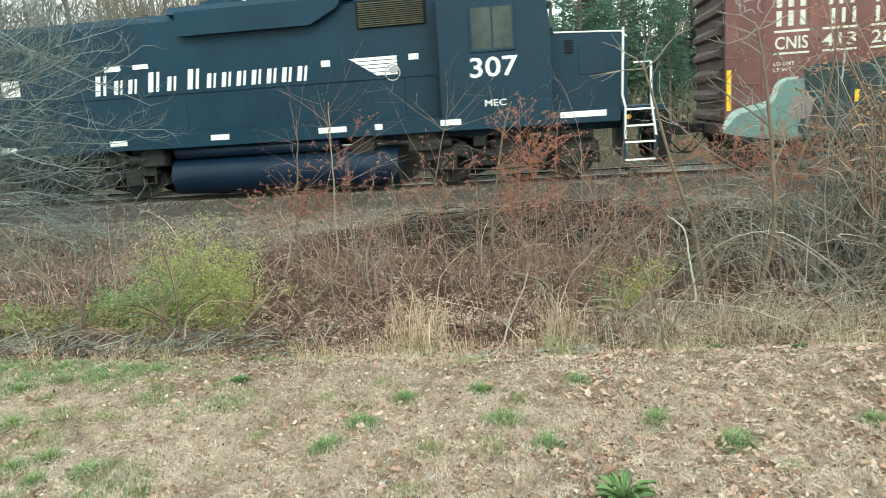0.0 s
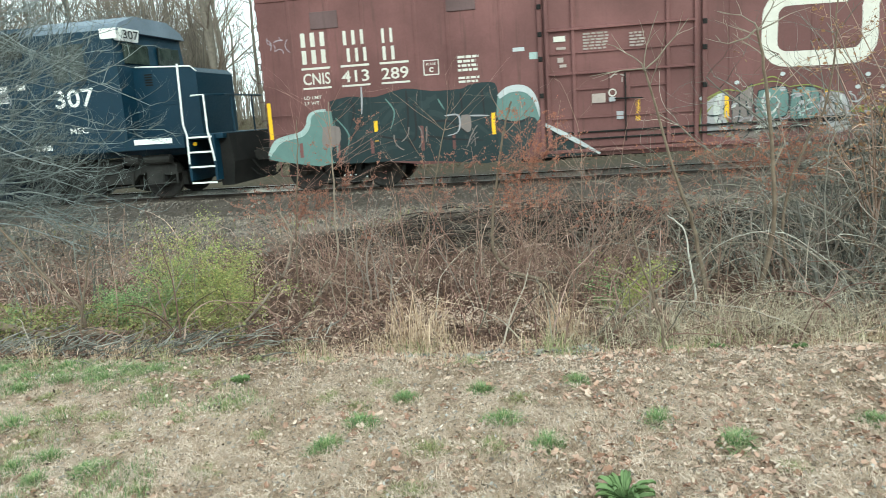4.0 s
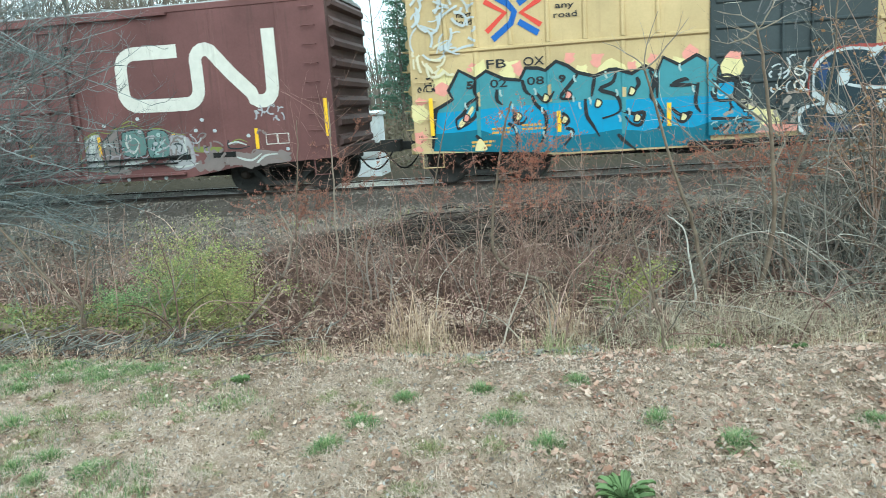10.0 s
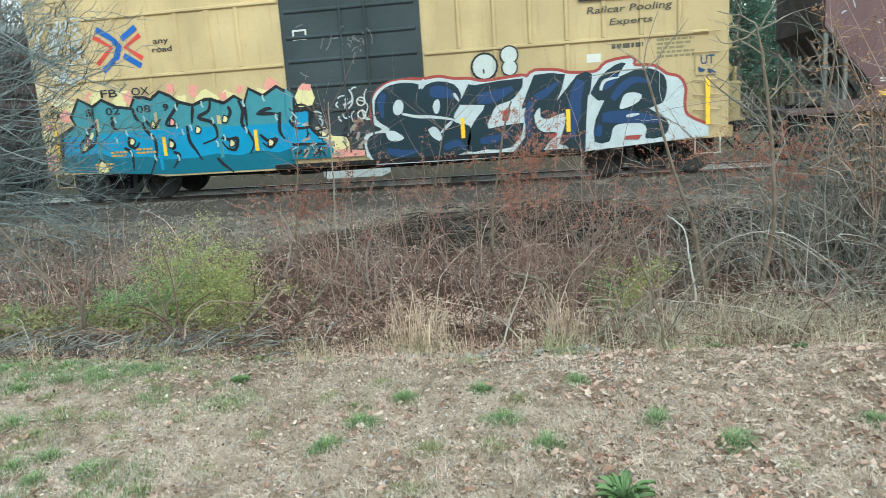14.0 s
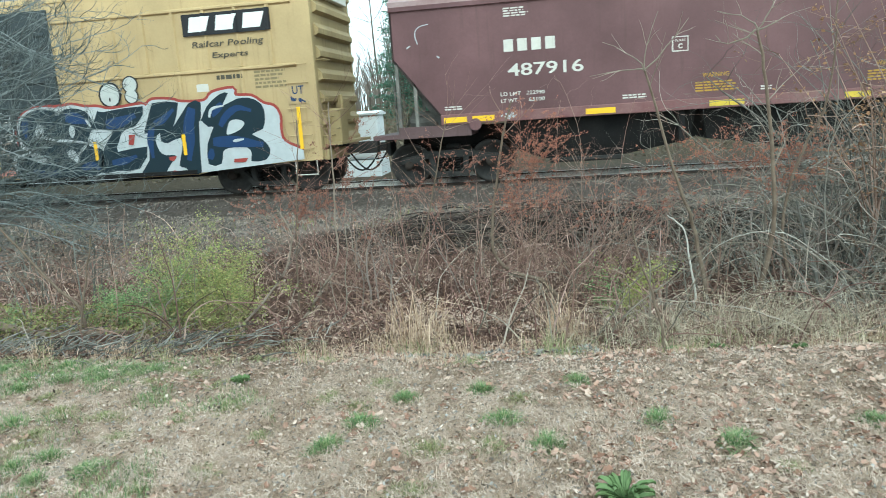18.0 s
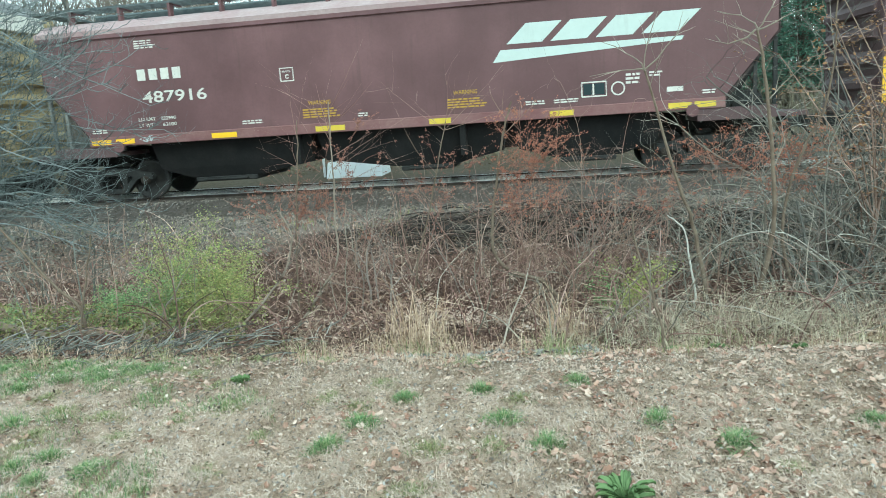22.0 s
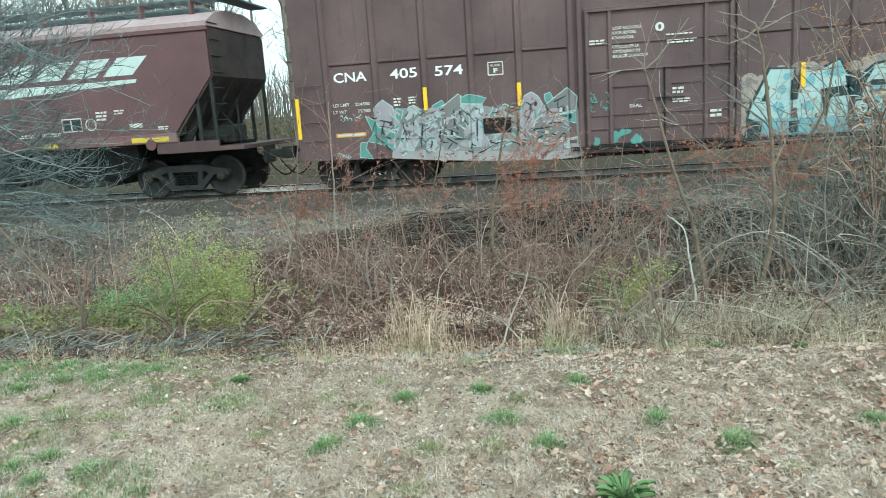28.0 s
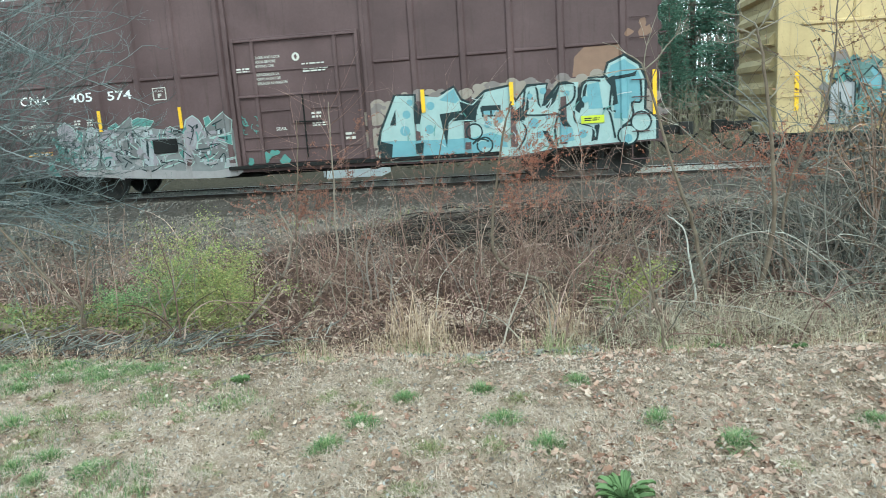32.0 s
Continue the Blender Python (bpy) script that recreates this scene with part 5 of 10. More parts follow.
def boxcar_yellow():
    car, a = yellow_body(20.85, "buff-yellow boxcar with black door and large blue graffiti")
    yellow_door(car, a)
    # crossed-arrow emblem in blue and red bands
    BLUE = flat_paint("emblem_blue", (0.02, 0.11, 0.40))
    RED = flat_paint("emblem_red", (0.60, 0.06, 0.04))
    car.decal("emblem", ribbon([(22.62, 3.92), (23.0, 3.68), (23.14, 3.5), (23.06, 3.28), (22.66, 2.98)], 0.13), BLUE, 0.012)
    car.decal("emblem", ribbon([(23.60, 3.90), (23.22, 3.66)], 0.13) + ribbon([(23.22, 3.30), (23.62, 3.04)], 0.13), BLUE, 0.012)
    car.decal("emblem", ribbon([(22.52, 3.76), (22.94, 3.50), (22.54, 3.14)], 0.11), RED, 0.009)
    car.decal("emblem", ribbon([(23.68, 3.72), (23.28, 3.48), (23.68, 3.20)], 0.11), RED, 0.009)
    for w, x0, x1, z0, z1 in (("next", 21.92, 22.24, 3.47, 3.58), ("load", 21.92, 22.24, 3.32, 3.44), ("any", 23.98, 24.36, 3.46, 3.58), ("road", 23.94, 24.42, 3.31, 3.43),
                              ("FB", 22.50, 22.92, 2.39, 2.57), ("OX", 23.28, 23.72, 2.39, 2.57), ("5", 22.05, 22.2, 1.99, 2.16), ("02", 22.56, 22.92, 1.99, 2.16),
                              ("08", 23.34, 23.7, 1.99, 2.16), ("9", 24.0, 24.15, 1.99, 2.16)):
        car.word(w, x0, x1, z0, z1, BLACK_INK, 0.02)
    FADED_INK = flat_paint("faded_grey_stencil_paint", (0.085, 0.075, 0.055), 0.65, 0.35, (0.22, 0.16, 0.07))
    PALE_INK = flat_paint("worn_away_stencil_paint", (0.24, 0.19, 0.10), 0.65, 0.35, (0.40, 0.28, 0.10))
    car.word("Railcar Pooling", 33.62, 35.30, 3.28, 3.46, FADED_INK, 0.02, lean=0.22)
    car.word("Experts", 34.07, 34.92, 3.04, 3.2, FADED_INK, 0.02, lean=0.22)
    car.bars(34.10, 34.90, 2.60, 2.76, 1, FADED_INK)
    car.bars(35.0, 35.75, 2.35, 2.85, 6, PALE_INK)
    # house mark: a black field with slanted white blocks
    car.patch("emblem", 33.45, 35.52, 3.58, 4.05, BLACK_INK, 0.055)
    for k in range(3):
        b = 33.58 + k * 0.64
        car.decal("emblem", [[(b, 3.66), (b + 0.42, 3.66), (b + 0.54, 3.98), (b + 0.06, 3.98)]], WHITE_CLEAN, 0.060)
    car.patch("placard", 33.59, 33.88, 2.36, 2.53, WHITE, 0.01)
    safety_bars(car, [(21.27, 1.06, 1.86), (23.98, 0.98, 1.42), (26.22, 0.97, 1.44), (30.93, 0.97, 1.40), (33.17, 0.97, 1.44), (35.98, 0.95, 1.88)], SAFETY)
    for p in car.ob.children:
        if p.name.startswith("safety_stripe"):
            p.location.y -= 0.10
    # blue piece: stacked colour bands under black edges
    top = [(21.50, 1.68), (21.74, 1.81), (21.65, 1.99), (21.90, 2.40), (22.25, 2.20), (22.48, 2.35), (22.85, 2.16), (23.19, 2.11), (23.32, 2.35), (23.58, 2.33), (23.73, 2.27), (23.96, 2.44), (24.20, 2.33), (24.39, 2.18), (24.74, 2.08), (25.05, 2.19), (25.18, 2.19), (25.50, 2.08), (25.76, 2.22), (26.00, 2.07), (26.12, 2.36), (26.45, 2.18), (26.78, 2.36), (26.97, 2.24)]
    low_edge = [(27.06, 0.54), (24.0, 0.54), (21.25, 0.72)]
    for col, size, spots in (("cream", 0.20, [(22.31, 2.30), (22.95, 2.32), (24.50, 2.24), (26.45, 2.25), (21.55, 2.20), (25.61, 2.19), (21.02, 1.56), (25.10, 2.17)]), ("pink", 0.13, [(23.11, 2.31), (24.77, 2.38), (25.52, 2.28), (25.97, 2.39), (26.66, 2.40), (21.05, 1.76), (21.00, 1.02), (21.53, 2.02), (20.90, 0.76), (22.17, 2.45), (24.22, 2.50)])):
        for i, (cx, cz) in enumerate(spots):
            blobs(car, cx - 0.06, cx + 0.06, cz - 0.05, cz + 0.05, 2, size, col, 0.003 if col == "cream" else 0.005, 500 + i)
    car.decal("graffiti_fill", [[(21.22, 1.55)] + top + low_edge], SPRAY["teal"], 0.006)
    car.decal("graffiti_fill", [[(21.35, 1.54), (22.11, 1.55), (22.92, 1.58), (23.81, 1.58), (24.54, 1.60), (25.25, 1.56), (26.05, 1.55), (26.77, 1.55), (27.06, 1.5)] + low_edge], SPRAY["blue"], 0.009)
    car.decal("graffiti_fill", [[(21.28, 1.09), (21.83, 1.10), (22.27, 1.13), (22.68, 0.98), (23.43, 0.99), (23.89, 0.89), (24.62, 0.89), (25.19, 0.96), (25.75, 0.89), (26.21, 0.97), (26.70, 0.90), (27.06, 1.0)] + low_edge], SPRAY["deep_teal"], 0.012)
    car.decal("graffiti_stroke", ribbon([(21.22, 1.55)] + top, 0.075), SPRAY["black"], 0.016)
    strokes(car, [[(22.28, 1.80), (22.07, 1.69), (21.97, 1.50), (21.79, 1.36), (21.81, 1.16)],
                  [(21.81, 1.16), (22.20, 1.41), (22.28, 1.80)],
                  [(22.70, 1.95), (22.69, 1.73), (22.81, 1.62)],
                  [(22.90, 1.22), (23.07, 1.08), (23.07, 0.68)],
                  [(23.06, 1.46), (23.04, 1.28), (23.19, 1.20), (23.31, 1.32)],
                  [(23.44, 1.78), (23.50, 1.60), (23.69, 1.39), (23.71, 1.14), (23.63, 0.85), (23.49, 0.58)],
                  [(23.52, 1.82), (23.73, 1.63), (23.90, 1.83)],
                  [(24.39, 2.15), (24.27, 1.99), (24.03, 1.69), (24.34, 1.65)],
                  [(24.05, 1.37), (24.14, 1.29), (24.18, 1.17), (24.10, 1.10)],
                  [(24.12, 1.05), (24.27, 0.96), (24.08, 0.68)],
                  [(24.54, 1.63), (24.56, 1.29), (24.69, 1.06), (24.82, 0.83)],
                  [(25.18, 2.18), (25.11, 1.94), (24.84, 1.80), (25.16, 1.67), (25.26, 1.44), (25.20, 1.30), (24.88, 1.20)],
                  [(25.28, 1.34), (25.53, 1.26), (25.73, 1.27), (25.66, 1.03), (25.48, 1.06), (25.35, 1.22)],
                  [(25.59, 2.00), (25.63, 1.85), (25.49, 1.67)],
                  [(25.85, 2.12), (25.93, 1.88), (25.88, 1.60), (25.99, 1.44), (26.12, 1.15), (26.00, 0.91)],
                  [(26.25, 1.79), (26.52, 1.78), (26.79, 1.76)],
                  [(26.30, 1.82), (26.53, 1.89), (26.63, 1.87)],
                  [(26.28, 1.33), (26.47, 1.17), (26.67, 1.21), (26.51, 1.02), (26.32, 1.14)],
                  [(26.81, 1.80), (26.76, 1.40), (26.86, 1.20)],
                  [(25.19, 0.86), (25.32, 0.71), (25.56, 0.51)],
                  [(22.20, 1.01), (22.44, 0.74)],
                  [(22.25, 2.18), (22.22, 1.93), (22.30, 1.79)],
                  [(21.24, 0.78), (21.35, 1.54), (21.50, 1.68)],
                  [(23.24, 2.11), (23.30, 1.89), (23.41, 1.78)],
                  [(25.99, 2.04), (26.00, 1.54)],
                  [(24.74, 2.06), (24.67, 1.67)]], "black", 0.075, 0.018)
    for i, (cx, cz) in enumerate([(22.77, 1.87), (22.71, 1.40), (23.02, 1.56), (23.48, 1.85), (23.64, 1.45), (23.78, 1.29), (24.33, 2.06), (24.26, 1.65), (24.42, 1.50), (24.61, 1.58), (24.97, 2.09), (25.21, 1.18), (25.97, 2.04), (25.94, 1.45), (26.45, 2.13), (23.04, 1.08), (23.66, 0.95), (24.21, 0.92), (22.01, 1.65), (25.16, 1.71), (26.71, 1.69), (25.40, 1.31)]):
        car.decal("graffiti_stroke", ribbon(curve((cx, cz + 0.07), (cx + 0.03, cz - 0.07), 0.15 if i % 2 else -0.15), 0.042), SPRAY["ice"], 0.024)
    sprayed(car, [(21.84, 1.23), (21.87, 1.33), (22.01, 1.45), (22.15, 1.64), (22.17, 1.54), (22.03, 1.35), (21.90, 1.20)], "cream", 0.028)
    sprayed(car, [(22.16, 0.68), (22.21, 0.85), (22.30, 0.93), (22.43, 0.69)], "cream", 0.028)
    for i, (cx, cz) in enumerate([(22.01, 1.39), (24.19, 1.73), (23.72, 1.70), (23.13, 1.35), (24.10, 1.23), (25.59, 1.17), (26.52, 1.13), (24.80, 1.52), (25.49, 1.72)]):
        sprayed(car, [(cx - 0.07, cz - 0.06), (cx + 0.02, cz - 0.08), (cx + 0.08, cz + 0.02), (cx - 0.02, cz + 0.09)], "pink" if i < 2 else "cream", 0.029, "black", 0.03)
    for xa, za in ((22.55, 1.02), (23.2, 1.06), (22.1, 0.76)):
        car.bars(xa, xa + 0.5, za, za + 0.16, 2, SPRAY["orange"], 0.027)
    # tail of the piece over the door, with tags
    car.decal("graffiti_fill", [[(27.0, 2.3), (27.22, 2.1), (27.2, 1.80), (27.5, 1.78), (27.52, 1.40), (27.85, 1.1), (28.0, 0.92), (28.0, 0.72), (27.0, 0.72)]], SPRAY["blue"], 0.088)
    car.decal("graffiti_fill", [[(27.0, 1.0), (27.6, 1.02), (28.0, 0.92), (28.0, 0.72), (27.0, 0.72)]], SPRAY["deep_teal"], 0.090)
    car.decal("graffiti_fill", [[(27.22, 2.1), (27.35, 2.32), (27.6, 2.3), (27.68, 2.05), (27.58, 1.85), (27.28, 1.88)]], SPRAY["cream"], 0.089)
    car.decal("graffiti_fill", [[(27.3, 2.26), (27.42, 2.38), (27.62, 2.34), (27.6, 2.2)]], SPRAY["pink"], 0.091)
    car.decal("graffiti_fill", [[(27.62, 1.42), (27.85, 1.4), (28.0, 1.2), (28.3, 1.16), (28.42, 0.95), (28.38, 0.72), (28.0, 0.72), (28.0, 0.92), (27.85, 1.08)]], SPRAY["cream"], 0.089)
    car.decal("graffiti_fill", [[(27.9, 0.72), (28.7, 0.72), (28.72, 0.84), (28.1, 0.9)]], SPRAY["pink"], 0.091)
    sprayed(car, [(27.02, 2.28), (27.2, 2.1), (27.2, 1.62), (27.02, 1.58)], "teal", 0.0885)
    scribble(car, 27.05, 27.8, 0.8, 1.9, 16, "black", 0.04, 0.092, 321, 0.3, 0.3)
    scribble(car, 27.05, 27.9, 0.8, 1.8, 12, "ice", 0.03, 0.0945, 322, 0.3, 0.2)
    scribble(car, 27.3, 28.9, 0.75, 1.5, 18, "peach", 0.08, 0.0915, 323, 0.3, 0.3)
    scribble(car, 27.4, 28.8, 0.75, 1.4, 12, "black", 0.035, 0.0955, 324, 0.3, 0.3)
    for q in ([(27.2, 1.9), (27.14, 1.45), (27.5, 1.42)], [(27.2, 2.1), (27.2, 1.80), (27.5, 1.78), (27.52, 1.40), (27.85, 1.1)], [(27.05, 1.06), (27.85, 1.03)]):
        car.decal("graffiti_stroke", ribbon(rounded(q), 0.06), SPRAY["black"], 0.094)
    scribble(car, 28.1, 28.9, 2.95, 3.55, 14, "dusk_grey", 0.022, 0.095, 38, 0.5, 0.22)
    scribble(car, 27.4, 29.9, 2.5, 4.0, 6, "dusk_grey", 0.018, 0.095, 39, 0.2, 0.4)
    scribble(car, 28.2, 28.9, 1.5, 2.2, 14, "white", 0.03, 0.11, 39, 0.5, 0.4)
    polys = []
    for zz in (1.62, 1.9):
        polys += ribbon(disc(28.72, zz, 0.09, n=14) + [disc(28.72, zz, 0.09, n=14)[0]], 0.03)
    car.decal("sticker", polys, WHITE, 0.115)
    car.patch("placard", 27.3, 27.62, 3.30, 3.52, WHITE, 0.06)
    car.patch("placard", 27.34, 27.58, 3.34, 3.48, BLACK_DOOR, 0.064)
    # great overlapping letter forms: dark red halo, white ground, navy bodies with blue shading
    crest = [(28.71, 1.0), (28.77, 1.18), (29.14, 1.26), (28.96, 1.39), (28.92, 1.59), (28.96, 1.89), (29.1, 2.1), (29.34, 2.24), (29.66, 2.29), (30.07, 2.25), (30.46, 2.28), (30.79, 2.21), (31.12, 2.19), (31.45, 2.12), (32.23, 2.18), (32.33, 2.14), (32.51, 2.26), (32.98, 2.23),
             (33.22, 2.16), (33.77, 2.15), (33.99, 2.32), (34.49, 2.38), (34.53, 2.22), (34.91, 2.18), (35.17, 2.0), (35.41, 1.92), (35.52, 1.7), (35.5, 1.4), (35.58, 1.14), (36.0, 0.92)]
    yf = -HW - 0.055
    soft_crest = rounded(crest, 3)
    car.decal("graffiti_stroke", ribbon(soft_crest[9:26], 0.07) + ribbon(soft_crest[25:], 0.125), SPRAY["red"], 0.034, y=yf)
    car.decal("graffiti_fill", [soft_crest + [(36.0, 0.72), (33.6, 0.55), (31.2, 0.5), (28.96, 0.5), (28.75, 0.7)]], SPRAY["white"], 0.037, y=yf)
    forms = [[(29.01, 1.61), (29.03, 1.89), (29.19, 2.09), (29.4, 2.2), (29.72, 2.23), (30.01, 2.18), (30.09, 2.06), (30.18, 2.15), (30.45, 2.21), (30.79, 2.12), (30.93, 1.9), (30.88, 1.66), (30.74, 1.44), (30.88, 1.26), (31.09, 1.22), (31.01, 0.69), (30.42, 0.59), (29.73, 0.58), (29.05, 0.54), (28.85, 0.69), (28.77, 0.94), (28.84, 1.12), (29.04, 1.19), (29.24, 1.19), (29.31, 1.27), (29.17, 1.37), (29.04, 1.48)],
             [(31.12, 2.13), (31.24, 2.07), (32.26, 2.14), (32.07, 1.76), (31.88, 1.67), (31.67, 1.6), (31.55, 1.39), (31.48, 1.14), (32.24, 1.22), (31.97, 0.72), (31.4, 0.7), (31.0, 0.68), (31.08, 1.14), (31.26, 1.41), (31.42, 1.64), (30.89, 1.68), (30.95, 1.84)]]
    forms += [[(32.49, 2.19), (33.14, 2.16), (32.94, 1.62), (33.37, 2.12), (33.69, 2.12), (33.58, 1.53), (33.55, 1.1), (33.51, 0.56), (33.27, 0.54), (33.11, 0.68), (32.97, 0.74), (33.09, 1.1), (33.09, 1.37), (32.77, 1.27), (32.6, 1.32), (32.59, 1.51), (32.46, 1.35), (32.53, 1.09), (32.68, 0.99), (32.91, 0.98), (32.74, 0.76), (32.55, 0.54), (32.28, 0.52), (32.07, 0.55), (32.02, 0.64), (32.24, 0.9), (32.27, 1.18), (32.41, 1.54), (32.21, 1.51), (32.27, 1.7)],
              [(33.64, 1.73), (33.82, 2.03), (34.14, 2.27), (34.37, 2.29), (34.19, 2.02), (34.55, 2.15), (34.86, 2.15), (35.12, 2.0), (35.18, 1.74), (35.1, 1.45), (34.82, 1.35), (35.07, 1.21), (35.22, 0.99), (35.1, 0.76), (34.74, 0.74), (34.77, 0.91), (34.66, 1.06), (34.24, 1.07), (34.08, 0.98), (34.01, 0.72), (33.7, 0.73), (33.73, 1.19), (33.92, 1.56), (33.8, 1.57)]]
    for q in forms:
        sprayed(car, q, "navy", 0.041, y=yf, name="graffiti_letter", soft=2)
    for w, lines in ((0.24, [[(31.27, 1.78), (31.61, 1.81), (32.04, 1.95)], [(30.26, 2.0), (30.55, 1.97), (30.8, 1.87)], [(33.87, 1.23), (34.45, 1.2), (35.07, 1.1)], [(33.45, 2.02), (33.32, 1.6), (33.32, 1.27), (33.23, 0.84)]]),
                     (0.15, [[(29.25, 2.03), (29.16, 1.83), (29.18, 1.51)], [(31.29, 0.89), (31.63, 0.92), (31.94, 1.02)], [(32.42, 1.66), (32.33, 1.34), (32.35, 0.94)], [(32.48, 1.72), (32.7, 1.8), (33.0, 2.02)], [(34.09, 1.57), (34.27, 1.8), (34.55, 1.95), (34.87, 1.87)], [(33.76, 0.84), (33.82, 1.08)], [(30.49, 0.78), (30.78, 0.88), (30.95, 0.75)], [(29.21, 0.8), (29.56, 0.72), (29.91, 0.76)], [(34.19, 2.07), (34.03, 1.92), (33.93, 1.8)]])):
        strokes(car, lines, "royal", w, 0.044, yf)
    strokes(car, [[(29.62, 1.57), (29.96, 1.49), (30.24, 1.47), (30.69, 1.39), (30.81, 1.31)], [(30.7, 1.34), (30.57, 1.23), (30.44, 1.11)], [(30.15, 2.27), (30.07, 2.16), (30.03, 2.07)], [(33.62, 1.71), (33.57, 1.09), (33.52, 0.56)], [(33.85, 1.78), (33.94, 1.97), (34.23, 2.02)], [(30.78, 1.93), (30.88, 1.76)], [(34.36, 1.22), (34.62, 1.25)]], "white", 0.062, 0.049, yf)
    for q in ([(34.24, 1.47), (34.34, 1.67), (34.55, 1.69), (34.68, 1.61), (34.55, 1.46), (34.25, 1.37)], [(29.22, 1.2), (29.41, 1.22), (29.62, 1.06), (29.46, 0.99), (29.27, 1.04)], [(29.43, 1.74), (29.5, 1.86), (29.61, 1.87), (29.66, 1.76), (29.62, 1.6), (29.5, 1.55), (29.43, 1.62)],
              [(30.3, 1.68), (30.35, 1.8), (30.44, 1.82), (30.46, 1.67), (30.4, 1.53), (30.33, 1.56)], [(30.17, 1.2), (30.29, 1.26), (30.4, 1.18), (30.46, 1.0), (30.38, 0.95), (30.23, 1.06)]):
        sprayed(car, q, "white", 0.052, y=yf)
    for q in ([(31.82, 1.51), (31.98, 1.51), (31.9, 1.27), (31.78, 1.29)], [(32.74, 0.95), (32.95, 0.96), (32.86, 0.85), (32.76, 0.87)], [(32.83, 0.64), (33.2, 0.55), (32.75, 0.55)], [(34.34, 0.82), (34.68, 0.82), (34.6, 0.73), (34.32, 0.74)]):
        car.decal("graffiti_fill", [q], SPRAY["red"], 0.054, y=yf)
    # bubble figure above
    for cx, cz, rr in ((31.46, 2.44, 0.25), (31.99, 2.64, 0.17), (31.99, 2.38, 0.15)):
        car.decal("graffiti_fill", [disc(cx, cz, rr * 1.18, n=16)], SPRAY["black"], 0.052)
        car.decal("graffiti_fill", [disc(cx, cz, rr, n=16)], SPRAY["pale_silver"], 0.056)
    car.decal("graffiti_stroke", [disc(31.44, 2.34, 0.02, 0.05)], SPRAY["black"], 0.060)
    s = Shape()
    s.box(36.40, 36.535, -HW + 0.22, 1.0, 4.28, 4.68, 0.01)
    car.put("end_panel", s, WHITE, "worn white panel at the top of the end")
    # white scrawl on the upper corner, blue tag by the ladder
    scribble(car, 20.95, 22.3, 2.75, 4.2, 46, "white", 0.045, 0.052, 45, 0.3, 0.55)
    scribble(car, 20.95, 21.8, 2.3, 3.0, 16, "pale_cream", 0.05, 0.054, 48, 0.3, 0.4)
    scribble(car, 20.95, 21.35, 2.0, 2.3, 10, "black", 0.03, 0.02, 46, 0.6, 0.25)
    car.patch("tag_plate", 35.75, 36.2, 1.95, 2.4, YELLOW, 0.03)
    car.word("UT", 35.85, 36.12, 2.16, 2.34, SPRAY["royal"], 0.036)
    scribble(car, 35.82, 36.15, 1.98, 2.12, 6, "royal", 0.05, 0.036, 47, 0.2, 0.2)
    for z in (0.95, 1.25, 1.55, 1.85, 2.4, 2.8):
        grab(car, 35.72, 36.22, z, material=YELLOW)
    stirrup(car, 35.75, 36.25, 0.36, 0.75, WHITE)
    stirrup(car, 21.0, 21.45, 0.36, 0.75, YELLOW)
    for z in (1.0, 1.4, 1.8, 2.2):
        grab(car, 20.95, 21.35, z, material=YELLOW)
    # brake housing and hand wheel on the end
    s = Shape()
    s.box(36.42, 36.62, -0.35, 0.25, 1.5, 2.05, 0.03)
    s.box(36.42, 36.75, -1.1, -0.5, 1.0, 1.8, 0.03)
    s.tube([(36.7, -0.75, 1.2), (36.7, -0.75, 2.1)], 0.05, 6)
    s.box(36.4, 36.8, -1.3, 1.3, 0.98, 1.04)
    car.put("hand_brake", s, YELLOW_END, "dirty yellow hand brake gear")
    for zz in (1.35, 1.75):
        s = Shape()
        s.tube([(36.42, -1.35, zz), (36.72, -1.35, zz), (36.72, -0.4, zz), (36.42, -0.4, zz)], 0.014, 5)
        car.put("end_grab", s, YELLOW_END)
    return car


def boxcar_yellow_last():
    car, a = yellow_body(74.25, "weathered buff-yellow boxcar with grey-teal and mint graffiti near its corner")
    yellow_door(car, a)
    blobs(car, 75.0, 75.5, 1.0, 2.1, 6, 0.15, "haze", 0.05, 51)
    blobs(car, 75.1, 80.0, 0.9, 2.0, 46, 0.22, "sage", 0.053, 52)
    blobs(car, 75.2, 80.0, 0.8, 1.8, 46, 0.13, "mint", 0.056, 53)
    r = random.Random(54)
    for k in range(9):
        xa, w, top = 75.2 + 0.54 * k, r.uniform(0.4, 0.5), r.uniform(1.75, 2.05)
        q = [(xa, 0.82), (xa + w * 0.42, 0.80), (xa + w * 0.45, 1.15), (xa + w * 0.62, 1.15), (xa + w * 0.62, 0.80), (xa + w, 0.84), (xa + w * 0.98, top - 0.2), (xa + w * 0.55, top), (xa + w * 0.06, top - 0.24)]
        car.decal("graffiti_letter", [q], SPRAY[("mist", "sky", "silver", "ice")[k % 4]], 0.062 + 0.0003 * k)
        car.decal("graffiti_stroke", ribbon(q + [q[0]], 0.035), SPRAY["charcoal"], 0.068)
    scribble(car, 75.1, 80.0, 0.75, 2.0, 34, "ice", 0.03, 0.074, 54)
    scribble(car, 75.1, 80.0, 0.75, 2.0, 30, "charcoal", 0.03, 0.086, 55)
    safety_bars(car, [(74.62, 1.1, 1.9), (77.4, 1.0, 1.45)], SAFETY)
    for z in (1.0, 1.4, 1.8, 2.2):
        grab(car, 74.35, 74.75, z, material=YELLOW)
    return car


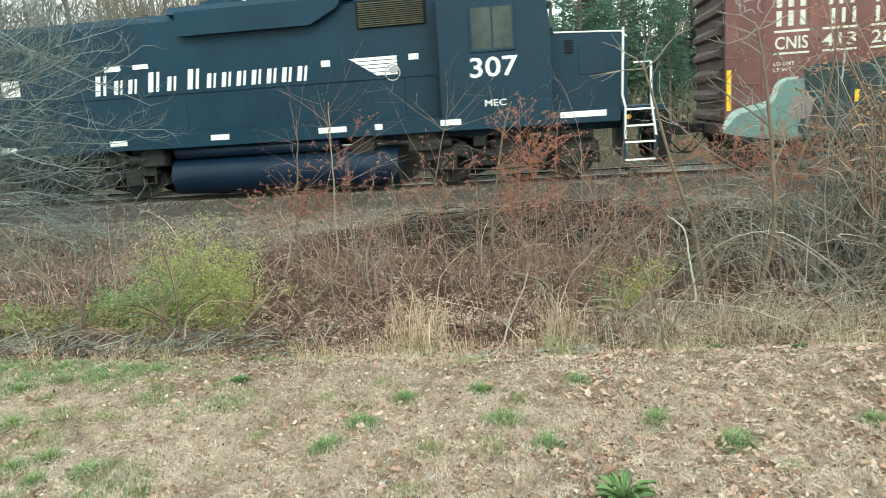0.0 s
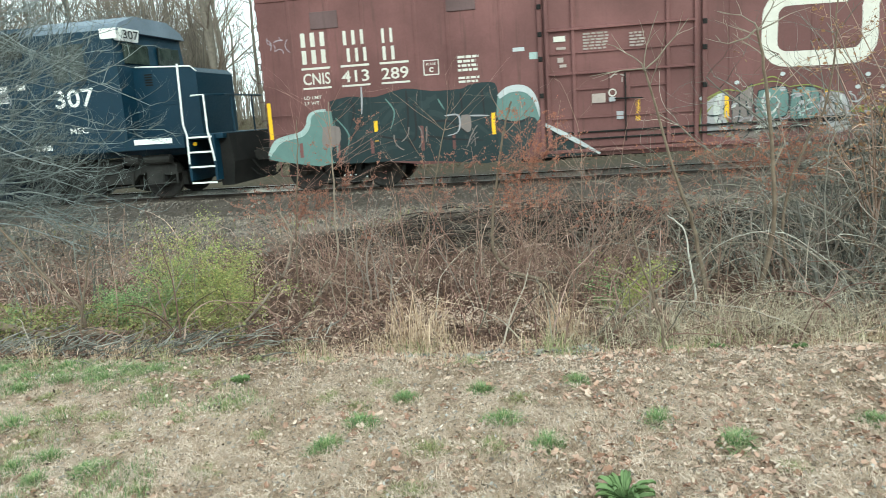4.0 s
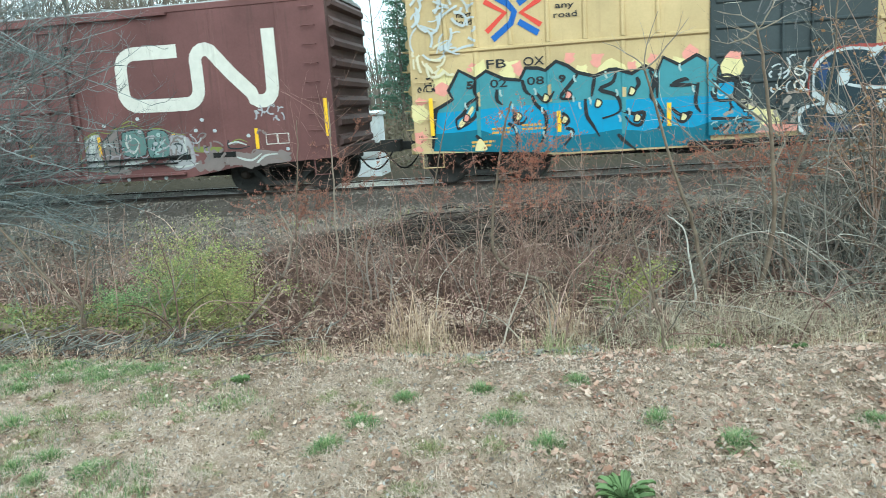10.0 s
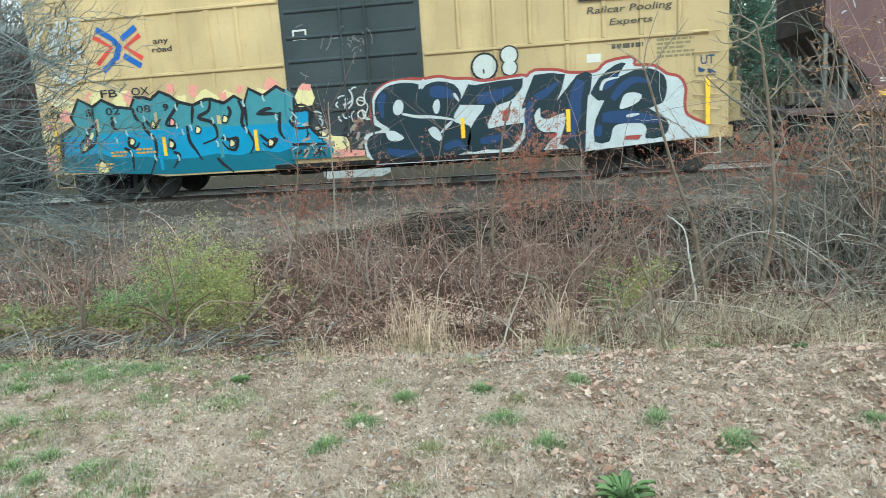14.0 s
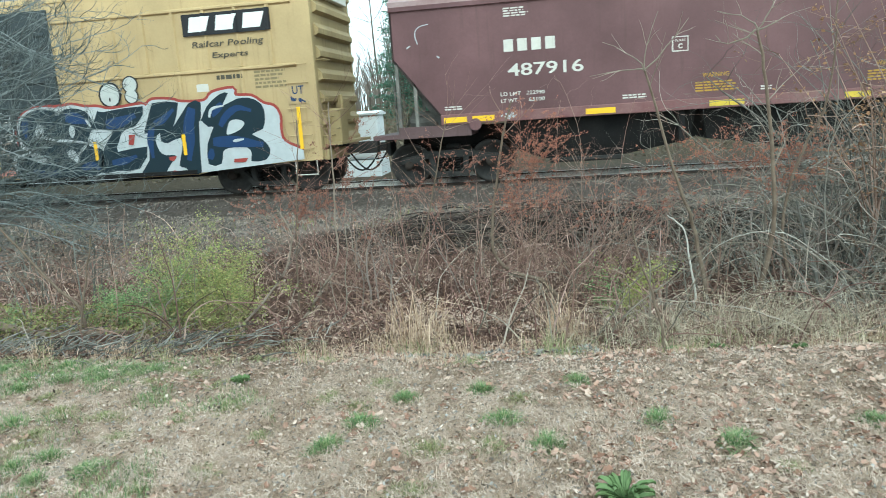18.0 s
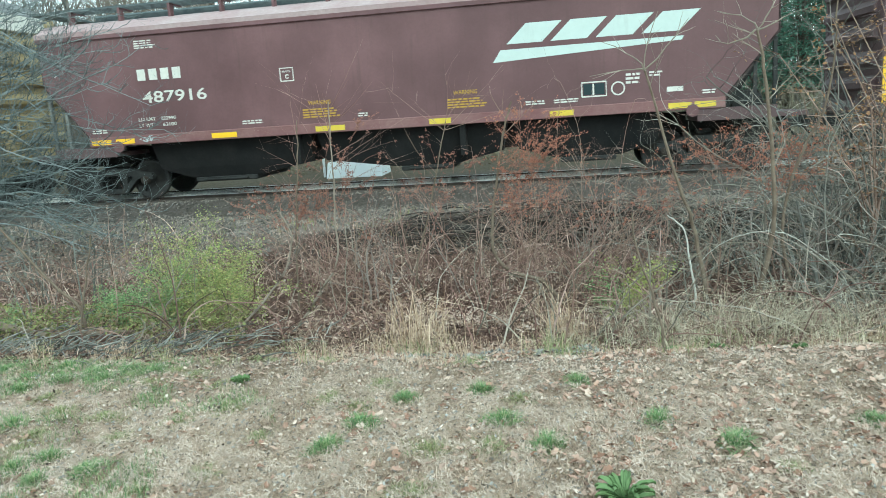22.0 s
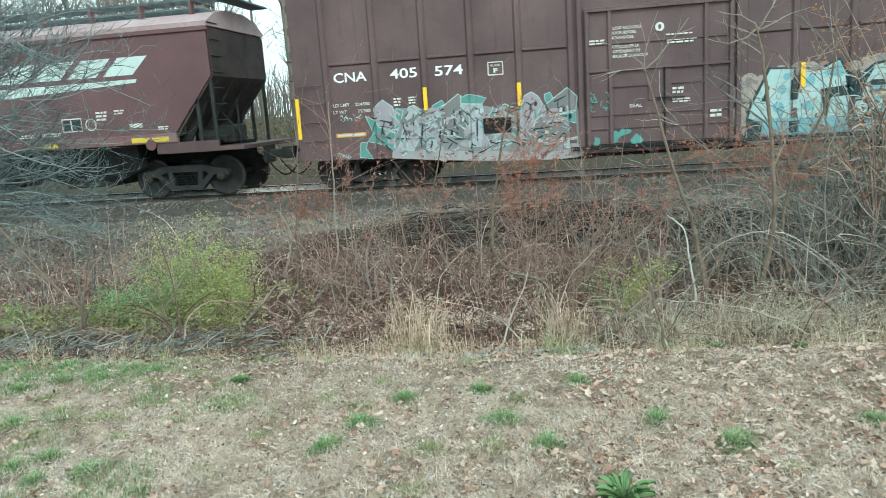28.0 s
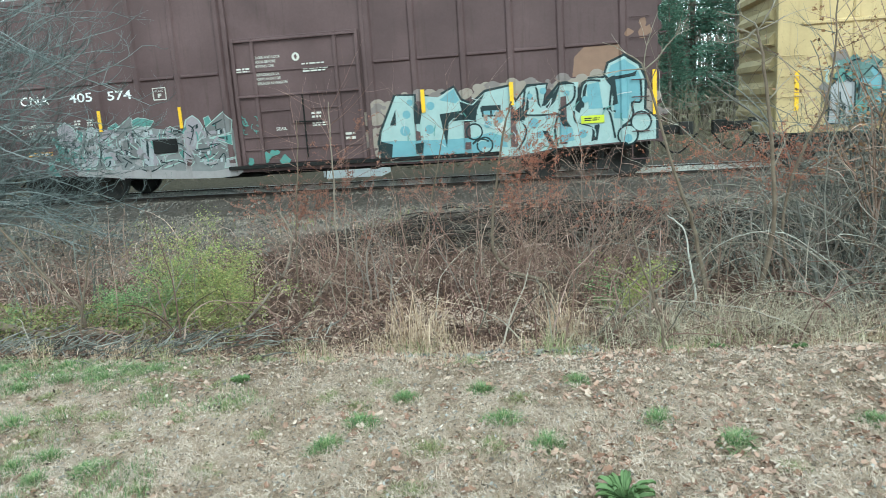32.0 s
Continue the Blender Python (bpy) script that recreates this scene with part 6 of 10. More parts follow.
# 4. covered hopper -----------------------------------------------------------
PALE_STEEL = plain("pale_grey_steel", (0.10, 0.095, 0.085), (0.24, 0.23, 0.205), 3, 0.85, 0, 0.3, 0.02, 0.4)


def hopper():
    x0, x1 = 37.55, 55.1
    car = Car("covered_hopper", "maroon-brown covered grain hopper with white lettering and sloped ends", x0, x1, "hopper car")
    s = Shape()
    s.prism([(38.2, 3.84), (38.2, 2.72), (39.2, 1.45), (53.4, 1.45), (54.45, 2.72), (54.45, 3.84)], -HW, HW)
    car.put("body", s, HOPPER_BROWN)
    s = Shape()
    s.prism([(-HW - 0.04, 3.80), (-HW - 0.05, 3.90), (-HW + 0.05, 3.93), (-1.15, 4.12), (-0.5, 4.24), (0.5, 4.24), (1.15, 4.12), (HW - 0.05, 3.93), (HW + 0.05, 3.90), (HW + 0.04, 3.80)], 38.15, 54.5, "x")
    roof = car.put("roof", s, plain_once("dusty_roof", (0.36, 0.24, 0.24), (0.46, 0.36, 0.35), scale=1.4, rough=0.8), "dusty pink roof sheet")
    s = Shape()
    s.box(38.15, 54.5, -HW - 0.05, -HW, 3.70, 3.80, 0.01)
    car.put("eave_angle", s, HOPPER_BROWN)
    grate = plain_once("grey_grating", (0.07, 0.085, 0.09), (0.14, 0.16, 0.16), scale=5, rough=0.7)
    for k in range(13):
        x = 38.8 + k * 1.26
        s = Shape()
        s.box(x - 0.03, x + 0.03, -1.12, -0.95, 4.08, 4.42)
        s.box(x - 0.03, x + 0.03, -1.12, -0.55, 4.40, 4.43)
        car.put("walk_bracket", s, HOPPER_BROWN, parent=roof)
    for y in (-1.12, -0.98, -0.84, -0.70, -0.56):
        s = Shape()
        s.box(38.3, 54.4, y, y + 0.045, 4.43, 4.48)
        car.put("running_board", s, grate, "grey steel running board", roof)
    s = Shape()
    s.box(38.9, 53.8, -0.32, 0.32, 4.22, 4.42, 0.04)
    car.put("hatch_cover", s, grate, "grey trough hatch cover", roof)
    s = Shape()
    s.box(39.15, 53.45, -HW - 0.035, -HW + 0.1, 1.27, 1.49, 0.012)
    car.put("side_sill", s, plain_once("sill_paint", (0.19, 0.085, 0.085), (0.25, 0.14, 0.13), scale=2, rough=0.6))
    # discharge hoppers between the trucks
    for t0, t1, b0, b1 in ((40.5, 44.55, 41.35, 43.1), (44.6, 49.0, 46.4, 47.8), (49.05, 52.3, 50.0, 51.4)):
        s = Shape()
        rows = [(t0, t1, 1.38, 1.45), (t0 + 0.15, t1 - 0.15, 1.15, 0.64), (b0, b1, 1.05, 0.40)]
        for a, b, w, z in rows:
            s.v += [(a, -w, z), (b, -w, z), (b, w, z), (a, w, z)]
        for k in (0, 4):
            s.f += [(k, k + 4, k + 5, k + 1), (k + 1, k + 5, k + 6, k + 2), (k + 2, k + 6, k + 7, k + 3), (k + 3, k + 7, k + 4, k)]
        s.f += [(0, 1, 2, 3), (11, 10, 9, 8)]
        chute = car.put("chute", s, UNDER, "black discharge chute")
        s = Shape()
        s.box(b0 + 0.1, b1 - 0.1, -1.1, 1.1, 0.29, 0.40, 0.02)
        car.put("outlet_gate", s, GREASY, parent=chute)
        s = Shape()
        s.tube([(b0 + 0.3, -1.14, 0.34), (b1 - 0.3, -1.14, 0.34)], 0.03, 6)
        car.put("gate_shaft", s, GREASY, parent=chute)
    # Added block that keeps the shaded gaps between the chutes dark
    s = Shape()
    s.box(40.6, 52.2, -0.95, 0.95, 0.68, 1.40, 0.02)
    car.put("belly_plate", s, UNDER, "added black filler in the shaded gaps between the chutes")
    s = Shape()
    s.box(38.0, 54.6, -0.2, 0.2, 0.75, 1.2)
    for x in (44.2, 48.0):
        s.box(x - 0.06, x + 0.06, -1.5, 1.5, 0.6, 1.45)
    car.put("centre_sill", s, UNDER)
    # ends: shear plate, slope sheet ribs, posts, ladder
    for sgn, xe, xi, xo in ((-1, 38.2, 39.8, 37.6), (1, 54.45, 52.9, 55.05)):
        s = Shape()
        s.box(min(xi, xo), max(xi, xo), -HW, HW, 1.02, 1.12, 0.01)
        s.box(min(xi, xe), max(xi, xe), -HW, -HW + 0.06, 1.02, 1.27)
        car.put("end_platform", s, DARK_BROWN)
        s = Shape()
        s.tube([(xi - sgn * 0.35 + sgn * 0.25, -HW - 0.02, 1.25), (xi - sgn * 0.35 + sgn * 0.25, -HW - 0.06, 1.25)], 0.13, 12)
        car.put("tow_eye", s, HOPPER_BROWN)
        # Posts, rungs and gear: darker steel on the right end paints its shade
        for xx, z1 in ((xe - sgn * 0.04, 2.6), (xe - sgn * 0.42, 2.25)):
            for y in (-HW + 0.02, HW - 0.12):
                s = Shape()
                s.box(xx - 0.035, xx + 0.035, y, y + 0.08, 1.1, z1)
                car.put("end_post", s, PALE_STEEL if sgn < 0 else GREASY)
        for k in range(9):
            zz = 1.35 + 0.36 * k
            s = Shape()
            s.tube([(xe + sgn * 0.06, -HW - 0.0, zz), (xe + sgn * 0.06, -HW + 0.5, zz)], 0.014, 5)
            car.put("ladder_rung", s, PALE_STEEL if sgn < 0 else GREASY)
        s = Shape()
        for y in (-1.2, -0.4, 0.4, 1.2):
            s.prism([(xe - sgn * 0.1, 2.75), (xe - sgn * 1.15, 1.4), (xe - sgn * 1.15, 1.1), (xe - sgn * 0.95, 1.1), (xe - sgn * 0.02, 2.6)], y - 0.03, y + 0.03)
        s.box(min(xe - sgn * 0.1, xe - sgn * 0.9), max(xe - sgn * 0.1, xe - sgn * 0.9), -0.5, 0.3, 1.15, 1.6, 0.04)
        s.tube([(xe - sgn * 0.15, -0.9, 1.35), (xe - sgn * 0.75, -0.9, 1.35)], 0.16, 10)
        s.tube([(xe + sgn * 0.2, -0.8, 1.15), (xe + sgn * 0.2, -0.8, 2.2)], 0.02, 5)
        s.tube([(xe + sgn * 0.1, -0.3, 1.2), (xe - sgn * 0.3, -0.6, 1.9), (xe - sgn * 0.2, -0.9, 2.2)], 0.025, 5)
        car.put("end_gear", s, PALE_STEEL if sgn < 0 else GREASY, "brake valve and struts, shade-dark on the right end")
        s = Shape()
        s.box(min(xe, xe + sgn * 0.45), max(xe, xe + sgn * 0.45), -1.1, 1.1, 4.42, 4.46)
        car.put("end_walk", s, grate)
        # Thin overlay whose dark colour stands in for shade on the end slope
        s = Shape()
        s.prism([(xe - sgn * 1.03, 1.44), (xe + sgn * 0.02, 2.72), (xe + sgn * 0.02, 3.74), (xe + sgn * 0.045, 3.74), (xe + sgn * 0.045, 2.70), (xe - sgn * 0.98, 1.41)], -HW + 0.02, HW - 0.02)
        car.put("slope_sheet", s, plain_once("shaded_end_sheet", (0.035, 0.026, 0.024), (0.075, 0.055, 0.05), scale=2, rough=0.8), "sloping end sheet, darkened for shade")
    freight_truck(car, 39.2)
    freight_truck(car, 53.25)
    coupler(car, 37.7, -1, 0.85)
    coupler(car, 54.95, 1, 0.75)
    # lettering
    h = (2.71, 2.97)
    for k in range(4):
        b = 40.58 + k * 0.29
        car.patch("lettering", b, b + 0.20, 2.71, 2.96, WHITE)
    car.word("487916", 40.64, 42.22, 2.20, 2.46, WHITE)
    car.bars(40.60, 41.12, 3.42, 3.62, 4, WHITE)
    car.word("LD LMT", 40.47, 40.90, 1.80, 1.88, WHITE)
    car.word("222990", 41.02, 41.40, 1.80, 1.88, WHITE)
    car.word("LT WT", 40.47, 40.82, 1.66, 1.74, WHITE)
    car.word("63100", 41.06, 41.40, 1.66, 1.74, WHITE)
    boxed(car, 44.01, 44.31, 2.46, 2.74, "C")
    # the owner's slanted mark: four heavy blocks over a tapering bar
    EM = flat_paint("pale_mint_mark", (0.52, 0.58, 0.54), wear=0.2)
    for k in range(4):
        b = 49.05 + k * 0.92
        zz, hh, sl = 2.86, 0.40, 0.42
        w = 0.74
        car.decal("emblem", [[(b, zz), (b + w, zz), (b + w + sl, zz + hh), (b + sl, zz + hh)]], EM)
    car.decal("emblem", [[(48.75, 2.50), (52.60, 2.68), (52.64, 2.76), (48.92, 2.75)]], EM)
    OLD = flat_paint("ochre_warning_print", (0.45, 0.27, 0.04), wear=0.35)
    for xa in (44.45, 47.72):
        car.bars(xa, xa + 0.86, 1.62, 1.84, 4, OLD)
        car.word("WARNING", xa + 0.14, xa + 0.66, 1.90, 1.99, OLD)
    polys = ribbon([(50.58, 1.67), (51.08, 1.67), (51.08, 1.96), (50.58, 1.96), (50.58, 1.67)], 0.03)
    car.decal("lettering", polys, WHITE)
    car.patch("placard", 50.61, 51.05, 1.70, 1.93, SPRAY["charcoal"], 0.004)
    car.patch("placard", 50.80, 50.83, 1.70, 1.93, WHITE, 0.008)
    rr = disc(51.32, 1.80, 0.13, n=16)
    car.decal("lettering", ribbon(rr + [rr[0]], 0.028), WHITE)
    car.bars(51.48, 51.80, 1.88, 2.12, 3, WHITE)
    car.bars(51.95, 52.25, 2.0, 2.12, 2, WHITE)
    car.patch("placard", 52.30, 52.62, 1.66, 1.76, WHITE)
    for xa, xb in ((49.40, 49.9), (50.0, 50.55), (45.72, 45.95), (43.0, 43.6), (39.25, 39.65), (53.0, 53.3)):
        car.bars(xa, xb, 1.58, 1.68, 2, WHITE)
    sill_y = -HW - 0.04
    for xa, xb in ((39.22, 39.72), (39.84, 40.32), (42.24, 42.85), (44.72, 45.40), (47.30, 47.78), (49.90, 50.40), (52.32, 52.78), (52.84, 53.26)):
        car.patch("safety_stripe", xa, xb, 1.31, 1.425, SAFETY_PALE if xa > 44 else SAFETY, 0.006, y=sill_y)
    scribble(car, 40.4, 40.85, 1.33, 1.46, 10, "white", 0.03, 0.05, 61, 0.4, 0.15)
    scribble(car, 38.5, 39.2, 2.6, 3.4, 3, "white", 0.025, 0.006, 62, 0.4, 0.5)
    return car


# 5. dark brown boxcar --------------------------------------------------------
def boxcar_dark():
    x0, x1 = 56.38, 71.93
    low = [(x0, 0.66), (58.6, 0.62), (59.6, 0.50), (69.0, 0.47), (69.8, 0.62), (x1, 0.68)]
    car = box_body("boxcar", "dark brown outside-post boxcar with sliding door and pale blue graffiti", x0, x1, 4.72, 4.95, low, DARK_BROWN, DARK_BROWN, GALV)
    posts(car, [57.14, 58.25, 59.34, 60.36, 61.37, 62.46, 65.88, 66.85, 67.92, 68.93, 69.98, 71.24], 0.72, 4.58, DARK_BROWN, 0.085, 0.055)
    gaps = [57.14, 58.25, 59.34, 60.36, 61.37, 62.46]
    for row in (gaps, [65.88, 66.85, 67.92, 68.93, 69.98, 71.24]):
        for p, q in zip(row, row[1:]):
            s = Shape()
            s.prism([(-HW, 2.68), (-HW - 0.045, 2.71), (-HW - 0.045, 2.74), (-HW, 2.77)], p + 0.09, q - 0.09, "x")
            car.put("panel_rib", s, DARK_BROWN)
    pressed_door(car, 62.76, 65.66, 0.66, 3.44, (3.36, 2.16), ((2.70, 62.80, 65.62), (1.83, 63.30, 65.1), (1.26, 62.80, 65.62), (0.98, 62.80, 65.62)), (63.25, 65.14), (64.0, 64.46, 1.51, 2.15), DARK_BROWN, "dark brown sliding door with pressed ribs")
    for x in (62.64, 65.78):
        s = Shape()
        s.box(x - 0.05, x + 0.05, -HW - 0.07, -HW, 0.62, 4.5, 0.012)
        car.put("door_post", s, DARK_BROWN)
    s = Shape()
    s.box(62.4, 68.6, -HW - 0.13, -HW, 0.56, 0.64, 0.008)
    car.put("door_track", s, UNDER)
    # writing
    car.word("CNA", 57.31, 58.06, 2.33, 2.54, WHITE_CLEAN, 0.008)
    car.word("405", 58.58, 59.18, 2.33, 2.54, WHITE_CLEAN, 0.008)
    car.word("574", 59.57, 60.18, 2.32, 2.53, WHITE_CLEAN, 0.008)
    boxed(car, 60.72, 61.03, 2.26, 2.52, "F")
    car.word("LD LMT", 57.24, 57.62, 1.81, 1.88, WHITE)
    car.word("214300", 57.75, 58.08, 1.81, 1.88, WHITE)
    car.word("LT WT", 57.24, 57.54, 1.66, 1.73, WHITE)
    car.word("71700", 57.80, 58.08, 1.66, 1.73, WHITE)
    car.patch("placard", 57.26, 57.94, 1.14, 1.23, SPRAY["orange"], 0.006)
    car.patch("placard", 57.30, 57.90, 1.165, 1.205, SPRAY["white"], 0.009)
    car.bars(58.62, 58.8, 1.75, 1.95, 3, WHITE)
    car.bars(58.95, 59.12, 1.78, 1.95, 3, WHITE)
    y = -HW - 0.075
    for i, w in enumerate(("CLOSE AND LOCK", "DOOR BEFORE", "MOVING CAR")):
        car.word(w, 63.27, 63.27 + (0.62, 0.5, 0.46)[i], 2.97 - i * 0.095, 3.03 - i * 0.095, WHITE, y=y)
    for i, w in enumerate(("VERROUILLER LA", "PORTE AVANT DE", "DEPLACER LE WAGON")):
        car.word(w, 63.27, 63.27 + (0.56, 0.58, 0.72)[i], 2.60 - i * 0.095, 2.66 - i * 0.095, WHITE, y=y)
    car.decal("lettering", [disc(64.24, 2.96, 0.09, n=16)], WHITE, y=y)
    car.decal("lettering", [disc(64.24, 2.96, 0.03, 0.055, n=10)], DARK_BROWN, 0.010, y=y)
    car.bars(64.36, 65.05, 2.78, 2.83, 1, WHITE, y=y)
    car.bars(64.38, 65.0, 2.62, 2.73, 2, WHITE, y=y)
    car.bars(62.8, 63.24, 2.70, 2.82, 2, WHITE, y=y)
    car.bars(64.02, 64.4, 2.02, 2.13, 2, WHITE, y=y)
    car.word("ASD", 64.02, 64.22, 1.89, 1.96, WHITE, y=y)
    car.word("SEAL", 63.62, 63.88, 1.39, 1.46, WHITE, y=y)
    car.bars(64.48, 64.75, 1.62, 1.78, 2, WHITE, y=y)
    car.bars(64.48, 64.9, 1.44, 1.54, 2, WHITE, y=y)
    car.bars(65.22, 65.5, 1.1, 1.3, 2, WHITE, y=y)
    scribble(car, 62.8, 63.2, 1.3, 1.75, 14, "mint", 0.022, 0.08, 70, 0.5, 0.2)
    safety_bars(car, [(56.43, 1.15, 2.05), (59.34, 1.62, 2.10), (61.36, 1.58, 2.06), (67.0, 1.57, 2.06), (68.92, 1.60, 2.08), (71.86, 1.22, 2.13)], SAFETY)
    for p in car.ob.children:
        if p.name.startswith("safety_stripe"):
            p.location.y -= 0.03
    # grey-teal tag field
    sprayed(car, [(58.49, 0.62), (58.60, 0.82), (59.41, 0.80), (60.13, 0.94), (60.47, 0.71), (60.66, 0.99), (61.34, 0.87), (61.75, 0.68), (62.55, 0.72), (62.54, 0.42), (61.00, 0.43), (59.47, 0.53)], "pink_grey", 0.004)
    sprayed(car, [(58.25, 1.69), (58.97, 1.69), (59.67, 1.60), (60.11, 1.66), (60.59, 1.63), (61.30, 1.46), (61.81, 1.51), (62.53, 1.54), (62.50, 0.61), (60.37, 0.68), (58.60, 0.80), (58.32, 1.18)], "lilac_grey", 0.005)
    for col, q in (("mint", [(57.80, 1.00), (57.96, 1.01), (57.92, 0.86), (58.07, 0.63), (57.76, 0.68)]),
                   ("mint", [(57.96, 1.58), (58.16, 1.47), (58.27, 1.31), (58.59, 1.17), (58.59, 0.76), (58.38, 0.92), (57.96, 1.02), (58.11, 1.19)]),
                   ("mint", [(58.66, 1.70), (58.81, 1.64), (58.75, 1.40), (58.63, 1.51)]),
                   ("mint", [(59.46, 1.70), (59.69, 1.81), (59.75, 1.72), (59.49, 1.61)]),
                   ("mint", [(60.09, 1.83), (60.26, 1.89), (60.43, 1.86), (60.65, 1.79), (60.55, 1.67), (60.09, 1.71)]),
                   ("mint", [(61.88, 1.78), (62.00, 1.82), (62.06, 1.69), (61.90, 1.53)]),
                   ("mint", [(61.22, 1.54), (61.44, 1.48), (61.31, 1.43)]),
                   ("mint", [(62.01, 1.32), (62.52, 1.38), (62.52, 1.14), (62.34, 1.20)]),
                   ("mint", [(61.21, 1.14), (61.33, 1.05), (61.30, 0.83), (61.18, 1.01)])):
        sprayed(car, q, col, 0.009, "pale_mint", 0.016, soft=0)
    for col, q in (("lilac", [(58.16, 1.72), (58.37, 1.90), (58.59, 1.74), (58.63, 1.48), (58.74, 1.37), (58.64, 1.16), (58.27, 1.32), (58.17, 1.47)]),
                   ("mist", [(58.88, 1.51), (58.94, 1.71), (59.06, 1.74), (59.20, 1.65), (59.15, 1.05), (58.99, 0.76), (58.65, 0.81), (58.78, 1.20)]),
                   ("silver", [(59.27, 1.59), (59.45, 1.66), (59.63, 1.54), (59.57, 1.27), (59.41, 1.17), (59.53, 1.10), (59.50, 0.82), (59.28, 0.80), (59.20, 1.17)]),
                   ("dusk_grey", [(59.65, 1.64), (60.04, 1.91), (60.10, 1.88), (60.08, 1.49), (60.20, 1.23), (60.13, 0.95), (59.80, 1.09), (59.63, 1.26)]),
                   ("mist", [(60.09, 1.68), (60.55, 1.67), (60.59, 1.44), (60.18, 1.42)]),
                   ("silver", [(60.26, 1.41), (60.59, 1.40), (60.54, 0.77), (60.23, 0.77)]),
                   ("dusk_grey", [(60.80, 1.40), (60.88, 1.58), (61.04, 1.64), (61.18, 1.56), (61.23, 1.37)]),
                   ("lilac", [(61.45, 1.77), (61.61, 1.85), (61.75, 1.75), (61.84, 1.58), (61.72, 1.39), (61.52, 0.87), (61.34, 0.88), (61.37, 1.41)]),
                   ("dusk_grey", [(61.86, 1.54), (62.36, 1.89), (62.56, 1.69), (62.52, 1.41), (61.98, 1.33), (61.89, 1.41)]),
                   ("dusk_grey", [(61.66, 1.21), (62.21, 1.21), (62.41, 1.06), (61.92, 0.65), (61.80, 0.80), (61.62, 0.94)]),
                   ("mist", [(62.31, 0.82), (62.54, 0.86), (62.56, 0.64), (62.25, 0.63)])):
        sprayed(car, q, col, 0.013, "pale_mint", 0.022, name="graffiti_letter", soft=0)
    strokes(car, [[(58.29, 1.46), (58.53, 1.38), (58.64, 1.16)], [(58.32, 1.31), (58.36, 1.14), (58.57, 1.00)], [(58.62, 1.04), (59.21, 1.01)], [(58.88, 1.32), (58.94, 1.02)], [(59.04, 1.56), (59.02, 1.14)], [(59.35, 1.48), (59.35, 1.29)], [(59.63, 1.26), (59.60, 0.94), (59.77, 0.89)], [(59.74, 1.43), (59.73, 1.10)], [(59.93, 1.59), (59.93, 1.17)], [(60.09, 1.43), (60.24, 1.23)], [(59.91, 0.96), (60.17, 0.95)], [(60.41, 1.60), (60.48, 1.47)], [(60.43, 1.35), (60.41, 0.89)], [(60.19, 0.69), (60.45, 0.64), (60.77, 0.79)], [(60.87, 1.45), (61.01, 1.52), (61.13, 1.43)], [(61.49, 1.65), (61.60, 1.52), (61.47, 1.20)], [(61.63, 1.07), (61.91, 1.09), (62.17, 1.16)], [(61.68, 0.86), (61.94, 0.97)], [(62.07, 1.61), (62.33, 1.72)], [(61.97, 1.42), (62.27, 1.52)], [(62.14, 0.83), (62.28, 0.95), (62.30, 0.74)], [(59.76, 0.76), (59.86, 0.88)], [(59.24, 1.34), (59.18, 1.00)], [(61.15, 1.26), (61.30, 1.17), (61.25, 0.88)]], "charcoal", 0.03, 0.019)
    strokes(car, [[(60.61, 0.67), (60.82, 0.84), (61.08, 0.87), (61.37, 0.79)], [(59.99, 1.29), (60.35, 1.02), (60.56, 0.92)], [(60.70, 1.00), (61.09, 1.02)], [(61.67, 1.25), (61.84, 1.38)], [(61.97, 1.31), (62.22, 1.36), (62.52, 1.42)], [(59.10, 1.64), (59.12, 1.43)], [(59.36, 1.37), (59.43, 1.43), (59.51, 1.36), (59.43, 1.28), (59.35, 1.33)], [(60.76, 0.70), (61.03, 0.77), (61.25, 0.84)], [(61.67, 0.80), (61.93, 0.85), (62.15, 1.00)], [(58.71, 0.65), (58.86, 0.77), (58.84, 0.98)], [(59.61, 1.06), (59.75, 1.14), (59.78, 0.97)]], "pale_mint", 0.028, 0.021)
    for i, (cx, cz) in enumerate([(58.52, 1.38), (58.61, 1.27), (59.73, 1.35), (59.86, 1.09), (59.91, 1.09), (60.13, 1.37), (60.07, 1.50), (61.93, 1.40), (62.21, 1.44), (62.27, 1.45), (61.69, 1.00), (61.90, 0.99), (62.40, 1.29), (60.44, 1.51), (60.53, 1.53), (61.69, 1.60), (61.99, 0.74), (62.20, 0.81)]):
        car.decal("graffiti_fill", [[(cx - 0.03, cz - 0.05), (cx + 0.03, cz - 0.04), (cx + 0.035, cz + 0.05), (cx - 0.025, cz + 0.04)]], SPRAY["white" if i % 3 else "charcoal"], 0.023)
    blobs(car, 58.6, 60.6, 0.62, 0.85, 6, 0.12, "pink_grey", 0.0065, 72)
    for col, n, w, reach, sd in (("dusk_grey", 46, 0.05, 0.34, 301), ("lilac", 40, 0.06, 0.30, 302), ("mist", 34, 0.04, 0.28, 303), ("mint", 24, 0.035, 0.30, 304), ("charcoal", 52, 0.022, 0.30, 305), ("pale_mint", 30, 0.018, 0.26, 306), ("pink_grey", 16, 0.06, 0.3, 307)):
        scribble(car, 58.1, 62.35, 0.72, 1.62, n, col, w, 0.0165 + 0.0012 * (sd - 300), sd, 0.12, reach)
    scribble(car, 57.40, 57.93, 1.49, 1.63, 12, "pale_mint", 0.016, 0.007, 176, 0.6, 0.16)
    scribble(car, 57.21, 57.56, 0.69, 0.78, 9, "pale_mint", 0.016, 0.007, 177, 0.6, 0.12)
    s = Shape()
